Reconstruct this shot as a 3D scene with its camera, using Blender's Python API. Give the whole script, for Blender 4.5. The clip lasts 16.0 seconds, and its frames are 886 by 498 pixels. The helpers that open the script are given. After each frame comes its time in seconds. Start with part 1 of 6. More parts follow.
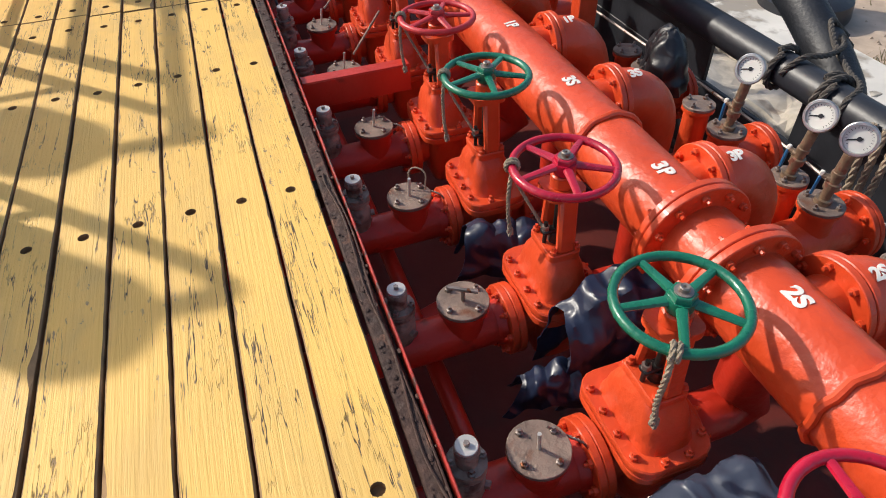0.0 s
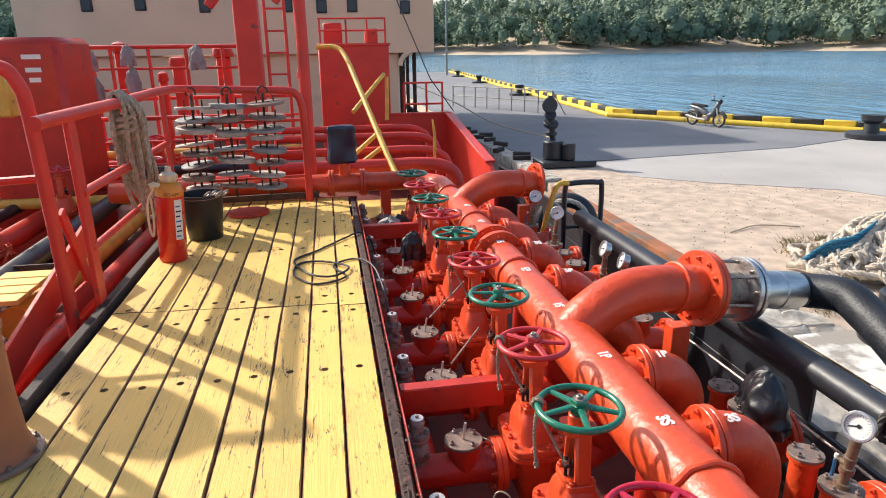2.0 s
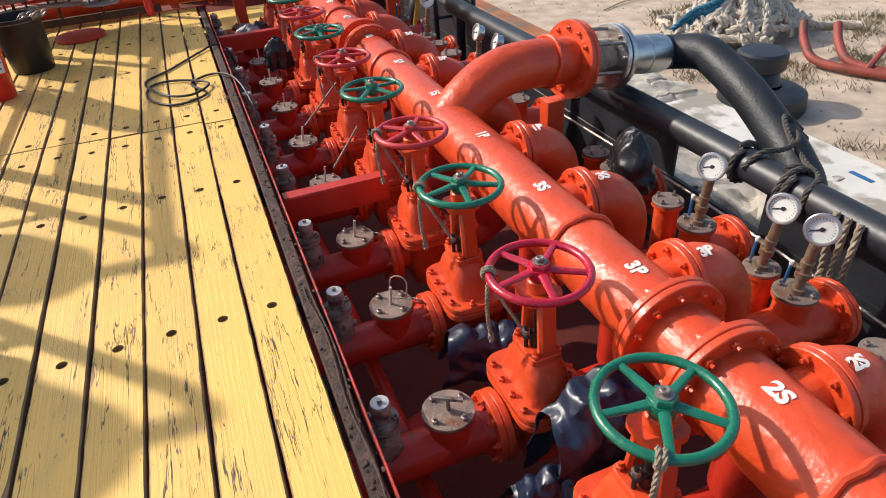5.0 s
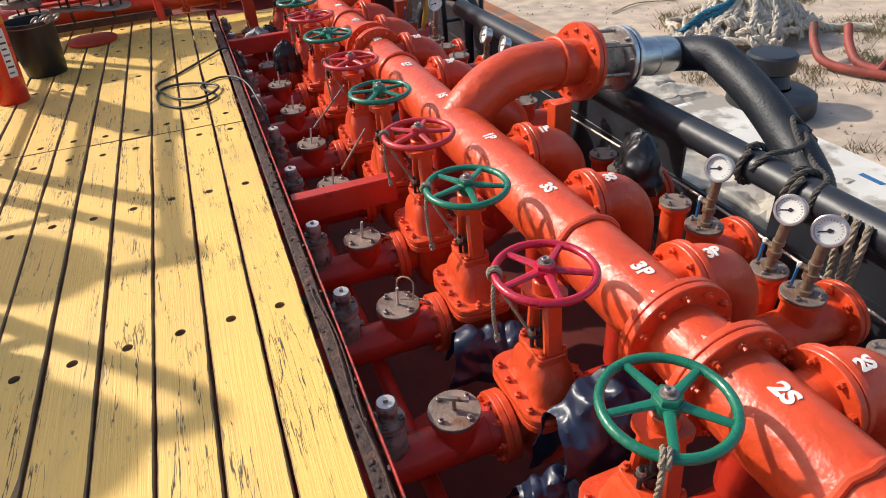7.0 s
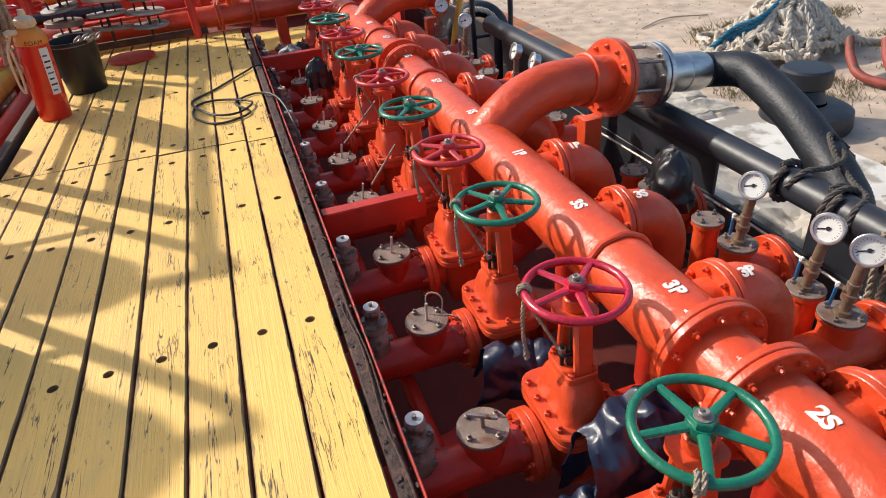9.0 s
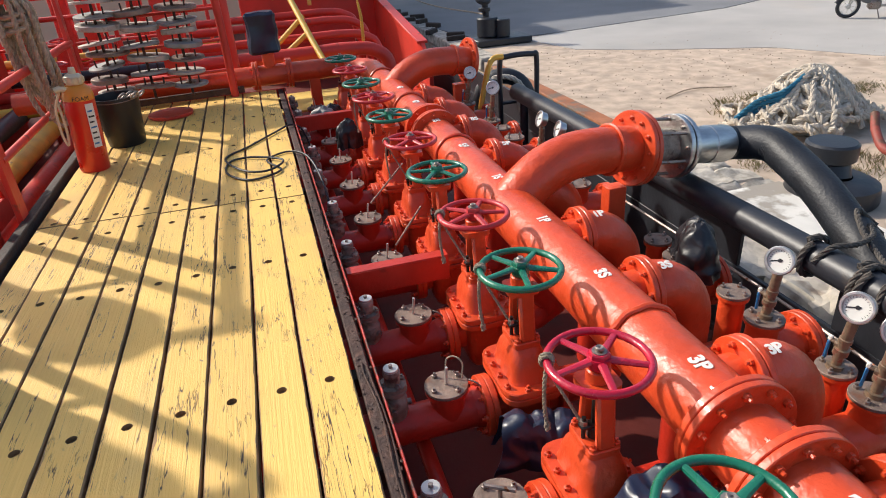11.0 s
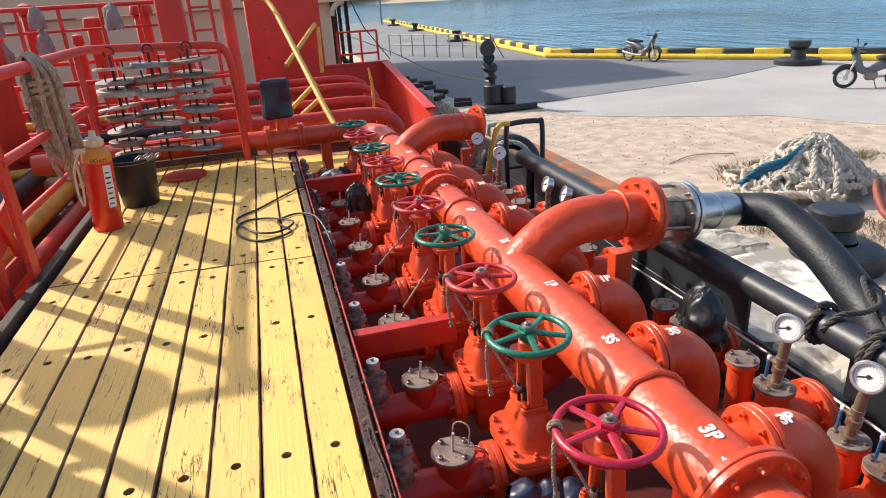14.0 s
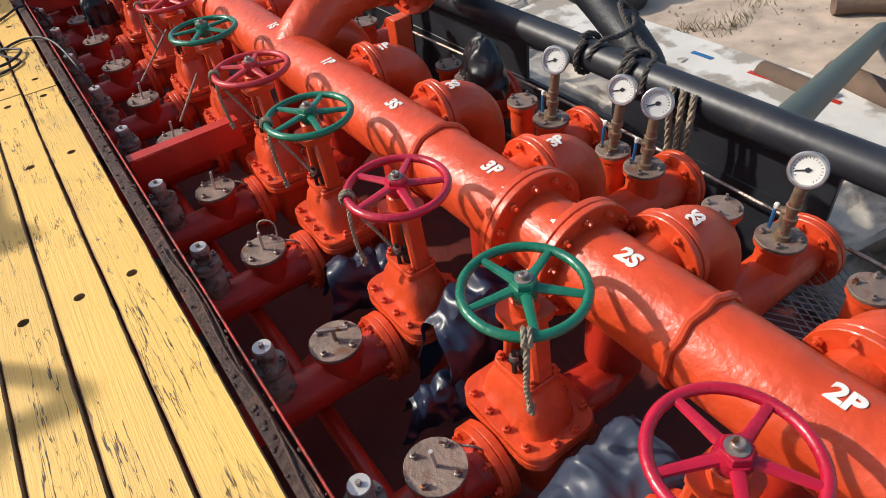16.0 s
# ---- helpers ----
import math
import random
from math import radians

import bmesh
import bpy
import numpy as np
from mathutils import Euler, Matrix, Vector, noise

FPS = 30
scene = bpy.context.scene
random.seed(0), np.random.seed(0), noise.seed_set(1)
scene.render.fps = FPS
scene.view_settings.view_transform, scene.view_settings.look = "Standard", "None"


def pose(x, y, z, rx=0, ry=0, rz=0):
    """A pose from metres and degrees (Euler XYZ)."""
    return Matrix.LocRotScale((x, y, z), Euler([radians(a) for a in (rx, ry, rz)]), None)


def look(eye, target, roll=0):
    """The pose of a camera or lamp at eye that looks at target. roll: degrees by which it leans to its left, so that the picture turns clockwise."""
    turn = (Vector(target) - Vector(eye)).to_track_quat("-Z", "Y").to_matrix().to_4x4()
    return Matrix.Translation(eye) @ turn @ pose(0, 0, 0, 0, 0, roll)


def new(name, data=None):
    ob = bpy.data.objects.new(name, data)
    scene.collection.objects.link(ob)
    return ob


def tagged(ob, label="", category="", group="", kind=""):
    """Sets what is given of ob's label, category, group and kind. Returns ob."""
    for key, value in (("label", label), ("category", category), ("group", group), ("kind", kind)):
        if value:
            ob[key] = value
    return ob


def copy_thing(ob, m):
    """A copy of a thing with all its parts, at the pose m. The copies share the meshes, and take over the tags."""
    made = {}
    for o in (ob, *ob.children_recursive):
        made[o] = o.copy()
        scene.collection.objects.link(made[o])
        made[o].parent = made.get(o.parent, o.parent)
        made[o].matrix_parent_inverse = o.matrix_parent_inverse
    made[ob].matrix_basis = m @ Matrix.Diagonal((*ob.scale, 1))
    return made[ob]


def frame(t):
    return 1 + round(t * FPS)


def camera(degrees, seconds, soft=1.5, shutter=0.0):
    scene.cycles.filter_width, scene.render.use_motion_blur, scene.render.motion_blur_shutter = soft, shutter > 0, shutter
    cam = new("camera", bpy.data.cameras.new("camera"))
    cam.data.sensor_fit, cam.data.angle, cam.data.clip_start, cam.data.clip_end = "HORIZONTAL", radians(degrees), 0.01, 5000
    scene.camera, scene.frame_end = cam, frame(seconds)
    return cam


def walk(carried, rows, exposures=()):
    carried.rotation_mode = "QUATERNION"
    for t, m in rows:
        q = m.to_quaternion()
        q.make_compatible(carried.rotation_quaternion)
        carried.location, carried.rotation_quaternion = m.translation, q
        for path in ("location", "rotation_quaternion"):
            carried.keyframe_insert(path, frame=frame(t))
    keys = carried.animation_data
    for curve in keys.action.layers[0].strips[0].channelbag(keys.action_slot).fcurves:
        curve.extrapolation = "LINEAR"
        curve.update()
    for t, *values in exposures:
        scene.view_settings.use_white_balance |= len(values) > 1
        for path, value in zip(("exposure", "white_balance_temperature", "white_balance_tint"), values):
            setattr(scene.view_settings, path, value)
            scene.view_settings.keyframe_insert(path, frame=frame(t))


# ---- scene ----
cam = camera(69.8, 16.0, soft=1.0)
PATH = [
    (0, (-0.057, 0.125, 1.509), (0.395, 1.518, 0.147), -2.2),
    (0.5, (-0.058, 0.103, 1.537), (0.335, 1.642, 0.323), -3.2),
    (1, (-0.061, 0.109, 1.603), (0.302, 1.823, 0.639), -1.6),
    (1.5, (-0.07, 0.134, 1.662), (0.261, 1.94, 0.871), -1.3),
    (2, (-0.081, 0.126, 1.685), (0.247, 2.005, 1.085), -0.7),
    (2.5, (-0.093, 0.119, 1.671), (0.238, 1.997, 1.068), -1.1),
    (3, (-0.057, 0.131, 1.602), (0.352, 1.908, 0.78), -1.9),
    (3.5, (-0.051, 0.109, 1.578), (0.413, 1.826, 0.664), -2.3),
    (4, (-0.031, 0.115, 1.563), (0.458, 1.773, 0.558), -3.7),
    (4.5, (-0.016, 0.131, 1.549), (0.51, 1.716, 0.449), -3.5),
    (5, (-0.017, 0.122, 1.559), (0.54, 1.675, 0.429), -4.0),
    (5.2, (-0.016, 0.116, 1.556), (0.543, 1.674, 0.433), -3.8),
    (7.3, (-0.015, 0.101, 1.557), (0.517, 1.672, 0.439), -4.4),
    (7.5, (-0.034, 0.096, 1.558), (0.507, 1.675, 0.457), -3.9),
    (8, (-0.042, 0.099, 1.562), (0.452, 1.705, 0.478), -4.0),
    (8.5, (-0.03, 0.106, 1.563), (0.472, 1.704, 0.469), -4.6),
    (9, (-0.025, 0.111, 1.568), (0.442, 1.729, 0.49), -5.4),
    (11.5, (-0.037, 0.114, 1.601), (0.396, 1.849, 0.704), -3.7),
    (12, (-0.037, 0.109, 1.598), (0.377, 1.849, 0.704), -3.6),
    (12.5, (-0.037, 0.113, 1.618), (0.393, 1.876, 0.778), -3.5),
    (13, (-0.054, 0.099, 1.659), (0.37, 1.938, 0.998), -3.0),
    (13.5, (-0.054, 0.092, 1.648), (0.359, 1.937, 0.996), -3.3),
    (14, (-0.052, 0.098, 1.626), (0.409, 1.896, 0.882), -3.6),
    (14.5, (-0.027, 0.096, 1.571), (0.469, 1.774, 0.603), -4.3),
    (15, (0.017, 0.094, 1.518), (0.606, 1.606, 0.348), -6.7),
    (15.5, (0.044, 0.081, 1.497), (0.677, 1.467, 0.202), -7.3),
    (16, (0.076, 0.044, 1.495), (0.839, 1.348, 0.185), -7.8),
]
S = 0.8      # metres for one unit of the plan below
walk(cam, [(t, look(Vector(eye) * S, Vector(target) * S, roll)) for t, eye, target, roll in PATH], exposures=[(0, 0.25), (1, 0.33), (2, 0.72), (2.5, 0.74), (3.5, 0.52), (5, 0.41), (9, 0.43), (11.5, 0.45), (13, 0.66), (13.5, 0.79), (14, 0.66), (15, 0.40), (16, 0.24)])

# ---- sky and sun ----
SUN = Vector((0.585, -0.57, -0.575)).normalized()
world = bpy.data.worlds.new("sky")
scene.world = world
world.use_nodes = True
wn = world.node_tree
wn.nodes.clear()
sky = wn.nodes.new("ShaderNodeTexSky")
sky.sky_type = "NISHITA"
sky.sun_disc = False
sky.air_density, sky.dust_density, sky.ozone_density = 1.0, 2.5, 1.5
sky.sun_elevation = math.asin(-SUN.z)
sky.sun_rotation = math.atan2(-SUN.x, -SUN.y)
bg = wn.nodes.new("ShaderNodeBackground")
bg.inputs[1].default_value = 0.14
wo = wn.nodes.new("ShaderNodeOutputWorld")
wn.links.new(sky.outputs[0], bg.inputs[0])
wn.links.new(bg.outputs[0], wo.inputs[0])
lamp = bpy.data.lights.new("sun", "SUN")
lamp.energy, lamp.angle, lamp.color = 3.35, radians(1.0), (1.0, 0.93, 0.82)
sun = new("sun", lamp)
sun.matrix_world = look((0, 0, 30), Vector((0, 0, 30)) + SUN)


# ---- materials ----
def material(name, base, rough=0.5, metal=0.0, vary=0.15, scale=6.0, bump=0.1, bscale=60.0, second=None, patch=0.0, pscale=3.0,
             pieces=False, islands=False, stretch=(1, 1, 1), hard=0.06, coat=0.0):
    """A surface: base colour, soft variation, patches of a second colour (wear, rust, dirt), fine relief."""
    m = bpy.data.materials.new(name)
    m.use_nodes = True
    nt = m.node_tree
    bs = nt.nodes["Principled BSDF"]
    bs.inputs["Metallic"].default_value = metal
    if coat:
        bs.inputs["Coat Weight"].default_value = coat
        bs.inputs["Coat Roughness"].default_value = 0.108
    tc = nt.nodes.new("ShaderNodeTexCoord")
    mp = nt.nodes.new("ShaderNodeMapping")
    mp.inputs["Scale"].default_value = stretch
    geo = nt.nodes.new("ShaderNodeNewGeometry")
    nt.links.new(geo.outputs["Position"], mp.inputs[0])

    def noise_at(s, detail=4.0):
        n = nt.nodes.new("ShaderNodeTexNoise")
        n.inputs["Scale"].default_value, n.inputs["Detail"].default_value = s, detail
        nt.links.new(mp.outputs[0], n.inputs["Vector"])
        return n.outputs["Fac"]

    def mix(fac, a, b):
        n = nt.nodes.new("ShaderNodeMix")
        n.data_type = "RGBA"
        nt.links.new(fac, n.inputs["Factor"])
        for s, v in ((6, a), (7, b)):
            if isinstance(v, tuple):
                n.inputs[s].default_value = (*v, 1)
            else:
                nt.links.new(v, n.inputs[s])
        return n.outputs[2]

    def ramp(fac, lo, hi):
        n = nt.nodes.new("ShaderNodeMapRange")
        n.inputs["From Min"].default_value, n.inputs["From Max"].default_value = lo, hi
        nt.links.new(fac, n.inputs["Value"])
        return n.outputs[0]

    dark = tuple(c * (1 - vary) for c in base)
    light = tuple(min(1, c * (1 + vary)) for c in base)
    big = noise_at(scale)
    col = mix(ramp(big, 0.3, 0.7), dark, light)
    rgh = ramp(big, 0.2, 0.8)
    if pieces or islands:
        if pieces:
            rnd = nt.nodes.new("ShaderNodeObjectInfo").outputs["Random"]
        else:
            rnd = geo.outputs["Random Per Island"]
        col = mix(ramp(rnd, -0.6, 1.6), col, mix(rnd, tuple(c * 0.72 for c in base), tuple(min(1, c * 1.2) for c in base)))
    if second:
        pf = ramp(noise_at(pscale, 7.0), 0.62 - patch, 0.62 - patch + hard)
        col = mix(pf, col, second)
    nt.links.new(col, bs.inputs["Base Color"])
    rr = nt.nodes.new("ShaderNodeMapRange")
    rr.inputs["To Min"].default_value, rr.inputs["To Max"].default_value = max(0.03, rough - 0.08), min(1, rough + 0.1)
    nt.links.new(big, rr.inputs["Value"])
    nt.links.new(rr.outputs[0], bs.inputs["Roughness"])
    if bump:
        b = nt.nodes.new("ShaderNodeBump")
        b.inputs["Strength"].default_value, b.inputs["Distance"].default_value = bump, 0.01
        nt.links.new(noise_at(bscale, 5.0), b.inputs["Height"])
        nt.links.new(b.outputs[0], bs.inputs["Normal"])
    return m


def plank_material():
    """Old yellow paint on boards: grain along y, cracks and flakes that bare the grey wood, grime."""
    m = material("yellow_plank_paint", (0.86, 0.515, 0.120), 0.6, vary=0.10, scale=3, bump=0, pieces=True)
    nt = m.node_tree
    bs = nt.nodes["Principled BSDF"]
    geo = nt.nodes.new("ShaderNodeNewGeometry")
    rnd = nt.nodes.new("ShaderNodeObjectInfo")
    shift = nt.nodes.new("ShaderNodeVectorMath")
    shift.operation = "MULTIPLY_ADD"
    comb = nt.nodes.new("ShaderNodeCombineXYZ")
    nt.links.new(rnd.outputs["Random"], comb.inputs[1])
    nt.links.new(comb.outputs[0], shift.inputs[0])
    shift.inputs[1].default_value = (0, 40, 0)
    nt.links.new(geo.outputs["Position"], shift.inputs[2])

    def grain(sx, sy, s, detail, lo, hi, rough=0.6):
        mp = nt.nodes.new("ShaderNodeMapping")
        mp.inputs["Scale"].default_value = (sx, sy, sx)
        nt.links.new(shift.outputs[0], mp.inputs[0])
        n = nt.nodes.new("ShaderNodeTexNoise")
        n.inputs["Scale"].default_value, n.inputs["Detail"].default_value, n.inputs["Roughness"].default_value = s, detail, rough
        n.inputs["Distortion"].default_value = 0.4
        nt.links.new(mp.outputs[0], n.inputs["Vector"])
        r = nt.nodes.new("ShaderNodeMapRange")
        r.inputs["From Min"].default_value, r.inputs["From Max"].default_value = lo, hi
        nt.links.new(n.outputs["Fac"], r.inputs["Value"])
        return r.outputs[0]

    def mix(fac, a, b):
        n = nt.nodes.new("ShaderNodeMix")
        n.data_type = "RGBA"
        nt.links.new(fac, n.inputs["Factor"])
        for s, v in ((6, a), (7, b)):
            if isinstance(v, tuple):
                n.inputs[s].default_value = (*v, 1)
            else:
                nt.links.new(v, n.inputs[s])
        return n.outputs[2]

    def times(a, b):
        n = nt.nodes.new("ShaderNodeMath")
        n.operation = "MULTIPLY"
        nt.links.new(a, n.inputs[0])
        nt.links.new(b, n.inputs[1])
        return n.outputs[0]

    base = bs.inputs["Base Color"].links[0].from_socket
    def ridge(sx, sy, s, detail, width):
        """Thin winding lines along the grain."""
        mp = nt.nodes.new("ShaderNodeMapping")
        mp.inputs["Scale"].default_value = (sx, sy, sx)
        nt.links.new(shift.outputs[0], mp.inputs[0])
        n = nt.nodes.new("ShaderNodeTexNoise")
        n.inputs["Scale"].default_value, n.inputs["Detail"].default_value, n.inputs["Roughness"].default_value = s, detail, 0.55
        nt.links.new(mp.outputs[0], n.inputs["Vector"])
        d = nt.nodes.new("ShaderNodeMath")
        d.operation = "SUBTRACT"
        d.inputs[1].default_value = 0.5
        nt.links.new(n.outputs["Fac"], d.inputs[0])
        q = nt.nodes.new("ShaderNodeMath")
        q.operation = "ABSOLUTE"
        nt.links.new(d.outputs[0], q.inputs[0])
        r = nt.nodes.new("ShaderNodeMapRange")
        r.inputs["From Min"].default_value, r.inputs["From Max"].default_value = width, width * 0.4
        nt.links.new(q.outputs[0], r.inputs["Value"])
        return r.outputs[0]

    crack = times(ridge(26, 2.6, 1.5, 4, 0.020), times(grain(6, 3.2, 1.5, 3, 0.52, 0.60), grain(0.9, 0.5, 1.3, 3, 0.42, 0.60)))
    split = times(ridge(11, 0.5, 1.4, 5, 0.006), grain(1.5, 1.1, 1.6, 3, 0.47, 0.52))
    flake = times(grain(24, 9, 2.2, 6, 0.62, 0.66), grain(2, 1.1, 1.5, 3, 0.50, 0.60))
    fine = grain(60, 1.6, 2, 6, 0.25, 0.75)
    grime = grain(2.2, 1.1, 1.4, 6, 0.50, 0.85)
    col = mix(fine, base, mix(fine, (0.80, 0.472, 0.096), (0.89, 0.555, 0.14)))
    col = mix(grime, col, (0.55, 0.36, 0.12))
    col = mix(flake, col, (0.30, 0.19, 0.09))
    col = mix(crack, col, (0.20, 0.115, 0.045))
    col = mix(split, col, (0.06, 0.03, 0.015))
    nt.links.new(col, bs.inputs["Base Color"])
    b1 = nt.nodes.new("ShaderNodeBump")
    b1.inputs["Strength"].default_value, b1.inputs["Distance"].default_value = 0.35, 0.003
    nt.links.new(fine, b1.inputs["Height"])
    b2 = nt.nodes.new("ShaderNodeBump")
    b2.invert = True
    b2.inputs["Strength"].default_value, b2.inputs["Distance"].default_value = 0.8, 0.006
    nt.links.new(crack, b2.inputs["Height"])
    nt.links.new(b1.outputs[0], b2.inputs["Normal"])
    nt.links.new(b2.outputs[0], bs.inputs["Normal"])
    return m


ORANGE = material("orange_red_gloss_paint", (0.64, 0.068, 0.018), 0.37, vary=0.16, scale=5, bump=0.6, bscale=24, second=(0.36, 0.026, 0.012), patch=0.0, pscale=7, hard=0.2, coat=0.06)
REDPIPE = material("deep_red_paint", (0.50, 0.030, 0.014), 0.38, vary=0.18, scale=5, bump=0.25, bscale=40, second=(0.2, 0.02, 0.012), patch=-0.02, pscale=8, hard=0.1)
STEEL_RED = material("red_deck_steel_paint", (0.64, 0.042, 0.024), 0.45, vary=0.15, scale=3, bump=0.15, bscale=30, second=(0.20, 0.05, 0.03), patch=-0.04, pscale=6)
CRIMSON = material("crimson_wheel_paint", (0.44, 0.007, 0.032), 0.28, vary=0.15, scale=10, bump=0.2, bscale=70, second=(0.25, 0.01, 0.02), patch=-0.05, pscale=20, coat=0.3)
FADED = material("faded_red_wheel_paint", (0.50, 0.03, 0.035), 0.35, vary=0.15, scale=10, bump=0.2, bscale=70)
GREEN = material("green_wheel_paint", (0.008, 0.15, 0.085), 0.28, vary=0.15, scale=10, bump=0.25, bscale=70, second=(0.01, 0.08, 0.05), patch=-0.05, pscale=20, coat=0.3)
CAPGREY = material("grimy_flange_steel", (0.26, 0.19, 0.15), 0.55, metal=0.35, vary=0.3, scale=14, bump=0.35, bscale=90, second=(0.22, 0.09, 0.05), patch=0.03, pscale=16, hard=0.15)
BOLT = material("dull_bolt_steel", (0.30, 0.25, 0.22), 0.45, metal=0.7, vary=0.25, scale=30, bump=0.2, bscale=120, second=(0.2, 0.07, 0.03), patch=0.02, pscale=40)
BRIGHT = material("worn_bright_steel", (0.60, 0.57, 0.52), 0.35, metal=0.45, vary=0.15, scale=20, bump=0.1, bscale=100)
STAINLESS = material("brushed_stainless_steel", (0.55, 0.55, 0.54), 0.32, metal=1.0, vary=0.12, scale=12, bump=0.08, bscale=140, stretch=(1, 6, 6))
BRASS = material("tarnished_brass", (0.29, 0.21, 0.14), 0.42, metal=0.6, vary=0.25, scale=30, bump=0.15, bscale=100, second=(0.30, 0.13, 0.09), patch=0.05, pscale=30)
DIAL = material("gauge_dial_white", (0.68, 0.68, 0.63), 0.5, vary=0.04, scale=10, bump=0)
BLACK = material("black_gloss_paint", (0.020, 0.022, 0.028), 0.42, vary=0.3, scale=5, bump=0.15, bscale=30, second=(0.05, 0.045, 0.04), patch=-0.05, pscale=6)
RUBBER = material("black_hose_rubber", (0.016, 0.018, 0.023), 0.5, vary=0.3, scale=8, bump=0.25, bscale=70, second=(0.035, 0.038, 0.045), patch=0.0, pscale=5, hard=0.2)
RUSTEDGE = material("rusty_edge_steel", (0.062, 0.030, 0.021), 0.75, vary=0.45, scale=14, bump=0.8, bscale=45, second=(0.17, 0.075, 0.045), patch=0.02, pscale=18, hard=0.12)
RIM = material("worn_red_rim_paint", (0.42, 0.030, 0.020), 0.5, vary=0.3, scale=20, bump=0.4, bscale=60, second=(0.09, 0.035, 0.025), patch=0.10, pscale=22, hard=0.08)
GREASE = material("greasy_black_steel", (0.018, 0.016, 0.015), 0.35, metal=0.3, vary=0.3, scale=20, bump=0.2, bscale=90)
GRIME = material("grimy_pale_casting", (0.30, 0.25, 0.20), 0.6, metal=0.2, vary=0.35, scale=22, bump=0.5, bscale=80, second=(0.10, 0.055, 0.04), patch=0.10, pscale=20, hard=0.15)
CORD = material("dirty_brown_cord", (0.30, 0.24, 0.17), 0.85, vary=0.3, scale=30, bump=0.5, bscale=220)
DARKWOOD = material("tarred_timber", (0.045, 0.03, 0.022), 0.75, vary=0.3, scale=6, bump=0.4, bscale=40)
PLASTIC = material("navy_plastic_sheet", (0.012, 0.018, 0.042), 0.34, vary=0.3, scale=7, bump=0.12, bscale=24, second=(0.030, 0.040, 0.075), patch=-0.02, pscale=5, hard=0.3)
PLASTIC2 = material("grey_blue_plastic_sheet", (0.040, 0.052, 0.082), 0.36, vary=0.25, scale=7, bump=0.12, bscale=24, second=(0.07, 0.085, 0.12), patch=0.0, pscale=5, hard=0.3)
BLACKBAG = material("black_plastic_sack", (0.010, 0.010, 0.013), 0.4, vary=0.3, scale=9, bump=0.15, bscale=30)
ROPE = material("weathered_hemp_rope", (0.40, 0.32, 0.23), 0.85, vary=0.3, scale=30, bump=0.5, bscale=220)
PALEROPE = material("pale_mooring_rope", (0.52, 0.455, 0.37), 0.8, vary=0.2, scale=16, bump=0.4, bscale=120, second=(0.40, 0.33, 0.24), patch=0.0, pscale=6)
BLUEROPE = material("blue_rope", (0.02, 0.16, 0.26), 0.7, vary=0.25, scale=16, bump=0.4, bscale=150)
WHITE = material("white_brush_paint", (0.80, 0.77, 0.70), 0.5, vary=0.06, scale=20, bump=0.1, bscale=60)
YELLOW = material("yellow_steel_paint", (0.72, 0.42, 0.06), 0.45, vary=0.15, scale=6, bump=0.15, bscale=40, second=(0.3, 0.15, 0.05), patch=-0.04, pscale=9)
BEIGE = material("beige_house_paint", (0.82, 0.55, 0.35), 0.55, vary=0.06, scale=0.8, bump=0.05, bscale=8, second=(0.5, 0.33, 0.21), patch=-0.06, pscale=0.9, hard=0.2)
GLASS = material("dark_window_glass", (0.02, 0.03, 0.05), 0.08, vary=0.1, scale=3, bump=0)
SAND = material("trodden_sandy_earth", (0.50, 0.39, 0.295), 0.95, vary=0.24, scale=4.3, bump=0.6, bscale=11, second=(0.33, 0.24, 0.165), patch=0.05, pscale=1.7, hard=0.25)
CONCRETE = material("pale_dusty_concrete", (0.41, 0.385, 0.355), 0.9, vary=0.12, scale=0.6, bump=0.2, bscale=12, second=(0.47, 0.41, 0.345), patch=0.05, pscale=0.45, hard=0.3)
ASPHALT = material("grey_asphalt", (0.20, 0.20, 0.205), 0.9, vary=0.15, scale=0.5, bump=0.3, bscale=30, second=(0.30, 0.29, 0.28), patch=0.05, pscale=0.35, hard=0.3)
STONE = material("weathered_quay_stone", (0.42, 0.38, 0.32), 0.9, vary=0.4, scale=9, bump=1.0, bscale=22, second=(0.17, 0.15, 0.13), patch=0.07, pscale=3, hard=0.12)
EXTRED = material("extinguisher_red", (0.62, 0.022, 0.012), 0.28, vary=0.08, scale=8, bump=0.06, bscale=60, coat=0.3)
EXTYEL = material("extinguisher_amber", (0.68, 0.25, 0.02), 0.35, vary=0.1, scale=8, bump=0.06, bscale=60)
CREAM = material("cream_plastic", (0.66, 0.55, 0.36), 0.45, vary=0.1, scale=12, bump=0.05)
BLUE = material("blue_handle_sleeve", (0.02, 0.13, 0.32), 0.4, vary=0.1, scale=20, bump=0.05)
MESHGREY = material("galvanised_mesh", (0.30, 0.29, 0.27), 0.6, metal=0.4, vary=0.2, scale=12, bump=0.1)
GREYGREEN = material("grey_green_pipe_paint", (0.07, 0.10, 0.09), 0.5, vary=0.2, scale=4, bump=0.2, bscale=30)
# Grimy deck red, with the shade under the pipework put into its dark base.
DECKPAINT = material("grimy_shaded_deck_paint", (0.13, 0.018, 0.012), 0.6, vary=0.3, scale=2.5, bump=0.3, bscale=25, second=(0.05, 0.02, 0.015), patch=0.06, pscale=3, hard=0.2)
PLANK = plank_material()
PLANKSIDE = material("grimy_bare_board_edge", (0.30, 0.18, 0.085), 0.85, vary=0.3, scale=12, bump=0.4, bscale=40)
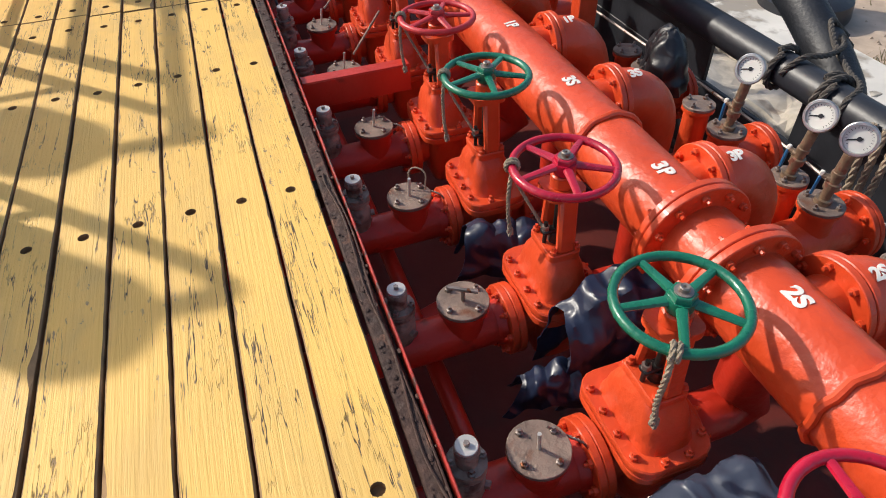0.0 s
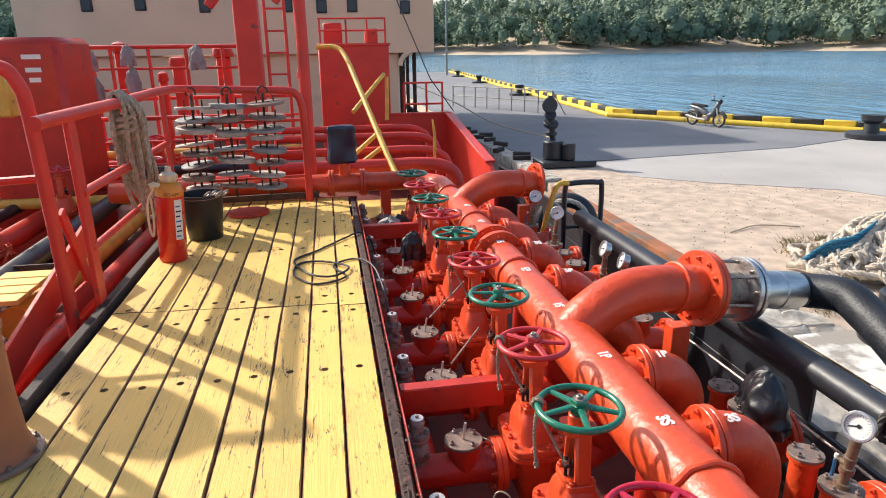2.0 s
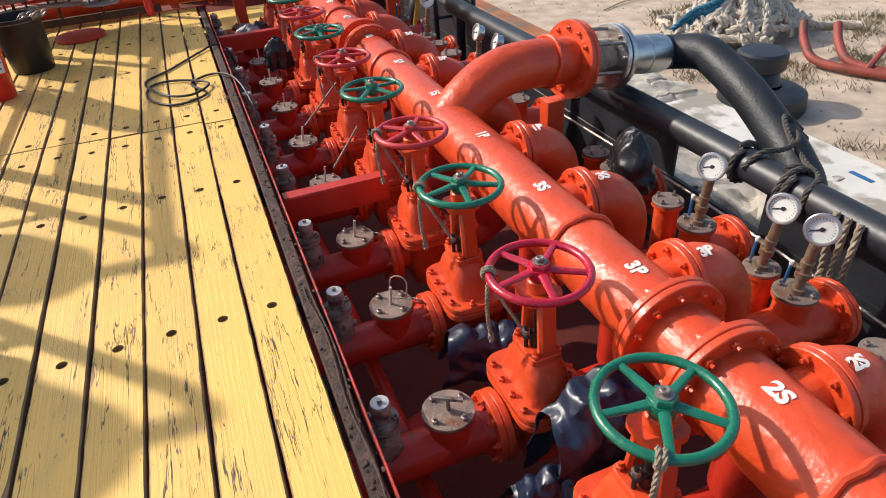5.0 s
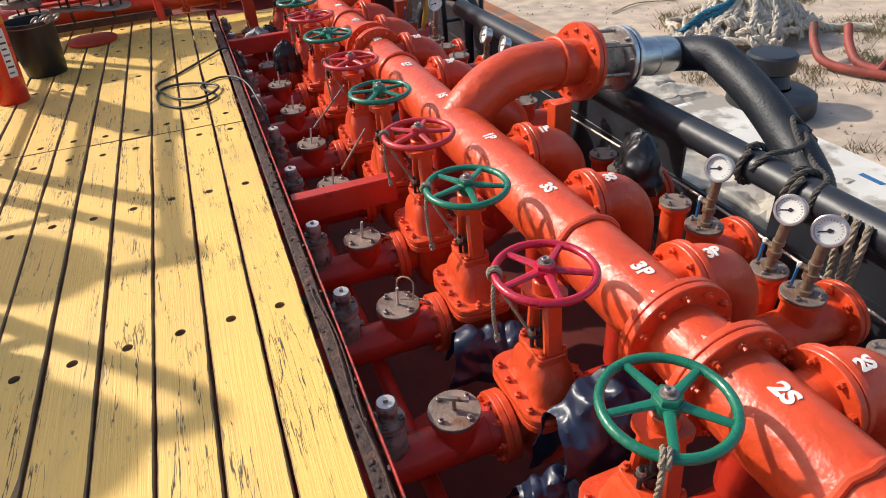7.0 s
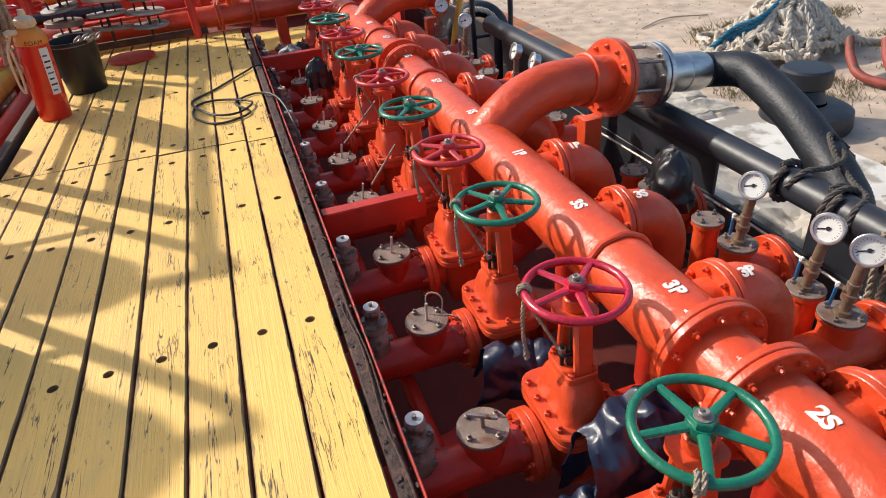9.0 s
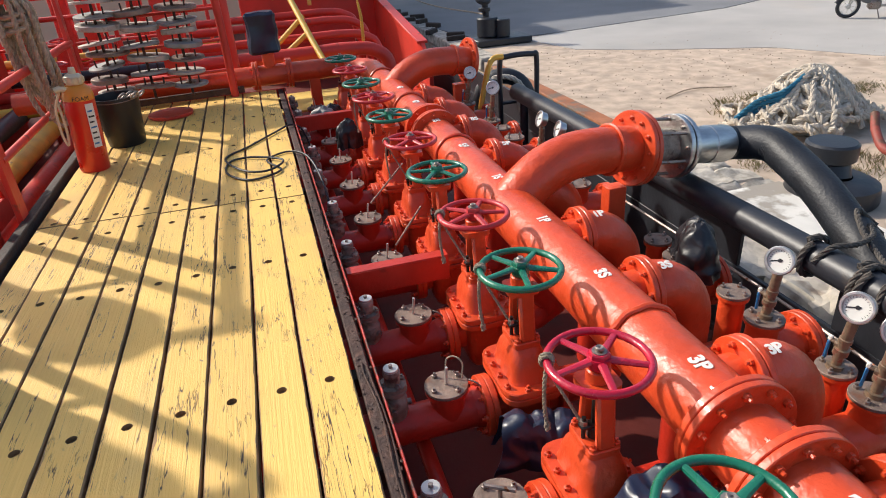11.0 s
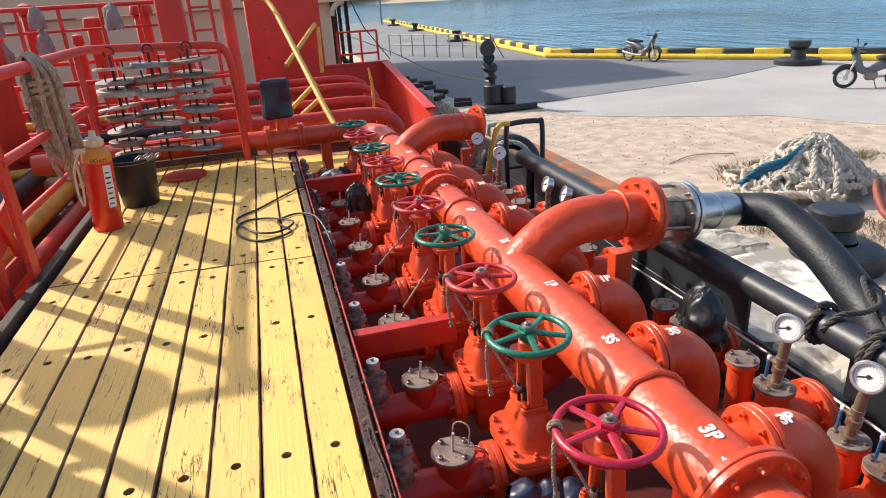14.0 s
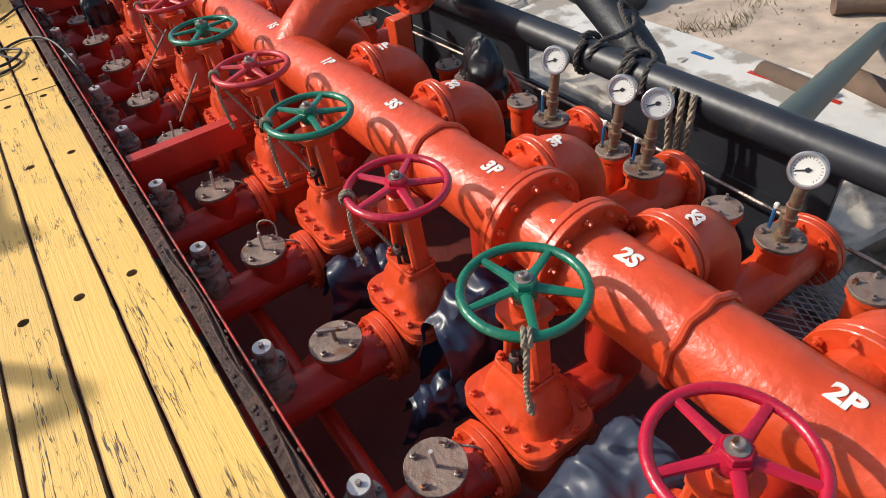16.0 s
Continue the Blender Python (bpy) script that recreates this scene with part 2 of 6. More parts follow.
YELWALL = material("yellow_walkway_paint", (0.75, 0.52, 0.12), 0.6, vary=0.15, scale=5, bump=0.2, bscale=40)

water_m = material("sea_water", (0.075, 0.20, 0.30), 0.14, vary=0.25, scale=0.05, bump=0)
nt = water_m.node_tree
geo = nt.nodes.new("ShaderNodeNewGeometry")
last = None
for turn, across, along, sc, lift in ((35, 1.0, 0.20, 0.75, 0.5), (38, 1.0, 0.26, 2.0, 0.16)):
    mpw = nt.nodes.new("ShaderNodeMapping")
    mpw.inputs["Rotation"].default_value = (0, 0, radians(turn))
    mpw.inputs["Scale"].default_value = (across, along, 1)
    nt.links.new(geo.outputs["Position"], mpw.inputs[0])
    wav = nt.nodes.new("ShaderNodeTexNoise")
    wav.inputs["Scale"].default_value, wav.inputs["Detail"].default_value = sc, 3.0
    nt.links.new(mpw.outputs[0], wav.inputs["Vector"])
    wb = nt.nodes.new("ShaderNodeBump")
    wb.inputs["Strength"].default_value, wb.inputs["Distance"].default_value = 1.0, lift
    nt.links.new(wav.outputs["Fac"], wb.inputs["Height"])
    if last:
        nt.links.new(last.outputs[0], wb.inputs["Normal"])
    last = wb
nt.links.new(last.outputs[0], nt.nodes["Principled BSDF"].inputs["Normal"])


# ---- mesh helpers ----
def finish(bm, smooth=True, angle=38):
    bmesh.ops.recalc_face_normals(bm, faces=bm.faces)
    if smooth:
        lim = radians(angle)
        for f in bm.faces:
            f.smooth = True
        for e in bm.edges:
            if len(e.link_faces) == 2 and e.calc_face_angle(0) > lim:
                e.smooth = False
    return bm


def mesh_of(name, bm, mat, smooth=True):
    finish(bm, smooth)
    me = bpy.data.meshes.new(name)
    bm.to_mesh(me)
    bm.free()
    me.materials.append(mat)
    return me


def part(name, bm, mat, parent=None, label="", smooth=True):
    """Links a bmesh (or a mesh made before) as one mesh object under a thing or part."""
    me = bm if isinstance(bm, bpy.types.Mesh) else mesh_of(name, bm, mat, smooth)
    ob = new(name, me)
    if parent:
        ob.parent = parent
    if label:
        ob["label"] = label
    return ob


def thing(name, label, category, m=None, group="", kind=""):
    ob = tagged(new(name), label, category, group, kind)
    if m is not None:
        ob.matrix_basis = m
    return ob


def alone(name, bm, mat, label, category, group="", kind="", smooth=True, m=None):
    ob = tagged(part(name, bm, mat, None, "", smooth), label, category, group, kind)
    if m is not None:
        ob.matrix_basis = m
    return ob


X90 = Matrix.Rotation(radians(90), 4, "Y")      # z axis onto +x
YAX = Matrix.Rotation(radians(-90), 4, "X")     # z axis onto +y


def T(x, y, z):
    return Matrix.Translation((x, y, z))


def lathe(bm, profile, m=Matrix(), seg=24):
    """A turned form: (radius, height) pairs round the local z axis; closed where the radius is 0."""
    rings = []
    for r, z in profile:
        if r < 1e-6:
            rings.append([bm.verts.new(m @ Vector((0, 0, z)))])
        else:
            rings.append([bm.verts.new(m @ Vector((r * math.cos(a), r * math.sin(a), z))) for a in (2 * math.pi * i / seg for i in range(seg))])
    for a, b in zip(rings, rings[1:]):
        for i in range(seg):
            j = (i + 1) % seg
            if len(a) == 1 and len(b) == 1:
                break
            if len(a) == 1:
                bm.faces.new((a[0], b[i], b[j]))
            elif len(b) == 1:
                bm.faces.new((a[i], a[j], b[0]))
            else:
                bm.faces.new((a[i], a[j], b[j], b[i]))
    return bm


def disc(bm, r, h, m=Matrix(), seg=24, bevel=0.0):
    """A solid round plate from z = 0 to h with softened rims."""
    b = bevel or min(r, h) * 0.12
    return lathe(bm, [(0, 0), (r - b, 0), (r, b), (r, h - b), (r - b, h), (0, h)], m, seg)


def ring(bm, r_in, r_out, h, m=Matrix(), seg=28):
    b = min(h, r_out - r_in) * 0.12
    return lathe(bm, [(r_in, 0), (r_out - b, 0), (r_out, b), (r_out, h - b), (r_out - b, h), (r_in, h), (r_in, 0)], m, seg)


def tube(bm, points, radius, seg=14, cap=True, closed=False):
    """A round bar along points; radius may be one number or one a point."""
    pts = [Vector(p) for p in points]
    n = len(pts)
    rad = radius if isinstance(radius, (list, tuple)) else [radius] * n
    rings, up = [], None
    for i, p in enumerate(pts):
        a = pts[i - 1] if i or closed else pts[i]
        b = pts[(i + 1) % n] if i < n - 1 or closed else pts[i]
        d = (b - a).normalized()
        if up is None:
            up = d.orthogonal().normalized()
        up = (up - d * up.dot(d))
        up = up.normalized() if up.length > 1e-6 else d.orthogonal().normalized()
        side = d.cross(up)
        rings.append([bm.verts.new(p + rad[i] * (math.cos(t) * up + math.sin(t) * side)) for t in (2 * math.pi * k / seg for k in range(seg))])
    pairs = list(zip(rings, rings[1:])) + ([(rings[-1], rings[0])] if closed else [])
    for r1, r2 in pairs:
        for k in range(seg):
            j = (k + 1) % seg
            bm.faces.new((r1[k], r1[j], r2[j], r2[k]))
    if cap and not closed:
        bm.faces.new(rings[0])
        bm.faces.new(rings[-1])
    return bm


def box(bm, sx, sy, sz, m=Matrix(), bevel=0.004):
    """A box with softened edges, centred."""
    tmp = bmesh.new()
    bmesh.ops.create_cube(tmp, size=1, matrix=Matrix.Diagonal((sx, sy, sz, 1)))
    if bevel:
        bmesh.ops.bevel(tmp, geom=tmp.edges[:], offset=min(bevel, min(sx, sy, sz) * 0.3), segments=1, affect="EDGES")
    vs = {v: bm.verts.new(m @ v.co) for v in tmp.verts}
    for f in tmp.faces:
        bm.faces.new([vs[v] for v in f.verts])
    tmp.free()
    return bm


def arc(center, r, a0, a1, n, u, v):
    c, u, v = Vector(center), Vector(u), Vector(v)
    return [c + r * (math.cos(a) * u + math.sin(a) * v) for a in (a0 + (a1 - a0) * i / n for i in range(n + 1))]


def smooth_path(points, n=8):
    """A soft curve through points."""
    p = [Vector(q) for q in points]
    p = [p[0] * 2 - p[1]] + p + [p[-1] * 2 - p[-2]]
    out = []
    for i in range(1, len(p) - 2):
        for k in range(n):
            t = k / n
            a, b, c, d = p[i - 1], p[i], p[i + 1], p[i + 2]
            out.append(0.5 * (2 * b + (c - a) * t + (2 * a - 5 * b + 4 * c - d) * t * t + (3 * b - a - 3 * c + d) * t ** 3))
    return out + [p[-2]]


def bolt_mesh(r=0.012, h=0.016):
    bm = bmesh.new()
    lathe(bm, [(0, 0), (r, 0), (r, h * 0.7), (r * 0.8, h * 0.8), (r * 0.5, h * 0.8), (r * 0.5, h * 1.5), (0, h * 1.55)], Matrix(), 6)
    return bm


def bolt_circle(parent, me, n, r, m, start=0.0):
    """Bolts round a flange whose axis is m's z, as parts."""
    for i in range(n):
        a = start + 2 * math.pi * i / n
        ob = part("bolt", me, None, parent)
        ob.matrix_basis = m @ T(r * math.cos(a), r * math.sin(a), 0) @ Matrix.Rotation(a * 3, 4, "Z")


BOLT_ME = mesh_of("bolt", bolt_mesh(), BOLT)
BOLT_RED = mesh_of("bolt_painted", bolt_mesh(0.014, 0.018), ORANGE)
BOLT_SMALL = mesh_of("bolt_small", bolt_mesh(0.010, 0.018), ORANGE)


def rope(name, points, r, mat, parent=None, label="", strands=3, pitch=7.0, n=10, **tags):
    """A laid rope: strands twisted round the line through the points."""
    path = smooth_path(points, n)
    bm = bmesh.new()
    run, last = 0.0, path[0]
    length = [0.0]
    for q in path[1:]:
        run += (q - last).length
        length.append(run)
        last = q
    steps = min(400, max(8, int(run / (r * 1.1))))
    dense, j = [], 0
    for k in range(steps + 1):
        s = run * k / steps
        while j < len(length) - 2 and length[j + 1] < s:
            j += 1
        f = (s - length[j]) / max(1e-9, length[j + 1] - length[j])
        dense.append(path[j].lerp(path[j + 1], f))
    up = None
    frames = []
    for k, q in enumerate(dense):
        d = (dense[min(k + 1, steps)] - dense[max(k - 1, 0)]).normalized()
        up = d.orthogonal().normalized() if up is None else (up - d * up.dot(d)).normalized()
        frames.append((up.copy(), d.cross(up)))
    for s in range(strands):
        pts = []
        for k, q in enumerate(dense):
            a = 2 * math.pi * s / strands + run * k / steps / (r * pitch) * 2 * math.pi
            pts.append(q + 0.48 * r * (math.cos(a) * frames[k][0] + math.sin(a) * frames[k][1]))
        tube(bm, pts, r * 0.56, 6)
    if parent is not None:
        return part(name, bm, mat, parent, label)
    return alone(name, bm, mat, label, tags.get("category", "rope"), tags.get("group", ""), tags.get("kind", ""))


# ---- the place: water, quay, deck ----
def sheet(name, pts, z, depth, mat, label, category):
    bm = bmesh.new()
    top = [bm.verts.new((x, y, z)) for x, y in pts]
    low = [bm.verts.new((x, y, z - depth)) for x, y in pts]
    bm.faces.new(top)
    bm.faces.new(low)
    for i in range(len(pts)):
        j = (i + 1) % len(pts)
        bm.faces.new((top[i], top[j], low[j], low[i]))
    return alone(name, bm, mat, label, category, kind="structure", smooth=False)


QZ = -1.4      # quay level
sheet("water", [(-4000, -4000), (4000, -4000), (4000, 4000), (-4000, 4000)], -3.2, 0.5, water_m, "choppy blue-green harbour water under daylight", "water")
sheet("ground", [(4.95, -25), (45, -25), (19.3, 19.9), (12.7, 28.3), (17.0, 92.0), (5.9, 92.0), (5.0, 20)], QZ, 4.0, SAND, "sandy trodden earth of the quay with dry tufts", "ground")
sheet("quay_slab", [(6.9, 16.7), (7.4, 14.6), (8.6, 13.6), (11.0, 12.2), (13.0, 8.5), (20, -6), (36, -13), (19.2, 19.8), (14.2, 17.85), (8.1, 17.05)], QZ + 0.012, 0.1, CONCRETE, "pale dusty concrete slab of the quay", "pavement")
sheet("road", [(5.9, 92.0), (5.1, 22), (6.0, 16.9), (8.1, 17.08), (14.2, 17.88), (19.2, 19.85), (12.6, 28.2), (16.9, 92.0)], QZ + 0.024, 0.1, ASPHALT, "worn grey asphalt lane along the quay", "road")
DECK = -1.0
sheet("deck", [(-9, -6), (2.58, -6), (2.58, 26), (-9, 26)], DECK, 0.3, DECKPAINT, "grimy red steel main deck, its colour darkened for the shade under the pipes", "deck")

# ---- wooden platform ----
PW = 0.19
HOLES = [-0.2, 0.91, 2.213, 3.349, 4.173]
HOLES_FAR = [4.48, 5.69, 6.6, 7.45]


def plank_mesh(y0, y1, holes, w, bow):
    bm = bmesh.new()
    h, R = 0.045, 0.0205
    x0, x1 = -w / 2, w / 2
    edges = [y0]
    for y in holes:
        edges += [y - 0.03, y + 0.03]
    edges.append(y1)
    cuts = []
    for i, (a, b) in enumerate(zip(edges, edges[1:])):
        if i % 2 == 0:
            n = max(1, int((b - a) / 0.045))
            for k in range(n):
                cuts.append(a + (b - a) * k / n)
                ya, yb = a + (b - a) * k / n, a + (b - a) * (k + 1) / n
                bm.faces.new([bm.verts.new(p) for p in ((x0, ya, 0), (x1, ya, 0), (x1, yb, 0), (x0, yb, 0))])
        else:
            cuts.append(a)
            yc = (a + b) / 2
            sq = []
            for k in range(12):
                t = 2 * math.pi * (k + 0.5) / 12
                c, s = math.cos(t), math.sin(t)
                f = 1 / max(abs(c), abs(s))
                sq.append((c * f, s * f))
            outer = [bm.verts.new((x * 0.03, yc + y * 0.03, 0)) for x, y in sq]
            inner = [bm.verts.new((R * math.cos(2 * math.pi * (k + 0.5) / 12), yc + R * math.sin(2 * math.pi * (k + 0.5) / 12), 0)) for k in range(12)]
            deep = [bm.verts.new((v.co.x, v.co.y, -0.022)) for v in inner]
            for k in range(12):
                j = (k + 1) % 12
                bm.faces.new((outer[k], outer[j], inner[j], inner[k]))
                bm.faces.new((inner[k], inner[j], deep[j], deep[k]))
            bm.faces.new(deep)
            corner = {}
            for sx, sy in ((-1, -1), (1, -1), (1, 1), (-1, 1)):
                corner[sx, sy] = bm.verts.new((sx * 0.03, yc + sy * 0.03, 0))
            for (sx, sy), v in corner.items():
                near = sorted(range(12), key=lambda k: (outer[k].co - v.co).length)[:2]
                bm.faces.new((outer[near[0]], v, outer[near[1]]))
            for xa, xb in ((x0, -0.03), (0.03, x1)):
                bm.faces.new([bm.verts.new(p) for p in ((xa, a, 0), (xb, a, 0), (xb, b, 0), (xa, b, 0))])
    # sides, ends and underside, bare of paint
    tops = len(bm.faces)
    c = 0.005
    cuts.append(y1)
    for xa, sgn in ((x0, -1), (x1, 1)):
        for ya, yb in zip(cuts, cuts[1:]):
            bm.faces.new([bm.verts.new(p) for p in ((xa, ya, 0), (xa, yb, 0), (xa + sgn * c, yb, -c), (xa + sgn * c, ya, -c))])
            bm.faces.new([bm.verts.new(p) for p in ((xa + sgn * c, ya, -c), (xa + sgn * c, yb, -c), (xa + sgn * c, yb, -h), (xa + sgn * c, ya, -h))])
    for y in (y0, y1):
        bm.faces.new([bm.verts.new(p) for p in ((x0 - c, y, -c), (x0, y, 0), (x1, y, 0), (x1 + c, y, -c), (x1 + c, y, -h), (x0 - c, y, -h))])
    bm.faces.new([bm.verts.new(p) for p in ((x0 - c, y0, -h), (x1 + c, y0, -h), (x1 + c, y1, -h), (x0 - c, y1, -h))])
    for i, f in enumerate(bm.faces):
        f.material_index = 1 if i >= tops or min(v.co.z for v in f.verts) < -0.01 else 0
    for v in bm.verts:
        if abs(v.co.x) > x1 - 1e-5:
            # worn, slightly wavy edges with chips
            sg = math.copysign(1, v.co.x)
            wear = 0.0035 * noise.noise(Vector((v.co.y * 2.1, sg * 7 + bow * 9000, 0))) + 0.0022 * noise.noise(Vector((v.co.y * 14, sg * 3 + bow * 9000, 5)))
            chip = max(0.0, noise.noise(Vector((v.co.y * 6.5, sg * 5 + bow * 7000, 9))) - 0.42) * 0.05
            v.co.x -= sg * (max(-0.004, wear) + (chip if v.co.z > -0.001 else 0.0))
        v.co.z += bow * math.sin(v.co.y * 1.3 + bow * 900)
    me = bpy.data.meshes.new("plank")
    bm.to_mesh(me)
    bm.free()
    me.materials.append(PLANK)
    me.materials.append(PLANKSIDE)
    return me


platform = thing("platform", "raised walkway of worn yellow-painted boards on steel bearers", "platform", kind="structure")
rnd = random.Random(4)
for i in range(9):
    x = -i * PW
    off = rnd.uniform(-0.012, 0.012)
    w = PW - 0.017 - rnd.uniform(0, 0.006)
    joint = 4.28 + (0.02 * i) + off
    for y0, y1, hs in ((-1.3, joint - 0.008, HOLES), (joint + 0.008, 7.72, HOLES_FAR)):
        part("plank", plank_mesh(y0, y1, [h + rnd.uniform(-0.012, 0.012) for h in hs], w, rnd.uniform(-0.003, 0.003)), PLANK, platform).location = (x, 0, rnd.uniform(-0.002, 0.002))
for y in (-1.0, 0.7, 1.75, 2.27, 3.35, 4.1, 4.5, 5.4, 6.4, 7.4):
    part("bearer", box(bmesh.new(), 1.8, 0.07, 0.1, T(-0.76, y, -0.1)), DARKWOOD, platform)
part("left_kerb", box(bmesh.new(), 0.07, 9.05, 0.13, T(-1.685, 3.22, -0.03), 0.008), DARKWOOD, platform, "dark tarred timber kerb")
part("edge_plate", box(bmesh.new(), 0.055, 9.05, 0.05, T(0.138, 3.22, -0.028), 0.006), RUSTEDGE, platform, "rust-brown steel edge plate")
part("edge_angle", box(bmesh.new(), 0.008, 9.05, 0.10, T(0.183, 3.22, -0.035), 0.003), RIM, platform, "red angle iron rim with rusty wear")
part("edge_ledge", box(bmesh.new(), 0.03, 9.05, 0.008, T(0.170, 3.22, -0.06), 0.002), RUSTEDGE, platform)
part("end_plate", box(bmesh.new(), 1.9, 0.03, 0.1, T(-0.75, 7.74, -0.05), 0.004), STEEL_RED, platform)
for x in (-1.6, 0.05):
    for y in (-0.6, 1.8, 4.2, 6.6):
        part("leg", box(bmesh.new(), 0.08, 0.08, 0.86, T(x, y, -0.57)), STEEL_RED, platform)
bm = bmesh.new()
for x0_, za, amp, per, r_, ph in ((0.148, 0.004, 0.014, 0.19, 0.004, 0.4), (0.160, 0.002, 0.010, 0.31, 0.0035, 2.0)):
    tube(bm, [(x0_ + amp * math.sin(ph + y / per * 2) * (0.4 + 0.6 * math.sin(y * 1.7 + ph) ** 2), y + 0.02 * math.cos(y * 9 + ph), za + 0.003 * math.sin(y * 11)) for y in (-1.0 + 0.03 * k for k in range(110))], r_, 6)
alone("edge_cable", bm, RUSTEDGE, "thin rusty old cables lying along the platform edge", "cable")
bm = bmesh.new()
qd = random.Random(31)
for k in range(240):
    c = Vector((qd.uniform(0.112, 0.176), qd.uniform(-0.6, 5.0), -0.001 + qd.uniform(0, 0.002)))
    bmesh.ops.create_icosphere(bm, subdivisions=1, radius=qd.uniform(0.002, 0.008), matrix=Matrix.Translation(c) @ Matrix.Diagonal((1, qd.uniform(0.8, 2.2), 0.5, 1)))
alone("edge_debris", bm, RUSTEDGE, "rust flakes and grit lying in the platform edge channel", "debris", kind="stuff")

# ---- pipework ----
LINES = [0.33, 0.96, 1.59, 2.25, 2.85, 3.51, 4.16, 4.85, 5.49, 6.10, 6.78, 7.46]
AX = -0.37                 # axis height of the branch lines
HX, HZ, HR = 1.21, 0.08, 0.145
EX = 1.265                 # where the outlet elbows start


def wheel(mat, parent, m):
    """A five-spoked handwheel with hub and nut."""
    bm = bmesh.new()
    n = 40
    tube(bm, [(0.168 * math.cos(2 * math.pi * i / n), 0.168 * math.sin(2 * math.pi * i / n), 0) for i in range(n)], 0.0145, 10, closed=True)
    rim = part("handwheel", bm, mat, parent)
    rim.matrix_basis = m
    for k in range(5):
        a = 2 * math.pi * k / 5 + 0.35
        d = Vector((math.cos(a), math.sin(a), 0))
        s = bmesh.new()
        tube(s, [d * 0.02 + Vector((0, 0, 0.012)), d * 0.09 + Vector((0, 0, 0.006)), d * 0.166], [0.017, 0.014, 0.0125], 8)
        for v in s.verts:
            v.co.z *= 0.75
        part("spoke", s, mat, rim)
    part("hub", lathe(bmesh.new(), [(0, -0.022), (0.036, -0.022), (0.042, 0.0), (0.040, 0.020), (0, 0.022)], seg=16), mat, rim)
    part("hub_nut", lathe(bmesh.new(), [(0.037, 0.019), (0.037, 0.034), (0.033, 0.039), (0.016, 0.039)], seg=6), mat, rim, "painted hexagon nut")
    part("stem_end", lathe(bmesh.new(), [(0.025, 0.036), (0.025, 0.042), (0.0145, 0.043), (0.0145, 0.054), (0.012, 0.057), (0.005, 0.055), (0.004, 0.051), (0, 0.051)], seg=14), BOLT, rim, "worn dark steel stem end")
    return rim


def oval(bm, lx, ly, r, z0, z1, shrink=1.0):
    """A plate with rounded corners from z0 to z1; shrink narrows its top."""
    pts = []
    for cx, cy, a0 in ((lx - r, ly - r, 0), (-lx + r, ly - r, 90), (-lx + r, -ly + r, 180), (lx - r, -ly + r, 270)):
        for k in range(5):
            a = radians(a0 + 22.5 * k)
            pts.append((cx + r * math.cos(a), cy + r * math.sin(a)))
    lo = [bm.verts.new((x, y, z0)) for x, y in pts]
    hi = [bm.verts.new((x * shrink, y * shrink, z1)) for x, y in pts]
    n = len(pts)
    for i in range(n):
        j = (i + 1) % n
        bm.faces.new((lo[i], lo[j], hi[j], hi[i]))
    bm.faces.new(lo)
    bm.faces.new(hi)
    return bm


def hump(bm, lx, ly, r, levels):
    """A rounded casting: plates with rounded corners stacked by (height, scale x, scale y)."""
    pts = []
    for cx, cy, a0 in ((lx - r, ly - r, 0), (-lx + r, ly - r, 90), (-lx + r, -ly + r, 180), (lx - r, -ly + r, 270)):
        for k in range(5):
            a = radians(a0 + 22.5 * k)
            pts.append((cx + r * math.cos(a), cy + r * math.sin(a)))
    n = len(pts)
    rings = [[bm.verts.new((x * sx, y * sy, z)) for x, y in pts] for z, sx, sy in levels]
    for lo, hi in zip(rings, rings[1:]):
        for i in range(n):
            bm.faces.new((lo[i], lo[(i + 1) % n], hi[(i + 1) % n], hi[i]))
    bm.faces.new(rings[0])
    bm.faces.new(rings[-1])
    return bm


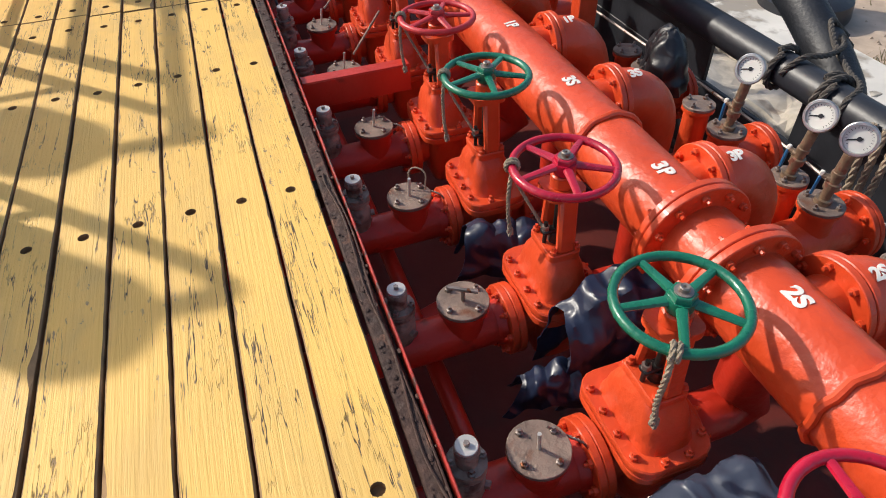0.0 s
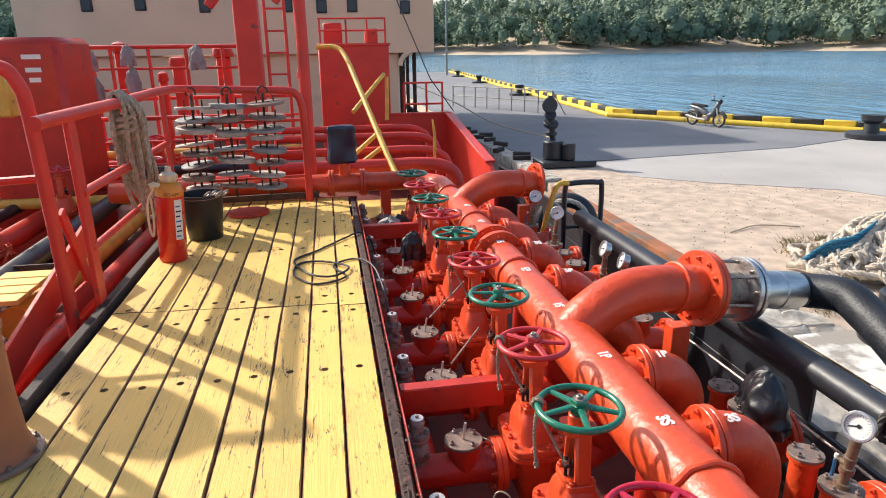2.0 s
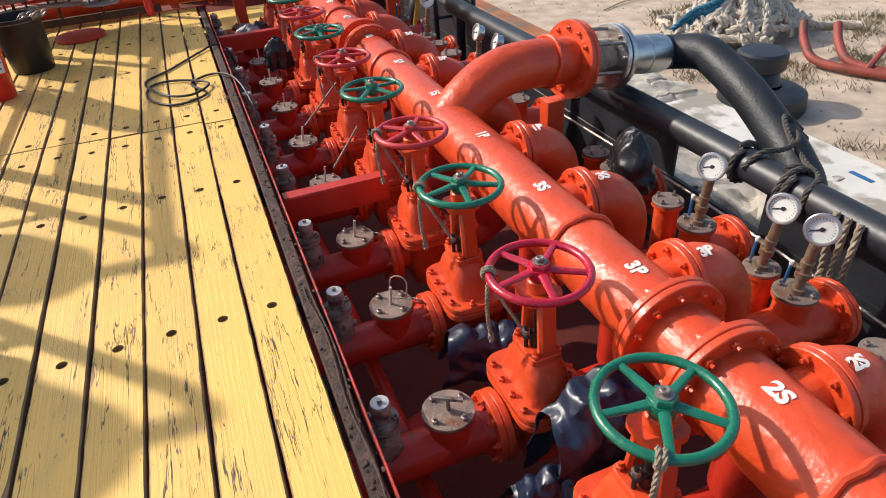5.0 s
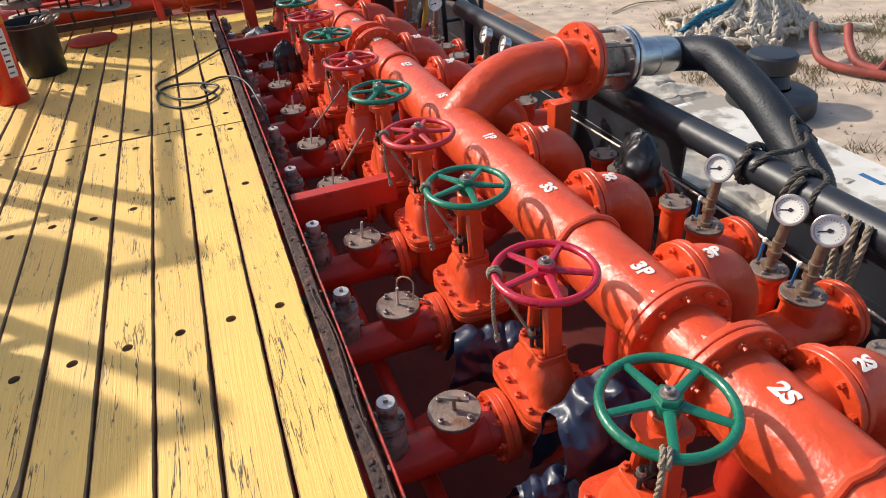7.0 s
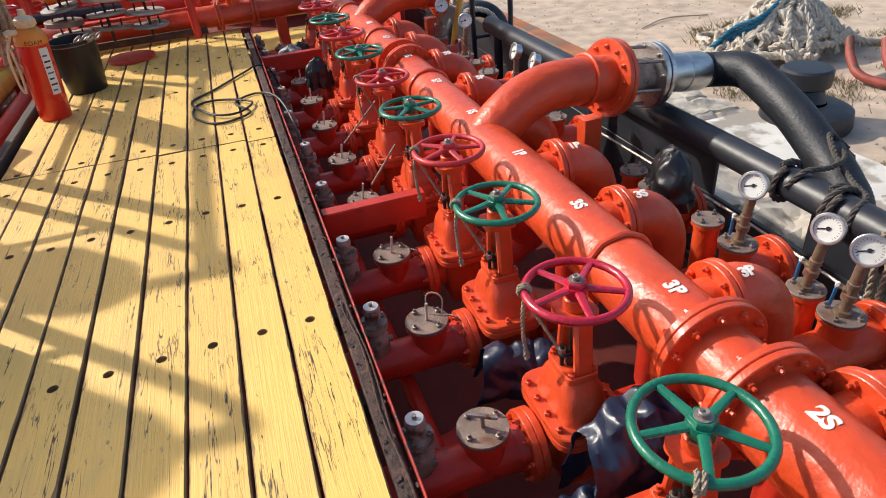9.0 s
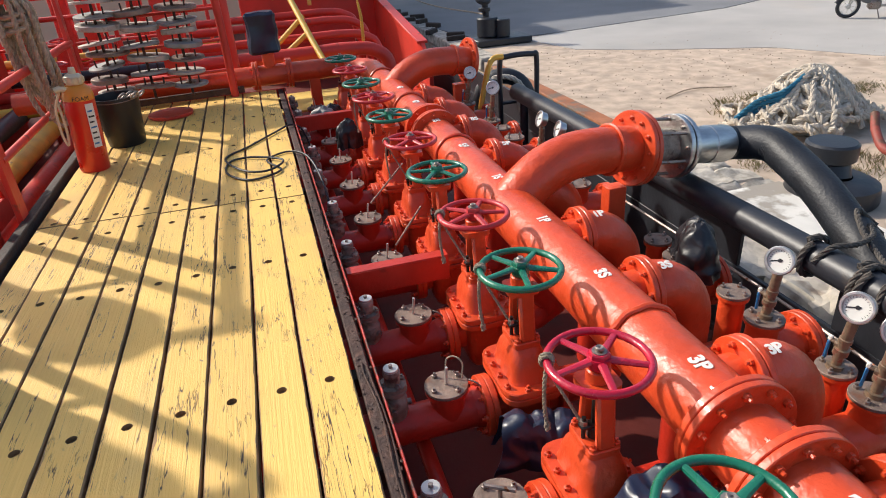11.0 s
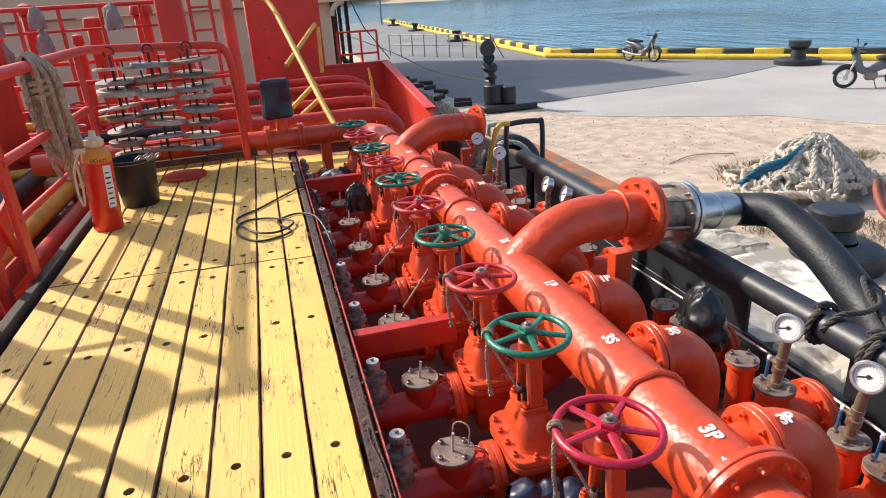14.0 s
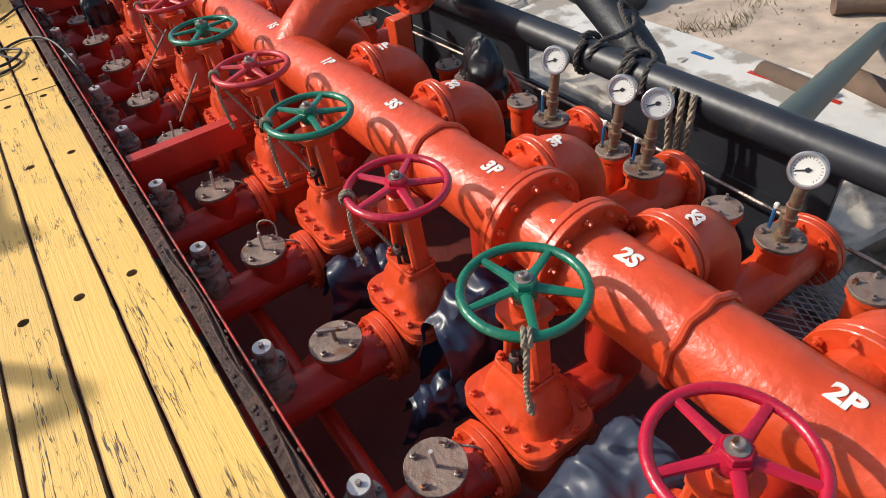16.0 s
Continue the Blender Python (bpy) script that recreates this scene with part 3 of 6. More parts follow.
def gate_valve(mat, label):
    """A flanged gate valve whose wheel hub lies 0.67 above the pipe axis."""
    v = thing("gate_valve", label, "valve", group="handwheel valves along the header pipe")
    body = bmesh.new()
    hump(body, 0.095, 0.15, 0.06, [(-0.19, 0.6, 0.6), (-0.15, 0.85, 0.85), (-0.05, 1, 1), (0.09, 1.0, 1.0), (0.115, 1.05, 1.05)])
    tube(body, [(-0.16, 0, 0), (0.16, 0, 0)], 0.09, 20)
    part("body", body, ORANGE, v)
    for x in (-0.175, 0.145):
        f = part("flange", ring(bmesh.new(), 0.08, 0.14, 0.03, T(x, 0, 0) @ X90), ORANGE, v)
        bolt_circle(f, BOLT_RED, 8, 0.117, T(x + (0.03 if x > 0 else 0), 0, 0) @ X90 @ (Matrix() if x > 0 else Matrix.Rotation(math.pi, 4, "X")), 0.2)
    part("body_flange", hump(bmesh.new(), 0.138, 0.192, 0.07, [(0.108, 0.97, 0.97), (0.112, 1, 1), (0.137, 1, 1), (0.140, 0.985, 0.985)]), ORANGE, v)
    bf = part("bonnet_flange", hump(bmesh.new(), 0.138, 0.192, 0.07, [(0.144, 0.985, 0.985), (0.147, 1, 1), (0.170, 1, 1), (0.175, 0.975, 0.98)]), ORANGE, v)
    for x, y in ((-0.115, -0.125), (-0.118, -0.042), (-0.118, 0.042), (-0.115, 0.125), (0.115, -0.125), (0.118, -0.042), (0.118, 0.042), (0.115, 0.125), (0.04, 0.172), (-0.04, -0.172), (0.04, -0.172)):
        b = part("bolt", BOLT_RED, None, bf)
        b.matrix_basis = T(x, y, 0.175) @ Matrix.Rotation(x * 20 + y * 9, 4, "Z")
    part("bonnet", hump(bmesh.new(), 0.090, 0.142, 0.055, [(0.17, 1.06, 1.06), (0.19, 0.98, 0.98), (0.24, 0.93, 0.90), (0.285, 0.84, 0.76), (0.315, 0.72, 0.60), (0.335, 0.62, 0.50)]), ORANGE, v)
    pad = part("yoke_pad", hump(bmesh.new(), 0.060, 0.086, 0.02, [(0.325, 1, 1), (0.350, 1, 1), (0.354, 0.95, 0.95)]), ORANGE, v)
    for x, y in ((-0.042, -0.068), (0.046, -0.068), (-0.042, 0.068), (0.046, 0.068)):
        part("bolt", BOLT_RED, None, pad).matrix_basis = T(x, y, 0.354)
    gl = bmesh.new()
    disc(gl, 0.030, 0.05, T(0, 0, 0.352), 14)
    box(gl, 0.115, 0.036, 0.016, T(0, 0, 0.405))
    for sy in (-0.04, 0.04):
        tube(gl, [(sy * 1.1, 0, 0.352), (sy * 1.1, 0, 0.445)], 0.008, 8)
    g = part("gland", gl, GREASE, v, "greasy black packing gland")
    for sy in (-0.04, 0.04):
        part("gland_nut", lathe(bmesh.new(), [(0, 0.413), (0.015, 0.413), (0.015, 0.430), (0, 0.430)], T(sy * 1.1, 0, 0), 6), BOLT, g)
    for (ax, ay), wx, wy in (((0.006, -0.062), 0.034, 0.017), ((0.0, 0.062), 0.030, 0.017)):
        y = bmesh.new()
        box(y, wx * 2, wy * 2, 0.235, T(ax, ay, 0.465), 0.012)
        for q in y.verts:
            k = max(0.0, (q.co.z - 0.50) / 0.09)
            q.co.x -= ax * 0.35 * k
            q.co.y -= ay * 0.35 * k
        part("yoke_arm", y, ORANGE, v)
    hubm = disc(bmesh.new(), 0.042, 0.05, T(0, 0, 0.595), 16)
    oval(hubm, 0.068, 0.062, 0.03, 0.570, 0.597)
    part("yoke_hub", hubm, ORANGE, v)
    part("stem", tube(bmesh.new(), [(0, 0, 0.36), (0, 0, 0.66)], 0.015, 10), GREASE, v, "greasy dark stem")
    wheel(mat, v, T(0, 0, 0.67))
    return v


first = {}
for i, y in enumerate(LINES):
    green = i % 2 == 1
    mat, label = (GREEN, "orange-red gate valve with a green five-spoked handwheel") if green else ((CRIMSON, "orange-red gate valve with a crimson five-spoked handwheel") if i < 3 else (FADED, "orange-red gate valve with a faded red five-spoked handwheel"))
    turn = Matrix.Rotation(rnd.uniform(-3, 3), 4, "Z")
    m = T(0.84, y, AX)
    if label not in first:
        first[label] = gate_valve(mat, label)
        first[label].matrix_basis = m
        v = first[label]
    else:
        v = copy_thing(first[label], m)
    for c in v.children:
        if c.name.startswith("handwheel"):
            c.matrix_basis = T(0, 0, 0.67) @ turn


def branch_line():
    """The inboard line: pipe, stub with bolted cover, flange."""
    b = thing("branch_line", "red tank line with a bolted inspection cover", "pipe", group="tank lines")
    p = bmesh.new()
    tube(p, [(-0.55, 0, 0), (0.655, 0, 0)], 0.085, 24)
    part("pipe", p, REDPIPE, b)
    st = bmesh.new()
    lathe(st, [(0.082, 0.02), (0.078, 0.10), (0.078, 0.135), (0.097, 0.137), (0.097, 0.152), (0, 0.152)], T(0.487, 0, 0), 24)
    part("stub", st, REDPIPE, b)
    c = part("cover_plate", disc(bmesh.new(), 0.0975, 0.016, T(0.487, 0, 0.154), 28), CAPGREY, b, "grimy unpainted steel cover")
    bolt_circle(c, BOLT_ME, 4, 0.073, T(0.487, 0, 0.170), 0.5)
    f = part("flange", ring(bmesh.new(), 0.08, 0.14, 0.028, T(0.636, 0, 0) @ X90), ORANGE, b)
    bolt_circle(f, BOLT_RED, 8, 0.117, T(0.636, 0, 0) @ X90 @ Matrix.Rotation(math.pi, 4, "X"), 0.2)
    part("weld_neck", lathe(bmesh.new(), [(0.087, 0), (0.096, 0.03), (0.096, 0.04)], T(0.60, 0, 0) @ X90, 24), REDPIPE, b)
    return b


def vent_plug():
    v = thing("vent_plug", "dirty grey stepped vent valve beside the platform edge", "vent", group="vent plugs")
    part("body", lathe(bmesh.new(), [(0, -0.04), (0.05, -0.04), (0.052, 0.0), (0.056, 0.012), (0.056, 0.075), (0.050, 0.085), (0.036, 0.095), (0.036, 0.118)], seg=20), GRIME, v)
    fl = part("flange", lathe(bmesh.new(), [(0.03, 0.116), (0.058, 0.118), (0.060, 0.122), (0.060, 0.134), (0.058, 0.138), (0.036, 0.139), (0.036, 0.141), (0.059, 0.142), (0.059, 0.156), (0.034, 0.159)], seg=20), GRIME, v)
    bolt_circle(fl, BOLT_ME, 4, 0.047, T(0, 0, 0.157), 0.3)
    part("neck", lathe(bmesh.new(), [(0.034, 0.155), (0.033, 0.200), (0.037, 0.205), (0.037, 0.222), (0.034, 0.226), (0, 0.226)], seg=18), GRIME, v)
    part("top_disc", disc(bmesh.new(), 0.033, 0.012, T(0, 0, 0.226), 18), BRIGHT, v, "pale worn disc")
    part("centre_bolt", disc(bmesh.new(), 0.009, 0.014, T(0, 0, 0.238), 6), BOLT, v)
    for a in (0.6, 2.9, 4.6):
        part("side_plug", disc(bmesh.new(), 0.014, 0.022, Matrix.Rotation(a, 4, "Z") @ T(0.05, 0, 0.045) @ X90, 8), BOLT, v)
    return v


bl, vp = branch_line(), vent_plug()
bl.matrix_basis, vp.matrix_basis = T(0, LINES[0], AX), T(0.25, LINES[0], -0.29)
for y in LINES[1:]:
    copy_thing(bl, T(0, y, AX))
    copy_thing(vp, T(0.25 + rnd.uniform(-0.012, 0.012), y, -0.29 + rnd.uniform(-0.01, 0.01)) @ Matrix.Rotation(rnd.uniform(0, 3), 4, "Z"))


def cover_handle(y, kind, a):
    """T-handle or loose pin on a cover."""
    bm = bmesh.new()
    if kind:
        tube(bm, [(0, 0, 0), (0, 0, 0.05)], 0.008, 8)
        tube(bm, [(-0.055, 0, 0.055), (0.055, 0, 0.055)], 0.009, 8)
    else:
        tube(bm, [(0, 0, 0), (-0.012, 0.008, 0.10)], 0.0065, 8)
    alone("cover_handle", bm, BRIGHT if not kind else BOLT, "worn steel pin standing on an inspection cover" if not kind else "rusty T-handle on an inspection cover", "handle", "cover handles",
          m=T(0.487, y, AX + 0.170) @ Matrix.Rotation(a, 4, "Z"))


for i, y in enumerate(LINES):
    cover_handle(y, i == 2, 0.8 + 0.5 * i if i != 2 else 2.6)

# header
header = thing("header_pipe", "large orange-red header pipe running the length of the manifold", "pipe")
for run in ((-1.3, 0.5, 1.14), (1.33, 3, 4.9), (5.05, 6.5, 7.55)):
    part("pipe", tube(bmesh.new(), [(HX, y, HZ) for y in run], HR, 40), ORANGE, header)
part("spool", tube(bmesh.new(), [(HX, 1.1, HZ), (HX, 1.4, HZ)], HR - 0.006, 40), ORANGE, header)
part("spool", tube(bmesh.new(), [(HX, 4.85, HZ), (HX, 5.1, HZ)], HR - 0.006, 40), ORANGE, header)
for y0, s in ((1.325, 1), (1.145, -1), (4.905, -1), (5.045, 1)):
    for k in range(2):
        yy = y0 + s * (0.0 + 0.031 * k) if s > 0 else y0 - 0.028 - 0.031 * k
        f = part("flange", ring(bmesh.new(), HR - 0.01, 0.208, 0.028, T(HX, yy, HZ) @ YAX, 40), ORANGE, header)
    for side in (0, 1):
        yb = min(y0, y0 + s * 0.059) if side == 0 else max(y0, y0 + s * 0.059)
        bolt_circle(f, BOLT_RED, 12, 0.178, T(HX, yb, HZ) @ YAX @ (Matrix.Rotation(math.pi, 4, "X") if side == 0 else Matrix()), 0.1)
for y in (0.652, 1.906, 4.35, 5.75, 7.0):
    w = bmesh.new()
    n = 36
    tube(w, [(HX + (HR + 0.006) * math.cos(2 * math.pi * i / n), y + 0.004 * math.sin(i * 1.7), HZ + (HR + 0.006) * math.sin(2 * math.pi * i / n)) for i in range(n)], 0.014, 8, closed=True)
    part("weld_band", w, ORANGE, header)
for y in LINES:
    part("riser", tube(bmesh.new(), [(1.0, y, AX), (1.17, y, AX), (1.26, y, AX + 0.04), (HX, y, AX + 0.13), (HX, y, HZ - 0.05)], 0.085, 20), REDPIPE, header)
# far end: bend towards the port side
part("end_bend", tube(bmesh.new(), arc((HX - 0.3, 7.55, HZ), 0.3, 0, math.pi / 2, 10, (1, 0, 0), (0, 1, 0)), HR, 32), ORANGE, header)


def wrapped_text(text, size, place, radius, axis_x, axis_z, ang, parent, along=-1):
    """Brushed letters that hug a pipe along y. ang: the angle of the middle from the top, towards -x."""
    cu = bpy.data.curves.new("numeral", "FONT")
    cu.body, cu.size, cu.align_x, cu.align_y, cu.extrude, cu.offset = text, size, "CENTER", "CENTER", 0.0012, 0.0035 * size / 0.08
    tmp = new("numeral_tmp", cu)
    bpy.context.view_layer.update()
    me = bpy.data.meshes.new_from_object(tmp.evaluated_get(bpy.context.evaluated_depsgraph_get()))
    bpy.data.objects.remove(tmp)
    for v in me.vertices:
        a = ang - v.co.y / radius
        r = radius + 0.0022 + v.co.z
        v.co = Vector((axis_x - r * math.sin(a), place + along * v.co.x, axis_z + r * math.cos(a)))
    me.materials.clear()
    me.materials.append(WHITE)
    return part("numeral", me, None, parent, "white hand-painted mark")


for y, s in zip(LINES, ("2P", "2S", "3P", "3S", "1P", "1S", "5P", "5S", "6P", "6S")):
    wrapped_text(s, 0.074, y - 0.045, HR, HX, HZ, radians(6), header)


# outboard side
def elbow():
    e = thing("outlet_elbow", "orange-red flanged elbow dropping from the header pipe", "pipe elbow", group="outlet elbows")
    bm = bmesh.new()
    tube(bm, [(-0.02, 0, 0), (0.30, 0, 0)], 0.092, 28)
    part("neck", bm, ORANGE, e)
    f = part("flange", ring(bmesh.new(), 0.08, 0.152, 0.026, T(0.135, 0, 0) @ X90, 32), ORANGE, e)
    bolt_circle(f, BOLT_RED, 8, 0.126, T(0.135, 0, 0) @ X90 @ Matrix.Rotation(math.pi, 4, "X"), 0.3)
    part("flange", ring(bmesh.new(), 0.08, 0.152, 0.026, T(0.164, 0, 0) @ X90, 32), ORANGE, e)
    b = bmesh.new()
    pts = [(0.16, 0, 0), (0.20, 0, 0)] + arc((0.20, 0, -0.20), 0.20, math.pi / 2, 0, 12, (1, 0, 0), (0, 0, 1)) + [(0.40, 0, -0.60)]
    tube(b, pts, 0.122, 28)
    part("bend", b, ORANGE, e)
    return e


el = elbow()
OUT = LINES[:6] + [4.16, 4.85, 5.49, 6.10]
el.matrix_basis = T(EX, LINES[0], 0.07)
for y in OUT[1:]:
    copy_thing(el, T(EX, y, 0.07))
for y, s in zip(OUT, ("2P", "2S", "3P", "3S", "1P", "1S", "5P", "5S")):
    g = wrapped_text(s, 0.06, 0, 0.122, 0, 0, radians(15), None)
    tagged(g, "white hand-painted mark on an outlet elbow", "marking")
    g.matrix_basis = T(EX + 0.25, y, 0.074) @ Matrix.Rotation(radians(90), 4, "Z") @ T(0, 0, -0.004)


def gauge_line(with_gauge):
    g = thing("shore_line", "orange-red shore line stub with end flange and bolted top cap", "pipe", group="shore lines")
    bm = bmesh.new()
    tube(bm, [(1.62, 0, -0.30), (2.20, 0, -0.30)], 0.098, 26)
    part("pipe", bm, ORANGE, g)
    f = part("end_flange", ring(bmesh.new(), 0.09, 0.150, 0.028, T(2.165, 0, -0.30) @ X90, 32), ORANGE, g)
    part("blind_flange", disc(bmesh.new(), 0.150, 0.024, T(2.196, 0, -0.30) @ X90, 32), ORANGE, g)
    bolt_circle(f, BOLT_RED, 8, 0.122, T(2.165, 0, -0.30) @ X90 @ Matrix.Rotation(math.pi, 4, "X"), 0.2)
    bolt_circle(f, BOLT_ME, 8, 0.122, T(2.22, 0, -0.30) @ X90, 0.2)
    part("riser", lathe(bmesh.new(), [(0.08, 0.02), (0.072, 0.10), (0.072, 0.165), (0.088, 0.167), (0.088, 0.180), (0, 0.18)], T(1.965, 0, -0.30), 24), ORANGE, g)
    c = part("cap", disc(bmesh.new(), 0.088, 0.014, T(1.965, 0, -0.119), 26), CAPGREY, g, "grimy steel cap")
    bolt_circle(c, BOLT_ME, 4, 0.064, T(1.965, 0, -0.105), 0.4)
    return g


def plain_cap():
    g = thing("capped_riser", "orange-red riser with a bolted grey steel cap", "pipe", group="capped risers")
    part("riser", lathe(bmesh.new(), [(0.062, -0.55), (0.062, -0.035), (0.078, -0.033), (0.078, -0.016), (0, -0.016)], Matrix(), 22), ORANGE, g)
    c = part("cap", disc(bmesh.new(), 0.078, 0.014, T(0, 0, -0.015), 24), CAPGREY, g, "grimy steel cap")
    bolt_circle(c, BOLT_ME, 4, 0.056, T(0, 0, -0.001), 0.4)
    return g


def pressure_gauge():
    """Gauge on a brass stem with a blue-handled cock, standing on a cap."""
    g = thing("pressure_gauge", "round steel pressure gauge on a brass stem with blue cock handle", "gauge", group="pressure gauges")
    st = bmesh.new()
    lathe(st, [(0.034, 0), (0.034, 0.022), (0.021, 0.024), (0.021, 0.07), (0.030, 0.072), (0.030, 0.10), (0.021, 0.102), (0.021, 0.13), (0.026, 0.132), (0.026, 0.15), (0.022, 0.152), (0.022, 0.215), (0.022, 0.217), (0.022, 0.236), (0.012, 0.238), (0.012, 0.262), (0, 0.262)], seg=12)
    part("stem", st, BRASS, g)
    f = Matrix.Translation((0, 0, 0.306)) @ Matrix.Rotation(radians(73), 4, "X")
    cs = bmesh.new()
    lathe(cs, [(0, -0.022), (0.052, -0.022), (0.054, -0.018), (0.055, 0.016), (0.063, 0.018), (0.064, 0.022), (0.064, 0.029), (0.061, 0.032), (0.053, 0.032), (0.051, 0.022)], f, 32)
    case = part("case", cs, STAINLESS, g, "bright steel case")
    part("dial", disc(bmesh.new(), 0.052, 0.004, f @ T(0, 0, 0.017), 32), DIAL, case)
    nd = bmesh.new()
    box(nd, 0.0055, 0.052, 0.0015, f @ Matrix.Rotation(radians(115), 4, "Z") @ T(0, 0.014, 0.0225), 0)
    disc(nd, 0.009, 0.002, f @ T(0, 0, 0.0215), 10)
    part("needle", nd, BLACK, case)
    mk = bmesh.new()
    for k in range(19):
        a = radians(-135 + 15 * k)
        box(mk, 0.0016, 0.007, 0.001, f @ Matrix.Rotation(-a, 4, "Z") @ T(0, 0.042, 0.0217), 0)
    part("scale_marks", mk, BLACK, case)
    cock = bmesh.new()
    disc(cock, 0.016, 0.03, T(-0.03, 0.0, 0.11) @ X90, 10)
    disc(cock, 0.011, 0.05, T(-0.05, 0, 0.115) @ X90, 8)
    cb = part("cock", cock, BRASS, g)
    hb = bmesh.new()
    box(hb, 0.012, 0.014, 0.10, T(-0.052, 0.004, 0.06) @ Matrix.Rotation(radians(8), 4, "X"), 0.003)
    part("cock_handle", hb, BLUE, cb, "blue plastic sleeve")
    part("handle_end", box(bmesh.new(), 0.016, 0.016, 0.022, T(-0.052, -0.002, 0.122), 0.003), WHITE, cb, "white tag end")
    return g


gl, pc, pg = gauge_line(True), plain_cap(), pressure_gauge()
gl.matrix_basis = T(0, 0.86, 0)
for y in (1.49, 2.07, 2.72, 3.9, 4.55, 5.1, 5.68, 6.4):
    copy_thing(gl, T(0, y, 0))
pc.matrix_basis = T(1.95, 0.52, -0.10)
for y, x in ((1.10, 1.96), (2.30, 1.98), (2.93, 1.97), (4.3, 1.97), (5.4, 1.97)):
    copy_thing(pc, T(x, y, -0.10))
copy_thing(pc, T(1.985, 1.685, -0.115))
pg.matrix_basis = T(1.965, 0.86, -0.105) @ Matrix.Rotation(radians(-80), 4, "Z") @ Matrix.Rotation(radians(4), 4, "Y")
for x, y, z, tw, lean in ((1.965, 1.49, -0.105, -58, 4), (1.975, 1.685, -0.115, -72, 6), (1.965, 2.07, -0.105, -70, 5), (1.965, 4.55, -0.105, -95, 8), (1.97, 4.22, -0.105, -100, 4), (1.965, 5.68, -0.105, -40, 6), (1.965, 6.4, -0.105, -20, 8)):
    copy_thing(pg, T(x, y, z) @ Matrix.Rotation(radians(tw), 4, "Z") @ Matrix.Rotation(radians(lean), 4, "Y"))


# loading arms
def arm(y, label):
    a = thing("loading_arm", label, "pipe")
    path = [(HX, y - 0.02, HZ)] + smooth_path([(1.33, y, 0.19), (1.47, y + 0.03, 0.265), (1.65, y + 0.06, 0.305), (1.88, y + 0.09, 0.295), (2.09, y + 0.12, 0.265)], 5)
    part("pipe", tube(bmesh.new(), path, HR - 0.004, 36), ORANGE, a)
    end = Vector(path[-1])
    d = (end - Vector(path[-2])).normalized()
    m = Matrix.Translation(end) @ d.to_track_quat("Z", "Y").to_matrix().to_4x4()
    f = part("flange", ring(bmesh.new(), 0.10, 0.235, 0.032, m @ T(0, 0, -0.03), 40), ORANGE, a)
    bolt_circle(f, BOLT_RED, 12, 0.188, m @ T(0, 0, -0.03) @ Matrix.Rotation(math.pi, 4, "X"), 0.1)
    w = bmesh.new()
    tube(w, [m @ Vector(((HR + 0.004) * math.cos(2 * math.pi * i / 32), (HR + 0.004) * math.sin(2 * math.pi * i / 32), -0.19)) for i in range(32)], 0.013, 8, closed=True)
    part("weld_band", w, ORANGE, a)
    part("support", box(bmesh.new(), 0.12, 0.10, 0.9, T(1.96, y + 0.09, -0.40)), ORANGE, a)
    return a, m


arm1, am = arm(3.33, "orange-red loading arm bending up from the header to a bolted flange")
arm2, am2 = arm(6.55, "orange-red loading arm with an open flange at the far end")
hose = thing("cargo_hose", "black rubber cargo hose with a stainless flanged coupling", "hose")
part("adapter_flange", disc(bmesh.new(), 0.235, 0.03, am @ T(0, 0, 0.006), 40), ORANGE, hose)
bolt_circle(hose, BOLT_ME, 12, 0.188, am @ T(0, 0, 0.036), 0.1)
part("reducer", lathe(bmesh.new(), [(0.128, 0.03), (0.118, 0.05), (0.112, 0.10), (0.112, 0.30)], am, 32), GRIME, hose, "dirty grey steel spool")
for k in range(6):
    a = 2 * math.pi * k / 6 + 0.3
    part("tie_bolt", tube(bmesh.new(), [am @ Vector((0.172 * math.cos(a), 0.172 * math.sin(a), 0.05)), am @ Vector((0.172 * math.cos(a), 0.172 * math.sin(a), 0.36))], 0.011, 8), BOLT, hose, "long steel tie bolt")
for z in (0.29, 0.335):
    f = part("coupling_flange", ring(bmesh.new(), 0.10, 0.205, 0.034, am @ T(0, 0, z), 36), STAINLESS, hose, "stainless coupling flange")
bolt_circle(f, BOLT_ME, 8, 0.172, am @ T(0, 0, 0.37), 0.2)
bolt_circle(f, BOLT_ME, 8, 0.172, am @ T(0, 0, 0.29) @ Matrix.Rotation(math.pi, 4, "X"), 0.2)
part("ferrule", lathe(bmesh.new(), [(0.110, 0.36), (0.122, 0.40), (0.122, 0.60), (0.126, 0.605), (0.126, 0.76), (0.122, 0.78)], am, 32), STAINLESS, hose, "stainless ferrule")
h0, h1 = am @ Vector((0, 0, 0.78)), am @ Vector((0, 0, 0.89))
hpath = smooth_path([h0, h1, (3.06, 3.38, 0.165), (3.07, 3.19, 0.115), (3.05, 2.92, 0.025), (3.02, 2.66, -0.095), (2.98, 2.44, -0.20), (2.94, 2.28, -0.34), (2.90, 2.14, -0.80), (2.83, 2.1, -1.5), (2.83, 2.1, -2.6)], 22)
hb = bmesh.new()
tube(hb, hpath, [0.112 + 0.0022 * (k % 2) for k in range(len(hpath))], 26)
part("hose", hb, RUBBER, hose)

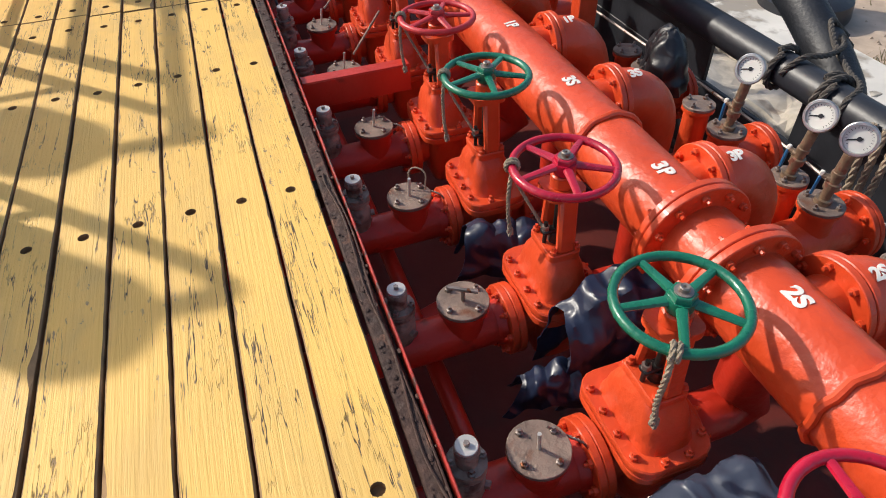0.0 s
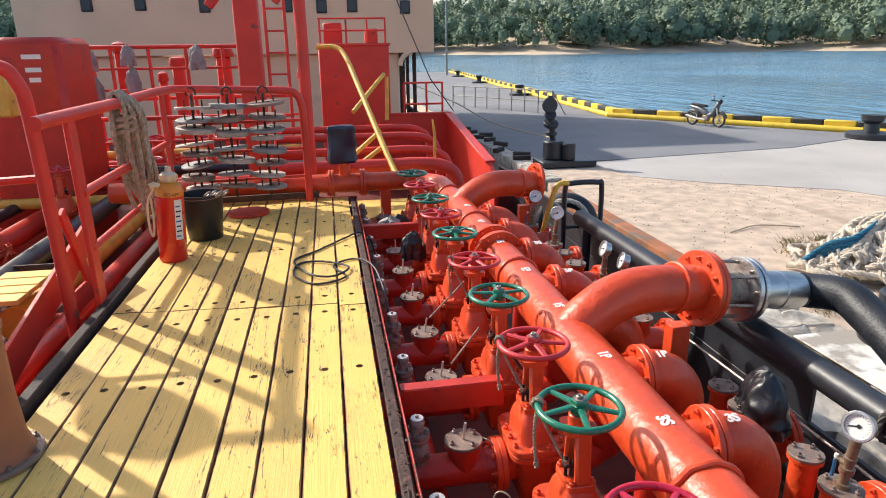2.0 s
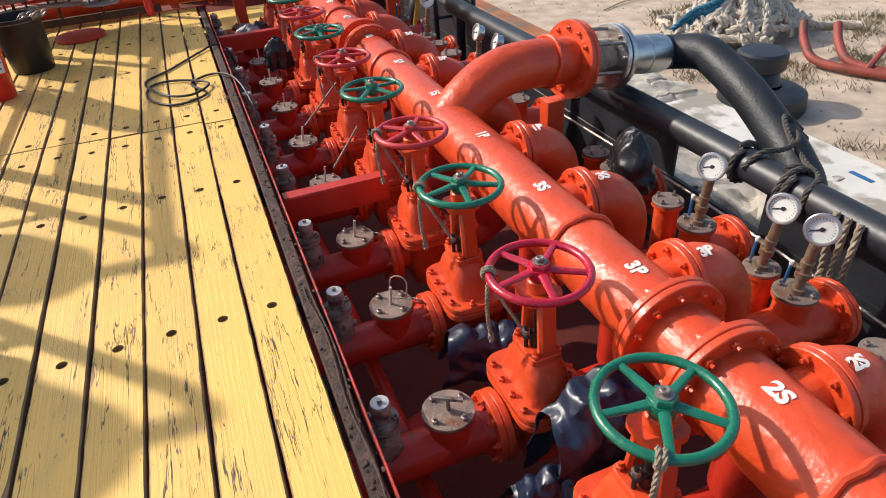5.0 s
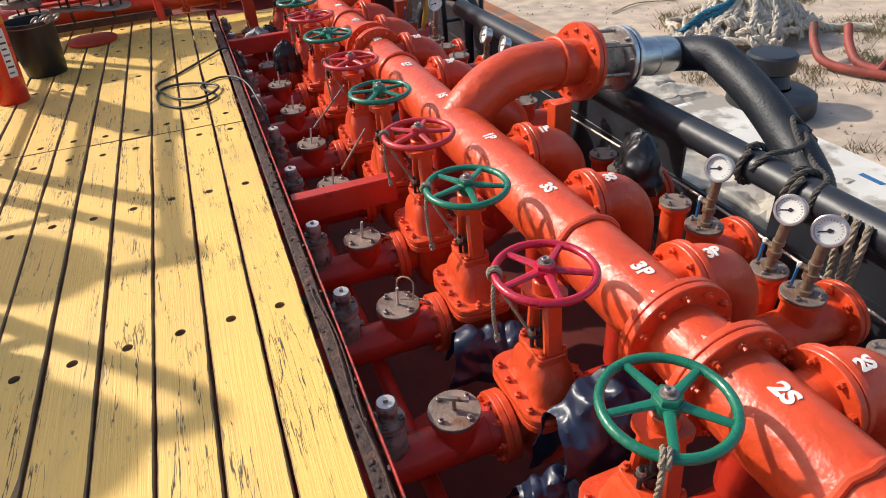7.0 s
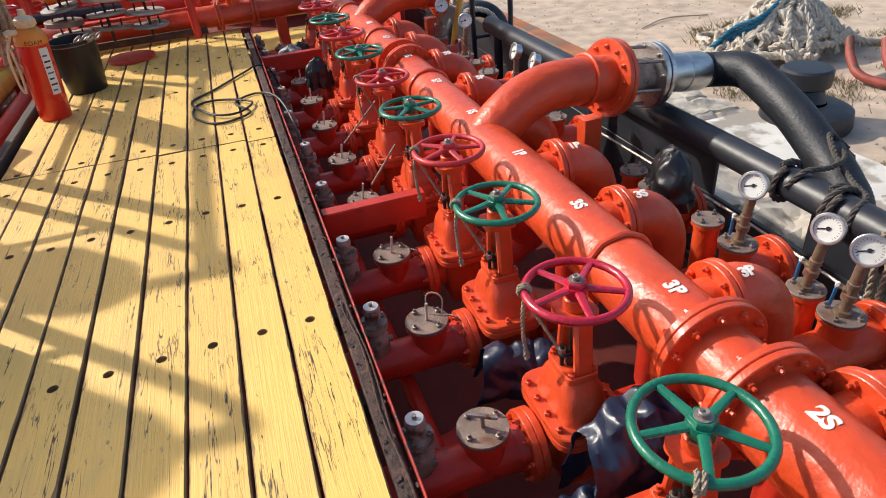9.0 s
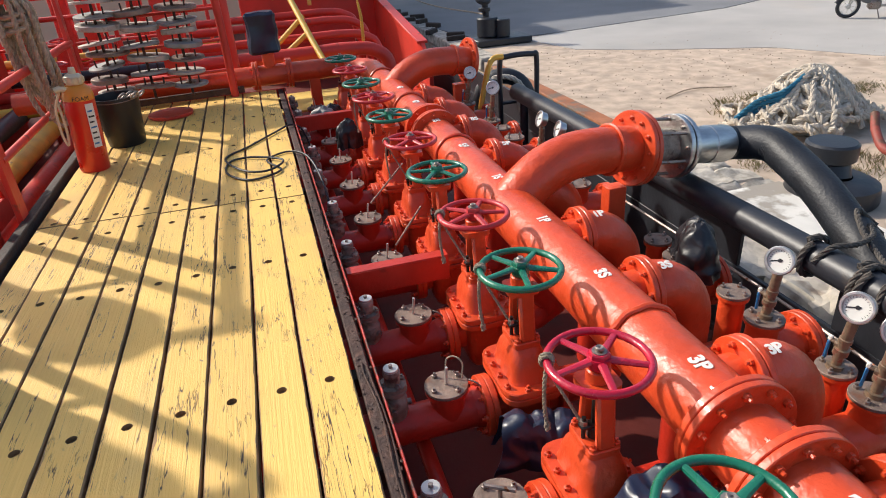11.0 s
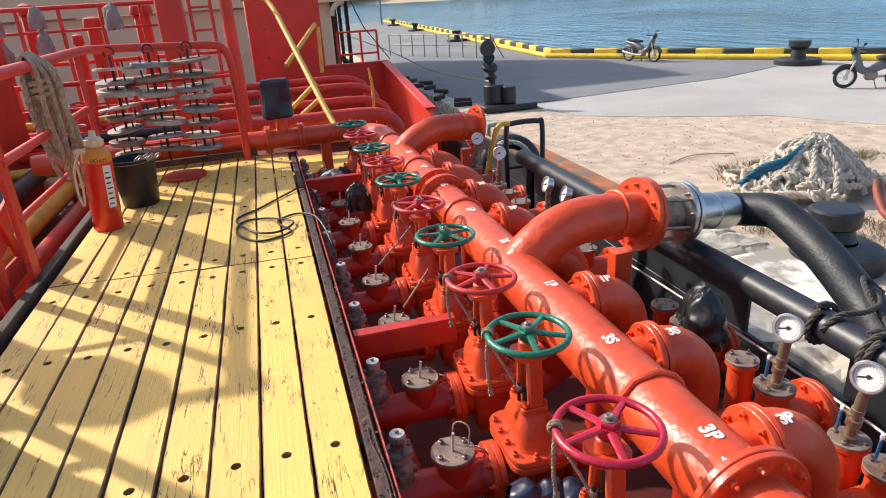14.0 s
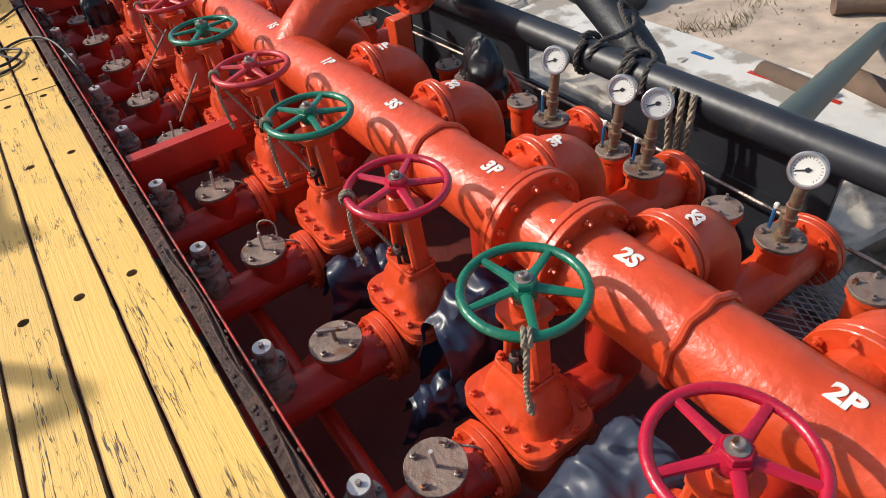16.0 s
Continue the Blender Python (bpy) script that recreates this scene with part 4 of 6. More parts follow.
# rail pipe on the ship's side
rail = thing("side_rail", "thick black-painted rail pipe along the ship's side", "rail")
part("pipe", tube(bmesh.new(), [(2.52, -1.5, -0.06), (2.52, 1.2, -0.06), (2.52, 6.4, -0.06)], 0.085, 24), BLACK, rail)
for y in (-0.9, 0.6, 4.3, 6.2):
    part("post", tube(bmesh.new(), [(2.52, y, -1.0), (2.52, y, -0.1)], 0.045, 14), BLACK, rail)


# ---- beams, sacks and ropes among the lines ----
for y, x1 in ((3.12, 0.76), (6.44, 0.76)):
    bm = bmesh.new()
    box(bm, x1 - 0.2, 0.075, 0.012, T((x1 + 0.2) / 2, y, -0.03), 0.002)
    box(bm, x1 - 0.2, 0.012, 0.14, T((x1 + 0.2) / 2, y - 0.034, -0.10), 0.002)
    alone("cross_beam", bm, REDPIPE, "dull red steel channel lying across the tank lines", "beam", "cross beams")
for y in (0.65, 1.9):
    alone("deck_bracket", box(bmesh.new(), 0.5, 0.09, 0.05, T(0.42, y, -0.62) @ Matrix.Rotation(0.3, 4, "Z"), 0.006), REDPIPE, "red flat bar under the tank lines", "bracket", "deck brackets")
alone("deck_stringer", tube(bmesh.new(), [(0.36, -1, -0.5), (0.36, 8, -0.5)], 0.035, 12), REDPIPE, "thin red pipe running under the tank lines", "pipe")


def sack(name, size, place, mat, label, seed, folds=1.0, turn=0.0):
    """A crumpled plastic sheet draped over a fitting: creased folds running down from its crown."""
    q = random.Random(seed)
    n, rings = 72, 22
    bm = bmesh.new()
    off = Vector((seed * 7.3, seed * 3.1, seed))
    ph = [q.uniform(0, 6.28) for _ in range(4)]
    grid = []
    for j in range(rings + 1):
        r = j / rings
        row = []
        for i in range(n):
            a = 2 * math.pi * i / n
            fold = abs(math.sin(2.5 * a + ph[0] + 1.5 * r)) * 0.22 + abs(math.sin(4 * a + ph[1] - 2 * r)) * 0.12
            rad = (math.sin(min(1.0, r * 1.15) * math.pi / 2) ** 0.8) * (0.78 + 0.2 * math.cos(2 * a + ph[2]) + folds * fold * r)
            d = Vector((math.cos(a) * rad, math.sin(a) * rad, 1.0 - 2.0 * r ** 1.7 - 0.25 * fold))
            d += noise.noise_vector(d * 2.2 + off) * 0.16 + noise.noise_vector(d * 6 + off) * 0.035
            row.append(bm.verts.new((d.x * size[0], d.y * size[1], d.z * size[2])))
        grid.append(row)
    for j in range(rings):
        for i in range(n):
            k = (i + 1) % n
            bm.faces.new((grid[j][i], grid[j][k], grid[j + 1][k], grid[j + 1][i]))
    bm.faces.new(grid[0])
    bm.faces.new(grid[-1])
    return alone(name, bm, mat, label, "plastic sack", "plastic covers", m=T(*place) @ Matrix.Rotation(turn, 4, "Z"))


def tarp(p0, p1, width, drop, mat, label, seed, lean=0.0, eyelet=False):
    """A stiff plastic sheet thrown over a line from p0 to p1, hanging on both sides in folds."""
    q = random.Random(seed)
    p0, p1 = Vector(p0), Vector(p1)
    d = (p1 - p0).normalized()
    side = Vector((d.y, -d.x, 0)).normalized()
    nu, nv = 46, 40
    ph = [q.uniform(0, 6.28) for _ in range(5)]
    o = Vector((seed * 5.3, seed, 0))
    bm = bmesh.new()
    grid = []
    for a in range(nu + 1):
        u = a / nu
        row = []
        for b in range(nv + 1):
            v = 2 * b / nv - 1
            w = abs(v)
            fold = abs(math.sin(5.5 * u + ph[0] + 0.8 * v)) - 0.5 + 0.5 * (abs(math.sin(11 * u + ph[1] - 1.6 * v)) - 0.5)
            out = width * math.sin(min(1.0, w * 1.6) * math.pi / 2) * (1 + 0.22 * fold * w)
            fall = drop * max(0.0, w - 0.18) ** 1.15 * (1 + 0.16 * math.sin(4 * u + ph[2]))
            crown = 0.05 * math.sin(3.1 * u + ph[3]) + 0.02 * abs(math.sin(9 * u + ph[4]))
            p = p0.lerp(p1, u) + d * (u - 0.5) * 0.12 * w + side * (math.copysign(out, v) + lean * w) + Vector((0, 0, crown - fall))
            n1 = noise.noise_vector(p * 9 + o)
            n2 = noise.noise(p * 17 + o)
            crease = abs(noise.noise(p * 5 + o)) + 0.4 * abs(n2)
            p += Vector((n1.x * 0.022, n1.y * 0.022, n1.z * 0.016)) + side * math.copysign(0.034, v) * (0.35 - crease) * min(1.0, w * 3) + Vector((0, 0, 0.05 * (0.3 - crease)))
            row.append(bm.verts.new(p))
        grid.append(row)
    for a in range(nu):
        for b in range(nv):
            bm.faces.new((grid[a][b], grid[a + 1][b], grid[a + 1][b + 1], grid[a][b + 1]))
    bmesh.ops.recalc_face_normals(bm, faces=bm.faces)
    bmesh.ops.solidify(bm, geom=bm.faces[:], thickness=0.004)
    ob = alone("plastic_sheet", bm, mat, label, "plastic sheet", "plastic covers")
    if eyelet:
        at = p0.lerp(p1, 0.32) - side * (width * 1.02) + Vector((0, 0, -drop * 0.35))
        part("eyelet", ring(bmesh.new(), 0.007, 0.014, 0.005, Matrix.Translation(at) @ (-side).to_track_quat("Z", "Y").to_matrix().to_4x4(), 14), BRIGHT, ob, "small metal eyelet")
    return ob


tarp((0.76, 1.34, -0.12), (1.06, 1.33, -0.03), 0.105, 0.40, PLASTIC, "navy plastic sheet hanging in folds between two valves", 1.3, 0.02)
tarp((0.64, 0.65, -0.26), (1.02, 0.62, -0.19), 0.12, 0.30, PLASTIC2, "grey-blue plastic sheet with an eyelet draped beside a valve", 2.7, 0.03, True)
tarp((0.60, 1.30, -0.36), (0.76, 1.22, -0.32), 0.06, 0.16, PLASTIC, "small fold of navy plastic sheet below a valve", 3.9)
tarp((0.66, 1.98, -0.27), (0.94, 1.90, -0.20), 0.09, 0.24, PLASTIC, "crumpled navy plastic sheet between two valves", 4.4)
sack("plastic_sack", (0.15, 0.15, 0.15), (2.02, 2.66, -0.02), BLACKBAG, "black plastic sack tied over a shore line fitting", 5.2, 0.9)
sack("plastic_sack", (0.10, 0.09, 0.13), (0.62, 5.80, -0.06), BLACKBAG, "black plastic sack hanging beside the platform edge", 6.1, 0.9)
sack("plastic_sack", (0.14, 0.12, 0.10), (0.50, 6.75, -0.12), MESHGREY, "grey crumpled sheet among the far valves", 7.2, 1.2)
sack("plastic_sheet", (0.14, 0.10, 0.10), (0.62, 6.95, -0.16), BLACKBAG, "dark crumpled sheet among the far valves", 8.2, 1.2)


def wheel_rope(y, side, drop, r=0.008):
    hx, hy, hz = 0.84, y, 0.30
    a = 2.75 if side == "left" else -2.25
    px, py = hx + 0.168 * math.cos(a), hy + 0.168 * math.sin(a)
    b = thing("rope_tie", "short weathered rope knotted on a handwheel rim", "rope", group="rope ties on handwheels")
    n = 14
    for k, off in enumerate((-0.007, 0.008)):
        t = Vector((-math.sin(a), math.cos(a), 0))
        u = Vector((math.cos(a), math.sin(a), 0))
        c = Vector((px, py, hz)) + t * off
        rope("knot", [c + (u * math.cos(q) + Vector((0, 0, 1)) * math.sin(q)) * 0.021 for q in (2 * math.pi * i / 10 for i in range(11))], r * 0.9, CORD, b, n=3)
    e = Vector((px, py, hz - 0.02))
    rope("tail", [e, e + Vector((-0.012, -0.012, -drop * 0.3)), e + Vector((-0.008, -0.006, -drop * 0.7)), e + Vector((0.0, -0.01, -drop))], r, CORD, b)
    rope("frayed_end", [e + Vector((0.0, -0.01, -drop)), e + Vector((0.002, -0.012, -drop - 0.03))], r * 1.5, CORD, b, n=3)
    if side == "left":
        rope("lashing", [e, e + Vector((0.04, 0.03, -0.09)), (hx - 0.05, hy + 0.02, 0.05), (hx - 0.03, hy + 0.03, 0.0)], r * 0.8, CORD, b)


wheel_rope(LINES[1], "near", 0.25, 0.0095)
wheel_rope(LINES[2], "left", 0.24)
wheel_rope(LINES[3], "left", 0.25)
wheel_rope(LINES[4], "left", 0.22)
wheel_rope(LINES[6], "left", 0.22, 0.006)
wheel_rope(LINES[8], "left", 0.25, 0.006)
for y in (2.25, 2.85, 0.96):
    c = rope("chain_lashing", [(0.53, y + 0.04, AX + 0.2), (0.58, y + 0.02, AX + 0.16), (0.63, y - 0.02, AX + 0.14), (0.68, y - 0.03, AX + 0.02), (0.74, y - 0.06, AX - 0.05)], 0.005, BOLT, None, "thin rusty chain from a cover to the flange", strands=2, pitch=5, category="chain", group="cover chains")
rope("wire_loop", [(0.50, 2.29, AX + 0.18), (0.51, 2.31, AX + 0.25), (0.54, 2.30, AX + 0.27), (0.57, 2.27, AX + 0.25), (0.56, 2.25, AX + 0.18)], 0.004, ROPE, None, "thin wire loop on an inspection cover", category="wire")
for p in ([(0.55, 3.5, -0.12), (0.75, 3.62, 0.05)], [(0.52, 4.16, -0.1), (0.8, 4.3, 0.1)]):
    alone("spanner_bar", tube(bmesh.new(), p, 0.0065, 8), CAPGREY, "bare steel bar leaning on the tank lines", "bar", "loose bars")

# black cable loops lying on the boards
cb = bmesh.new()
loop = [(0.26, 4.2, -0.25), (0.25, 4.6, -0.06), (0.19, 5.0, 0.03), (0.05, 5.25, 0.014), (-0.12, 5.1, 0.014), (-0.03, 4.82, 0.014), (-0.25, 4.70, 0.014), (-0.42, 4.92, 0.014), (-0.40, 5.2, 0.014),
        (-0.22, 5.22, 0.02), (0.0, 5.02, 0.026), (-0.12, 4.82, 0.026), (-0.3, 4.9, 0.026), (-0.44, 5.3, 0.014), (-0.25, 5.55, 0.014), (0.0, 5.9, 0.014), (0.14, 6.05, 0.016), (0.24, 6.05, -0.06), (0.3, 6.0, -0.3)]
tube(cb, smooth_path(loop, 10), 0.0085, 8)
alone("loose_cable", cb, RUBBER, "black rubber cable lying in loops on the yellow boards", "cable")

# chain-link panel low beside the shore lines
ml = bmesh.new()
for k in range(-14, 15):
    for s in (-1, 1):
        a, b = Vector((1.95 + 0.035 * k - s * 0.12, 0.36, -0.34)), Vector((1.95 + 0.035 * k + s * 0.12, 0.78, -0.34))
        if 1.66 < a.x < 2.3 and 1.66 < b.x < 2.3:
            tube(ml, [a, b], 0.0032, 5)
alone("mesh_panel", ml, MESHGREY, "galvanised wire mesh panel lying between the shore lines", "mesh panel")
alone("thin_wire", tube(bmesh.new(), smooth_path([(2.36, -0.5, -0.36), (2.36, 1.0, -0.33), (2.37, 2.4, -0.30), (2.38, 4.0, -0.34)], 8), 0.009, 6), BOLT, "thin steel wire stretched along the ship's side", "wire")

# lashings on the side rail
def coil_round(y, turns, r_in, drop, label):
    pts = []
    n = 12 * turns
    for k in range(n + 1):
        a = 2 * math.pi * k / 12 + 2
        pts.append((2.52 + r_in * math.cos(a), y + 0.035 * k / 12, -0.06 + r_in * math.sin(a)))
    if drop:
        x, yy, z = pts[-1]
        pts += [(2.52 - r_in, yy + 0.01, -0.15), (2.52 - r_in, yy + 0.02, -0.15 - drop)]
    rope("lashing", pts, 0.018, ROPE_DARK, None, label, n=3, group="rope lashings on the side rail")


ROPE_DARK = material("dark_mooring_rope", (0.075, 0.065, 0.055), 0.85, vary=0.3, scale=30, bump=0.5, bscale=200)
coil_round(2.36, 1, 0.104, 0.0, "dark rope turned round the black side rail")
coil_round(2.02, 2, 0.104, 0.0, "dark rope wound twice round the black side rail")
rope("lashing", [(2.43, 2.30, -0.04), (2.50, 2.27, 0.045), (2.66, 2.27, 0.03), (2.86, 2.36, 0.0), (3.00, 2.50, -0.03), (3.13, 2.52, -0.12)], 0.016, ROPE_DARK, None, "dark rope tying the hose to the side rail", group="rope lashings on the side rail")
rope("lashing", [(3.12, 2.56, -0.08), (2.98, 2.58, 0.03), (2.84, 2.40, 0.0), (2.70, 2.16, -0.01), (2.58, 1.98, 0.02), (2.46, 1.93, 0.0), (2.42, 1.92, -0.1)], 0.016, ROPE_DARK, None, "dark rope tying the hose to the side rail", group="rope lashings on the side rail")
for k in range(3):
    rope("lashing", [(2.43, 1.62 + 0.06 * k, 0.0), (2.40, 1.60 + 0.06 * k, -0.12), (2.41, 1.61 + 0.05 * k, -0.32), (2.40, 1.63 + 0.05 * k, -0.36 - 0.05 * k)], 0.018, CORD, None, "weathered rope end hanging from the side rail", group="rope lashings on the side rail")
alone("hull_side", box(bmesh.new(), 0.03, 1.3, 0.32, T(2.645, 1.63, -0.32), 0.004), BLACK, "black painted bulwark plate under the rail", "hull", kind="structure")
alone("hull_side", box(bmesh.new(), 0.03, 7.2, 0.32, T(2.645, 6.62, -0.32), 0.004), BLACK, "black painted bulwark plate under the rail", "hull", kind="structure")
alone("hull_side", box(bmesh.new(), 0.03, 9.15, 1.5, T(2.64, 5.625, -1.22), 0.004), BLACK, "black painted ship's side plate under the rail", "hull", kind="structure")
alone("hull_side", box(bmesh.new(), 0.03, 30.0, 2.0, T(2.60, 11.0, -1.95), 0.004), BLACK, "black painted hull side above the water", "hull", kind="structure")
gp = thing("mooring_spar", "grey-green steel spar leaning from the ship's rail to the quay", "spar")
part("spar", tube(bmesh.new(), [(2.62, 1.30, -0.14), (6.75, 2.62, -1.37)], 0.085, 18), GREYGREEN, gp)

# far frame and tyre beside the side rail
fr = thing("side_gate", "black and yellow tubular gate frame at the ship's side", "gate")
part("frame", tube(bmesh.new(), smooth_path([(2.45, 6.7, -0.5), (2.45, 6.7, 0.18), (2.52, 6.7, 0.25), (2.82, 6.7, 0.25), (2.88, 6.7, 0.18), (2.88, 6.7, -0.5)], 6), 0.03, 10), BLACK, fr)
part("crossbar", tube(bmesh.new(), [(2.45, 6.7, -0.25), (2.88, 6.7, -0.25)], 0.02, 8), BLACK, fr)
part("grab_bar", tube(bmesh.new(), smooth_path([(2.10, 6.55, -0.5), (2.26, 6.6, 0.1), (2.34, 6.62, 0.26), (2.46, 6.64, 0.27)], 6), 0.03, 10), YELLOW, fr, "yellow grab bar")
ty = bmesh.new()
tube(ty, arc((2.95, 7.9, -0.55), 0.32, 0, 2 * math.pi, 36, (0.9, -0.4, 0), (0, 0, 1))[:-1], 0.10, 12, closed=True)
alone("tyre_fender", ty, RUBBER, "worn black tyre fender hanging at the ship's side", "tyre")
rope("tyre_rope", arc((2.88, 7.75, -0.5), 0.30, 0.4, 2.4, 12, (0.9, -0.4, 0), (0, 0, 1)), 0.035, PALEROPE, None, "pale rope on the tyre fender", n=3)

# ---- fore end of the manifold ----
cp = thing("crossover_pipe", "orange-red crossover pipe running across the deck with flanges", "pipe")
part("pipe", tube(bmesh.new(), [(-2.6, 7.85, 0.145), (HX - 0.28, 7.85, 0.145)], 0.115, 28), ORANGE, cp)
for x in (-0.13, 0.25):
    for dx in (0, 0.034):
        f = part("flange", ring(bmesh.new(), 0.10, 0.165, 0.03, T(x + dx, 7.85, 0.145) @ X90, 30), ORANGE, cp)
    bolt_circle(f, BOLT_RED, 8, 0.14, T(x, 7.85, 0.145) @ X90 @ Matrix.Rotation(math.pi, 4, "X"))
part("valve_neck", tube(bmesh.new(), [(0.07, 7.85, 0.1), (0.07, 7.85, 0.40)], 0.07, 16), ORANGE, cp)
for x in (0.55, -0.6):
    part("foot", box(bmesh.new(), 0.12, 0.14, 1.1, T(x, 7.85, -0.44)), ORANGE, cp)
cv = bmesh.new()
box(cv, 0.36, 0.22, 0.44, T(0.05, 7.82, 0.62), 0.03)
bmesh.ops.subdivide_edges(cv, edges=cv.edges[:], cuts=5, use_grid_fill=True)
for v in cv.verts:
    n3 = noise.noise_vector(v.co * 7)
    v.co += Vector((n3.x * 0.03, n3.y * 0.03, n3.z * 0.012))
    v.co.x = 0.05 + (v.co.x - 0.05) * (0.92 + 0.12 * max(0, 0.7 - v.co.z))
alone("valve_cover", cv, PLASTIC, "dark grey plastic cover tied over a valve head", "cover")
alone("deck_walkway", box(bmesh.new(), 1.6, 1.0, 0.03, T(0.5, 8.45, -0.35), 0.004), YELWALL, "yellow painted steel walkway plate past the crossover", "walkway", kind="structure")

# ---- port side of the platform ----
PX = -1.72
rl = thing("handrail", "red painted steel handrail with flat posts beside the platform", "railing")
part("top_rail", tube(bmesh.new(), smooth_path([(PX, 4.1, 1.31), (PX, 5.6, 1.31), (PX, 6.9, 1.32), (PX + 0.06, 7.3, 1.32), (PX + 0.3, 7.42, 1.31), (-1.0, 7.5, 1.29), (-0.55, 7.56, 1.27), (-0.42, 7.58, 1.22), (-0.37, 7.6, 1.05), (-0.36, 7.62, 0.6), (-0.36, 7.62, 0.0)], 5), 0.042, 12), STEEL_RED, rl)
part("post", box(bmesh.new(), 0.035, 0.13, 1.8, T(PX, 4.6, 0.39), 0.004), STEEL_RED, rl)
part("post", box(bmesh.new(), 0.035, 0.10, 1.9, T(PX, 7.05, 0.35), 0.004), STEEL_RED, rl)
part("mid_rail", tube(bmesh.new(), [(PX, 4.6, 0.80), (PX, 7.1, 0.80)], 0.032, 10), STEEL_RED, rl)
part("mid_rail", tube(bmesh.new(), [(PX, 4.6, 0.42), (PX, 7.1, 0.42)], 0.026, 10), STEEL_RED, rl)
for z in (0.3, 0.62, 0.94):
    part("cross_rail", tube(bmesh.new(), [(-1.45, 7.5, z), (-0.37, 7.62, z)], 0.018, 8), STEEL_RED, rl)
part("toe_bar", box(bmesh.new(), 1.5, 0.05, 0.07, T(-1.0, 7.62, 0.06) @ Matrix.Rotation(0.06, 4, "Z"), 0.004), RUSTEDGE, rl)


def stair_rail(y, label):
    """A hoop: a post beside the platform whose top bends over to port."""
    s = thing("stair_rail", label, "railing", group="stair rails")
    part("hoop", tube(bmesh.new(), smooth_path([(-1.85, y + 0.06, -0.9), (-1.85, y + 0.05, 0.4), (-1.85, y + 0.02, 1.3), (-1.87, y, 1.52), (-1.97, y, 1.62), (-2.3, y, 1.60), (-3.2, y, 1.52)], 8), 0.042, 12), STEEL_RED, s)
    part("mid_rail", tube(bmesh.new(), [(-1.85, y + 0.03, 0.95), (-3.2, y, 0.9)], 0.026, 8), STEEL_RED, s)


stair_rail(4.36, "red tubular stair rail bending away from the platform")
stair_rail(3.33, "red tubular stair rail bending away from the platform")


def deck_vent(y):
    v = thing("deck_vent", "brown-red deck ventilator trunk on a bolted base ring", "ventilator", group="deck ventilators")
    part("trunk", lathe(bmesh.new(), [(0.175, 0.02), (0.150, 0.10), (0.140, 0.30), (0.140, 0.60)], Matrix(), 28), TAN, v)
    f = part("base_ring", disc(bmesh.new(), 0.205, 0.022, Matrix(), 32), CAPGREY, v, "rusty base ring")
    bolt_circle(f, BOLT_ME, 8, 0.186, T(0, 0, 0.022))
    part("lid", disc(bmesh.new(), 0.15, 0.03, T(0, 0, 0.60), 28), TAN, v)
    v.matrix_basis = T(-1.62, y, 0.0)


# Unseen round-headed post, added for the rounded shadow it throws on the boards.
def tall_vent(x, y, h):
    v = thing("tall_vent", "unseen round-headed red post added to cast a rounded shadow on the boards", "ventilator", group="tall ventilators")
    part("trunk", tube(bmesh.new(), [(0, 0, -1.0), (0, 0, h - 0.1)], 0.12, 20), REDPIPE, v)
    part("head", lathe(bmesh.new(), [(0.12, h - 0.2), (0.22, h - 0.2), (0.23, h - 0.16), (0.23, h + 0.06), (0.18, h + 0.12), (0, h + 0.14)], Matrix(), 28), REDPIPE, v)
    v.matrix_basis = T(x, y, 0.0)


TAN = material("faded_primer_paint", (0.34, 0.13, 0.06), 0.55, vary=0.2, scale=6, bump=0.2, bscale=40, second=(0.2, 0.06, 0.03), patch=0.0, pscale=8, hard=0.2)
deck_vent(2.80)
tall_vent(-2.62, 4.55, 1.62)
tall_vent(-2.45, 3.42, 1.62)

# ladder stringer, treads and lines on the port side
sd = thing("side_stair", "orange-red steel stair with worn boards leading off the platform", "stairs")
part("stringer", box(bmesh.new(), 0.03, 2.6, 0.22, T(-1.98, 4.1, 0.05) @ Matrix.Rotation(radians(14), 4, "X"), 0.004), STEEL_RED, sd)
for k in range(4):
    part("tread", box(bmesh.new(), 1.3, 0.17, 0.04, T(-3.15, 5.2 + 0.19 * k, -0.12), 0.005), YELWALL, sd, "worn yellow-grey board")
part("tread_edge", box(bmesh.new(), 1.4, 0.03, 0.06, T(-3.15, 6.0, -0.12), 0.004), RUSTEDGE, sd)
part("brace", box(bmesh.new(), 0.03, 0.09, 0.75, T(-1.95, 4.95, 0.3) @ Matrix.Rotation(radians(24), 4, "X"), 0.004), STEEL_RED, sd)
part("gusset", box(bmesh.new(), 0.025, 0.35, 0.16, T(-1.95, 4.9, -0.02), 0.004), STEEL_RED, sd)


def deck_line(x, z, r, mat, label, y0=1.5, y1=13.5):
    ob = alone("deck_line", tube(bmesh.new(), [(x, y0, z), (x, y1, z)], r, 18), mat, label, "pipe", "deck lines")
    return ob


deck_line(-2.05, -0.55, 0.10, REDPIPE, "red painted deck pipe")
deck_line(-2.35, -0.48, 0.09, REDPIPE, "red painted deck pipe")
deck_line(-2.62, -0.36, 0.11, YELLOW, "yellow painted deck pipe with a capped end", 5.3, 12)
alone("pipe_cap", disc(bmesh.new(), 0.15, 0.04, T(-2.62, 5.27, -0.36) @ YAX, 24), YELLOW, "yellow round pipe end cap", "cap")
deck_line(-2.95, -0.18, 0.10, BLACK, "black painted deck pipe")
deck_line(-3.3, -0.40, 0.08, REDPIPE, "red painted deck pipe")
deck_line(-3.7, -0.30, 0.12, REDPIPE, "red painted deck pipe")
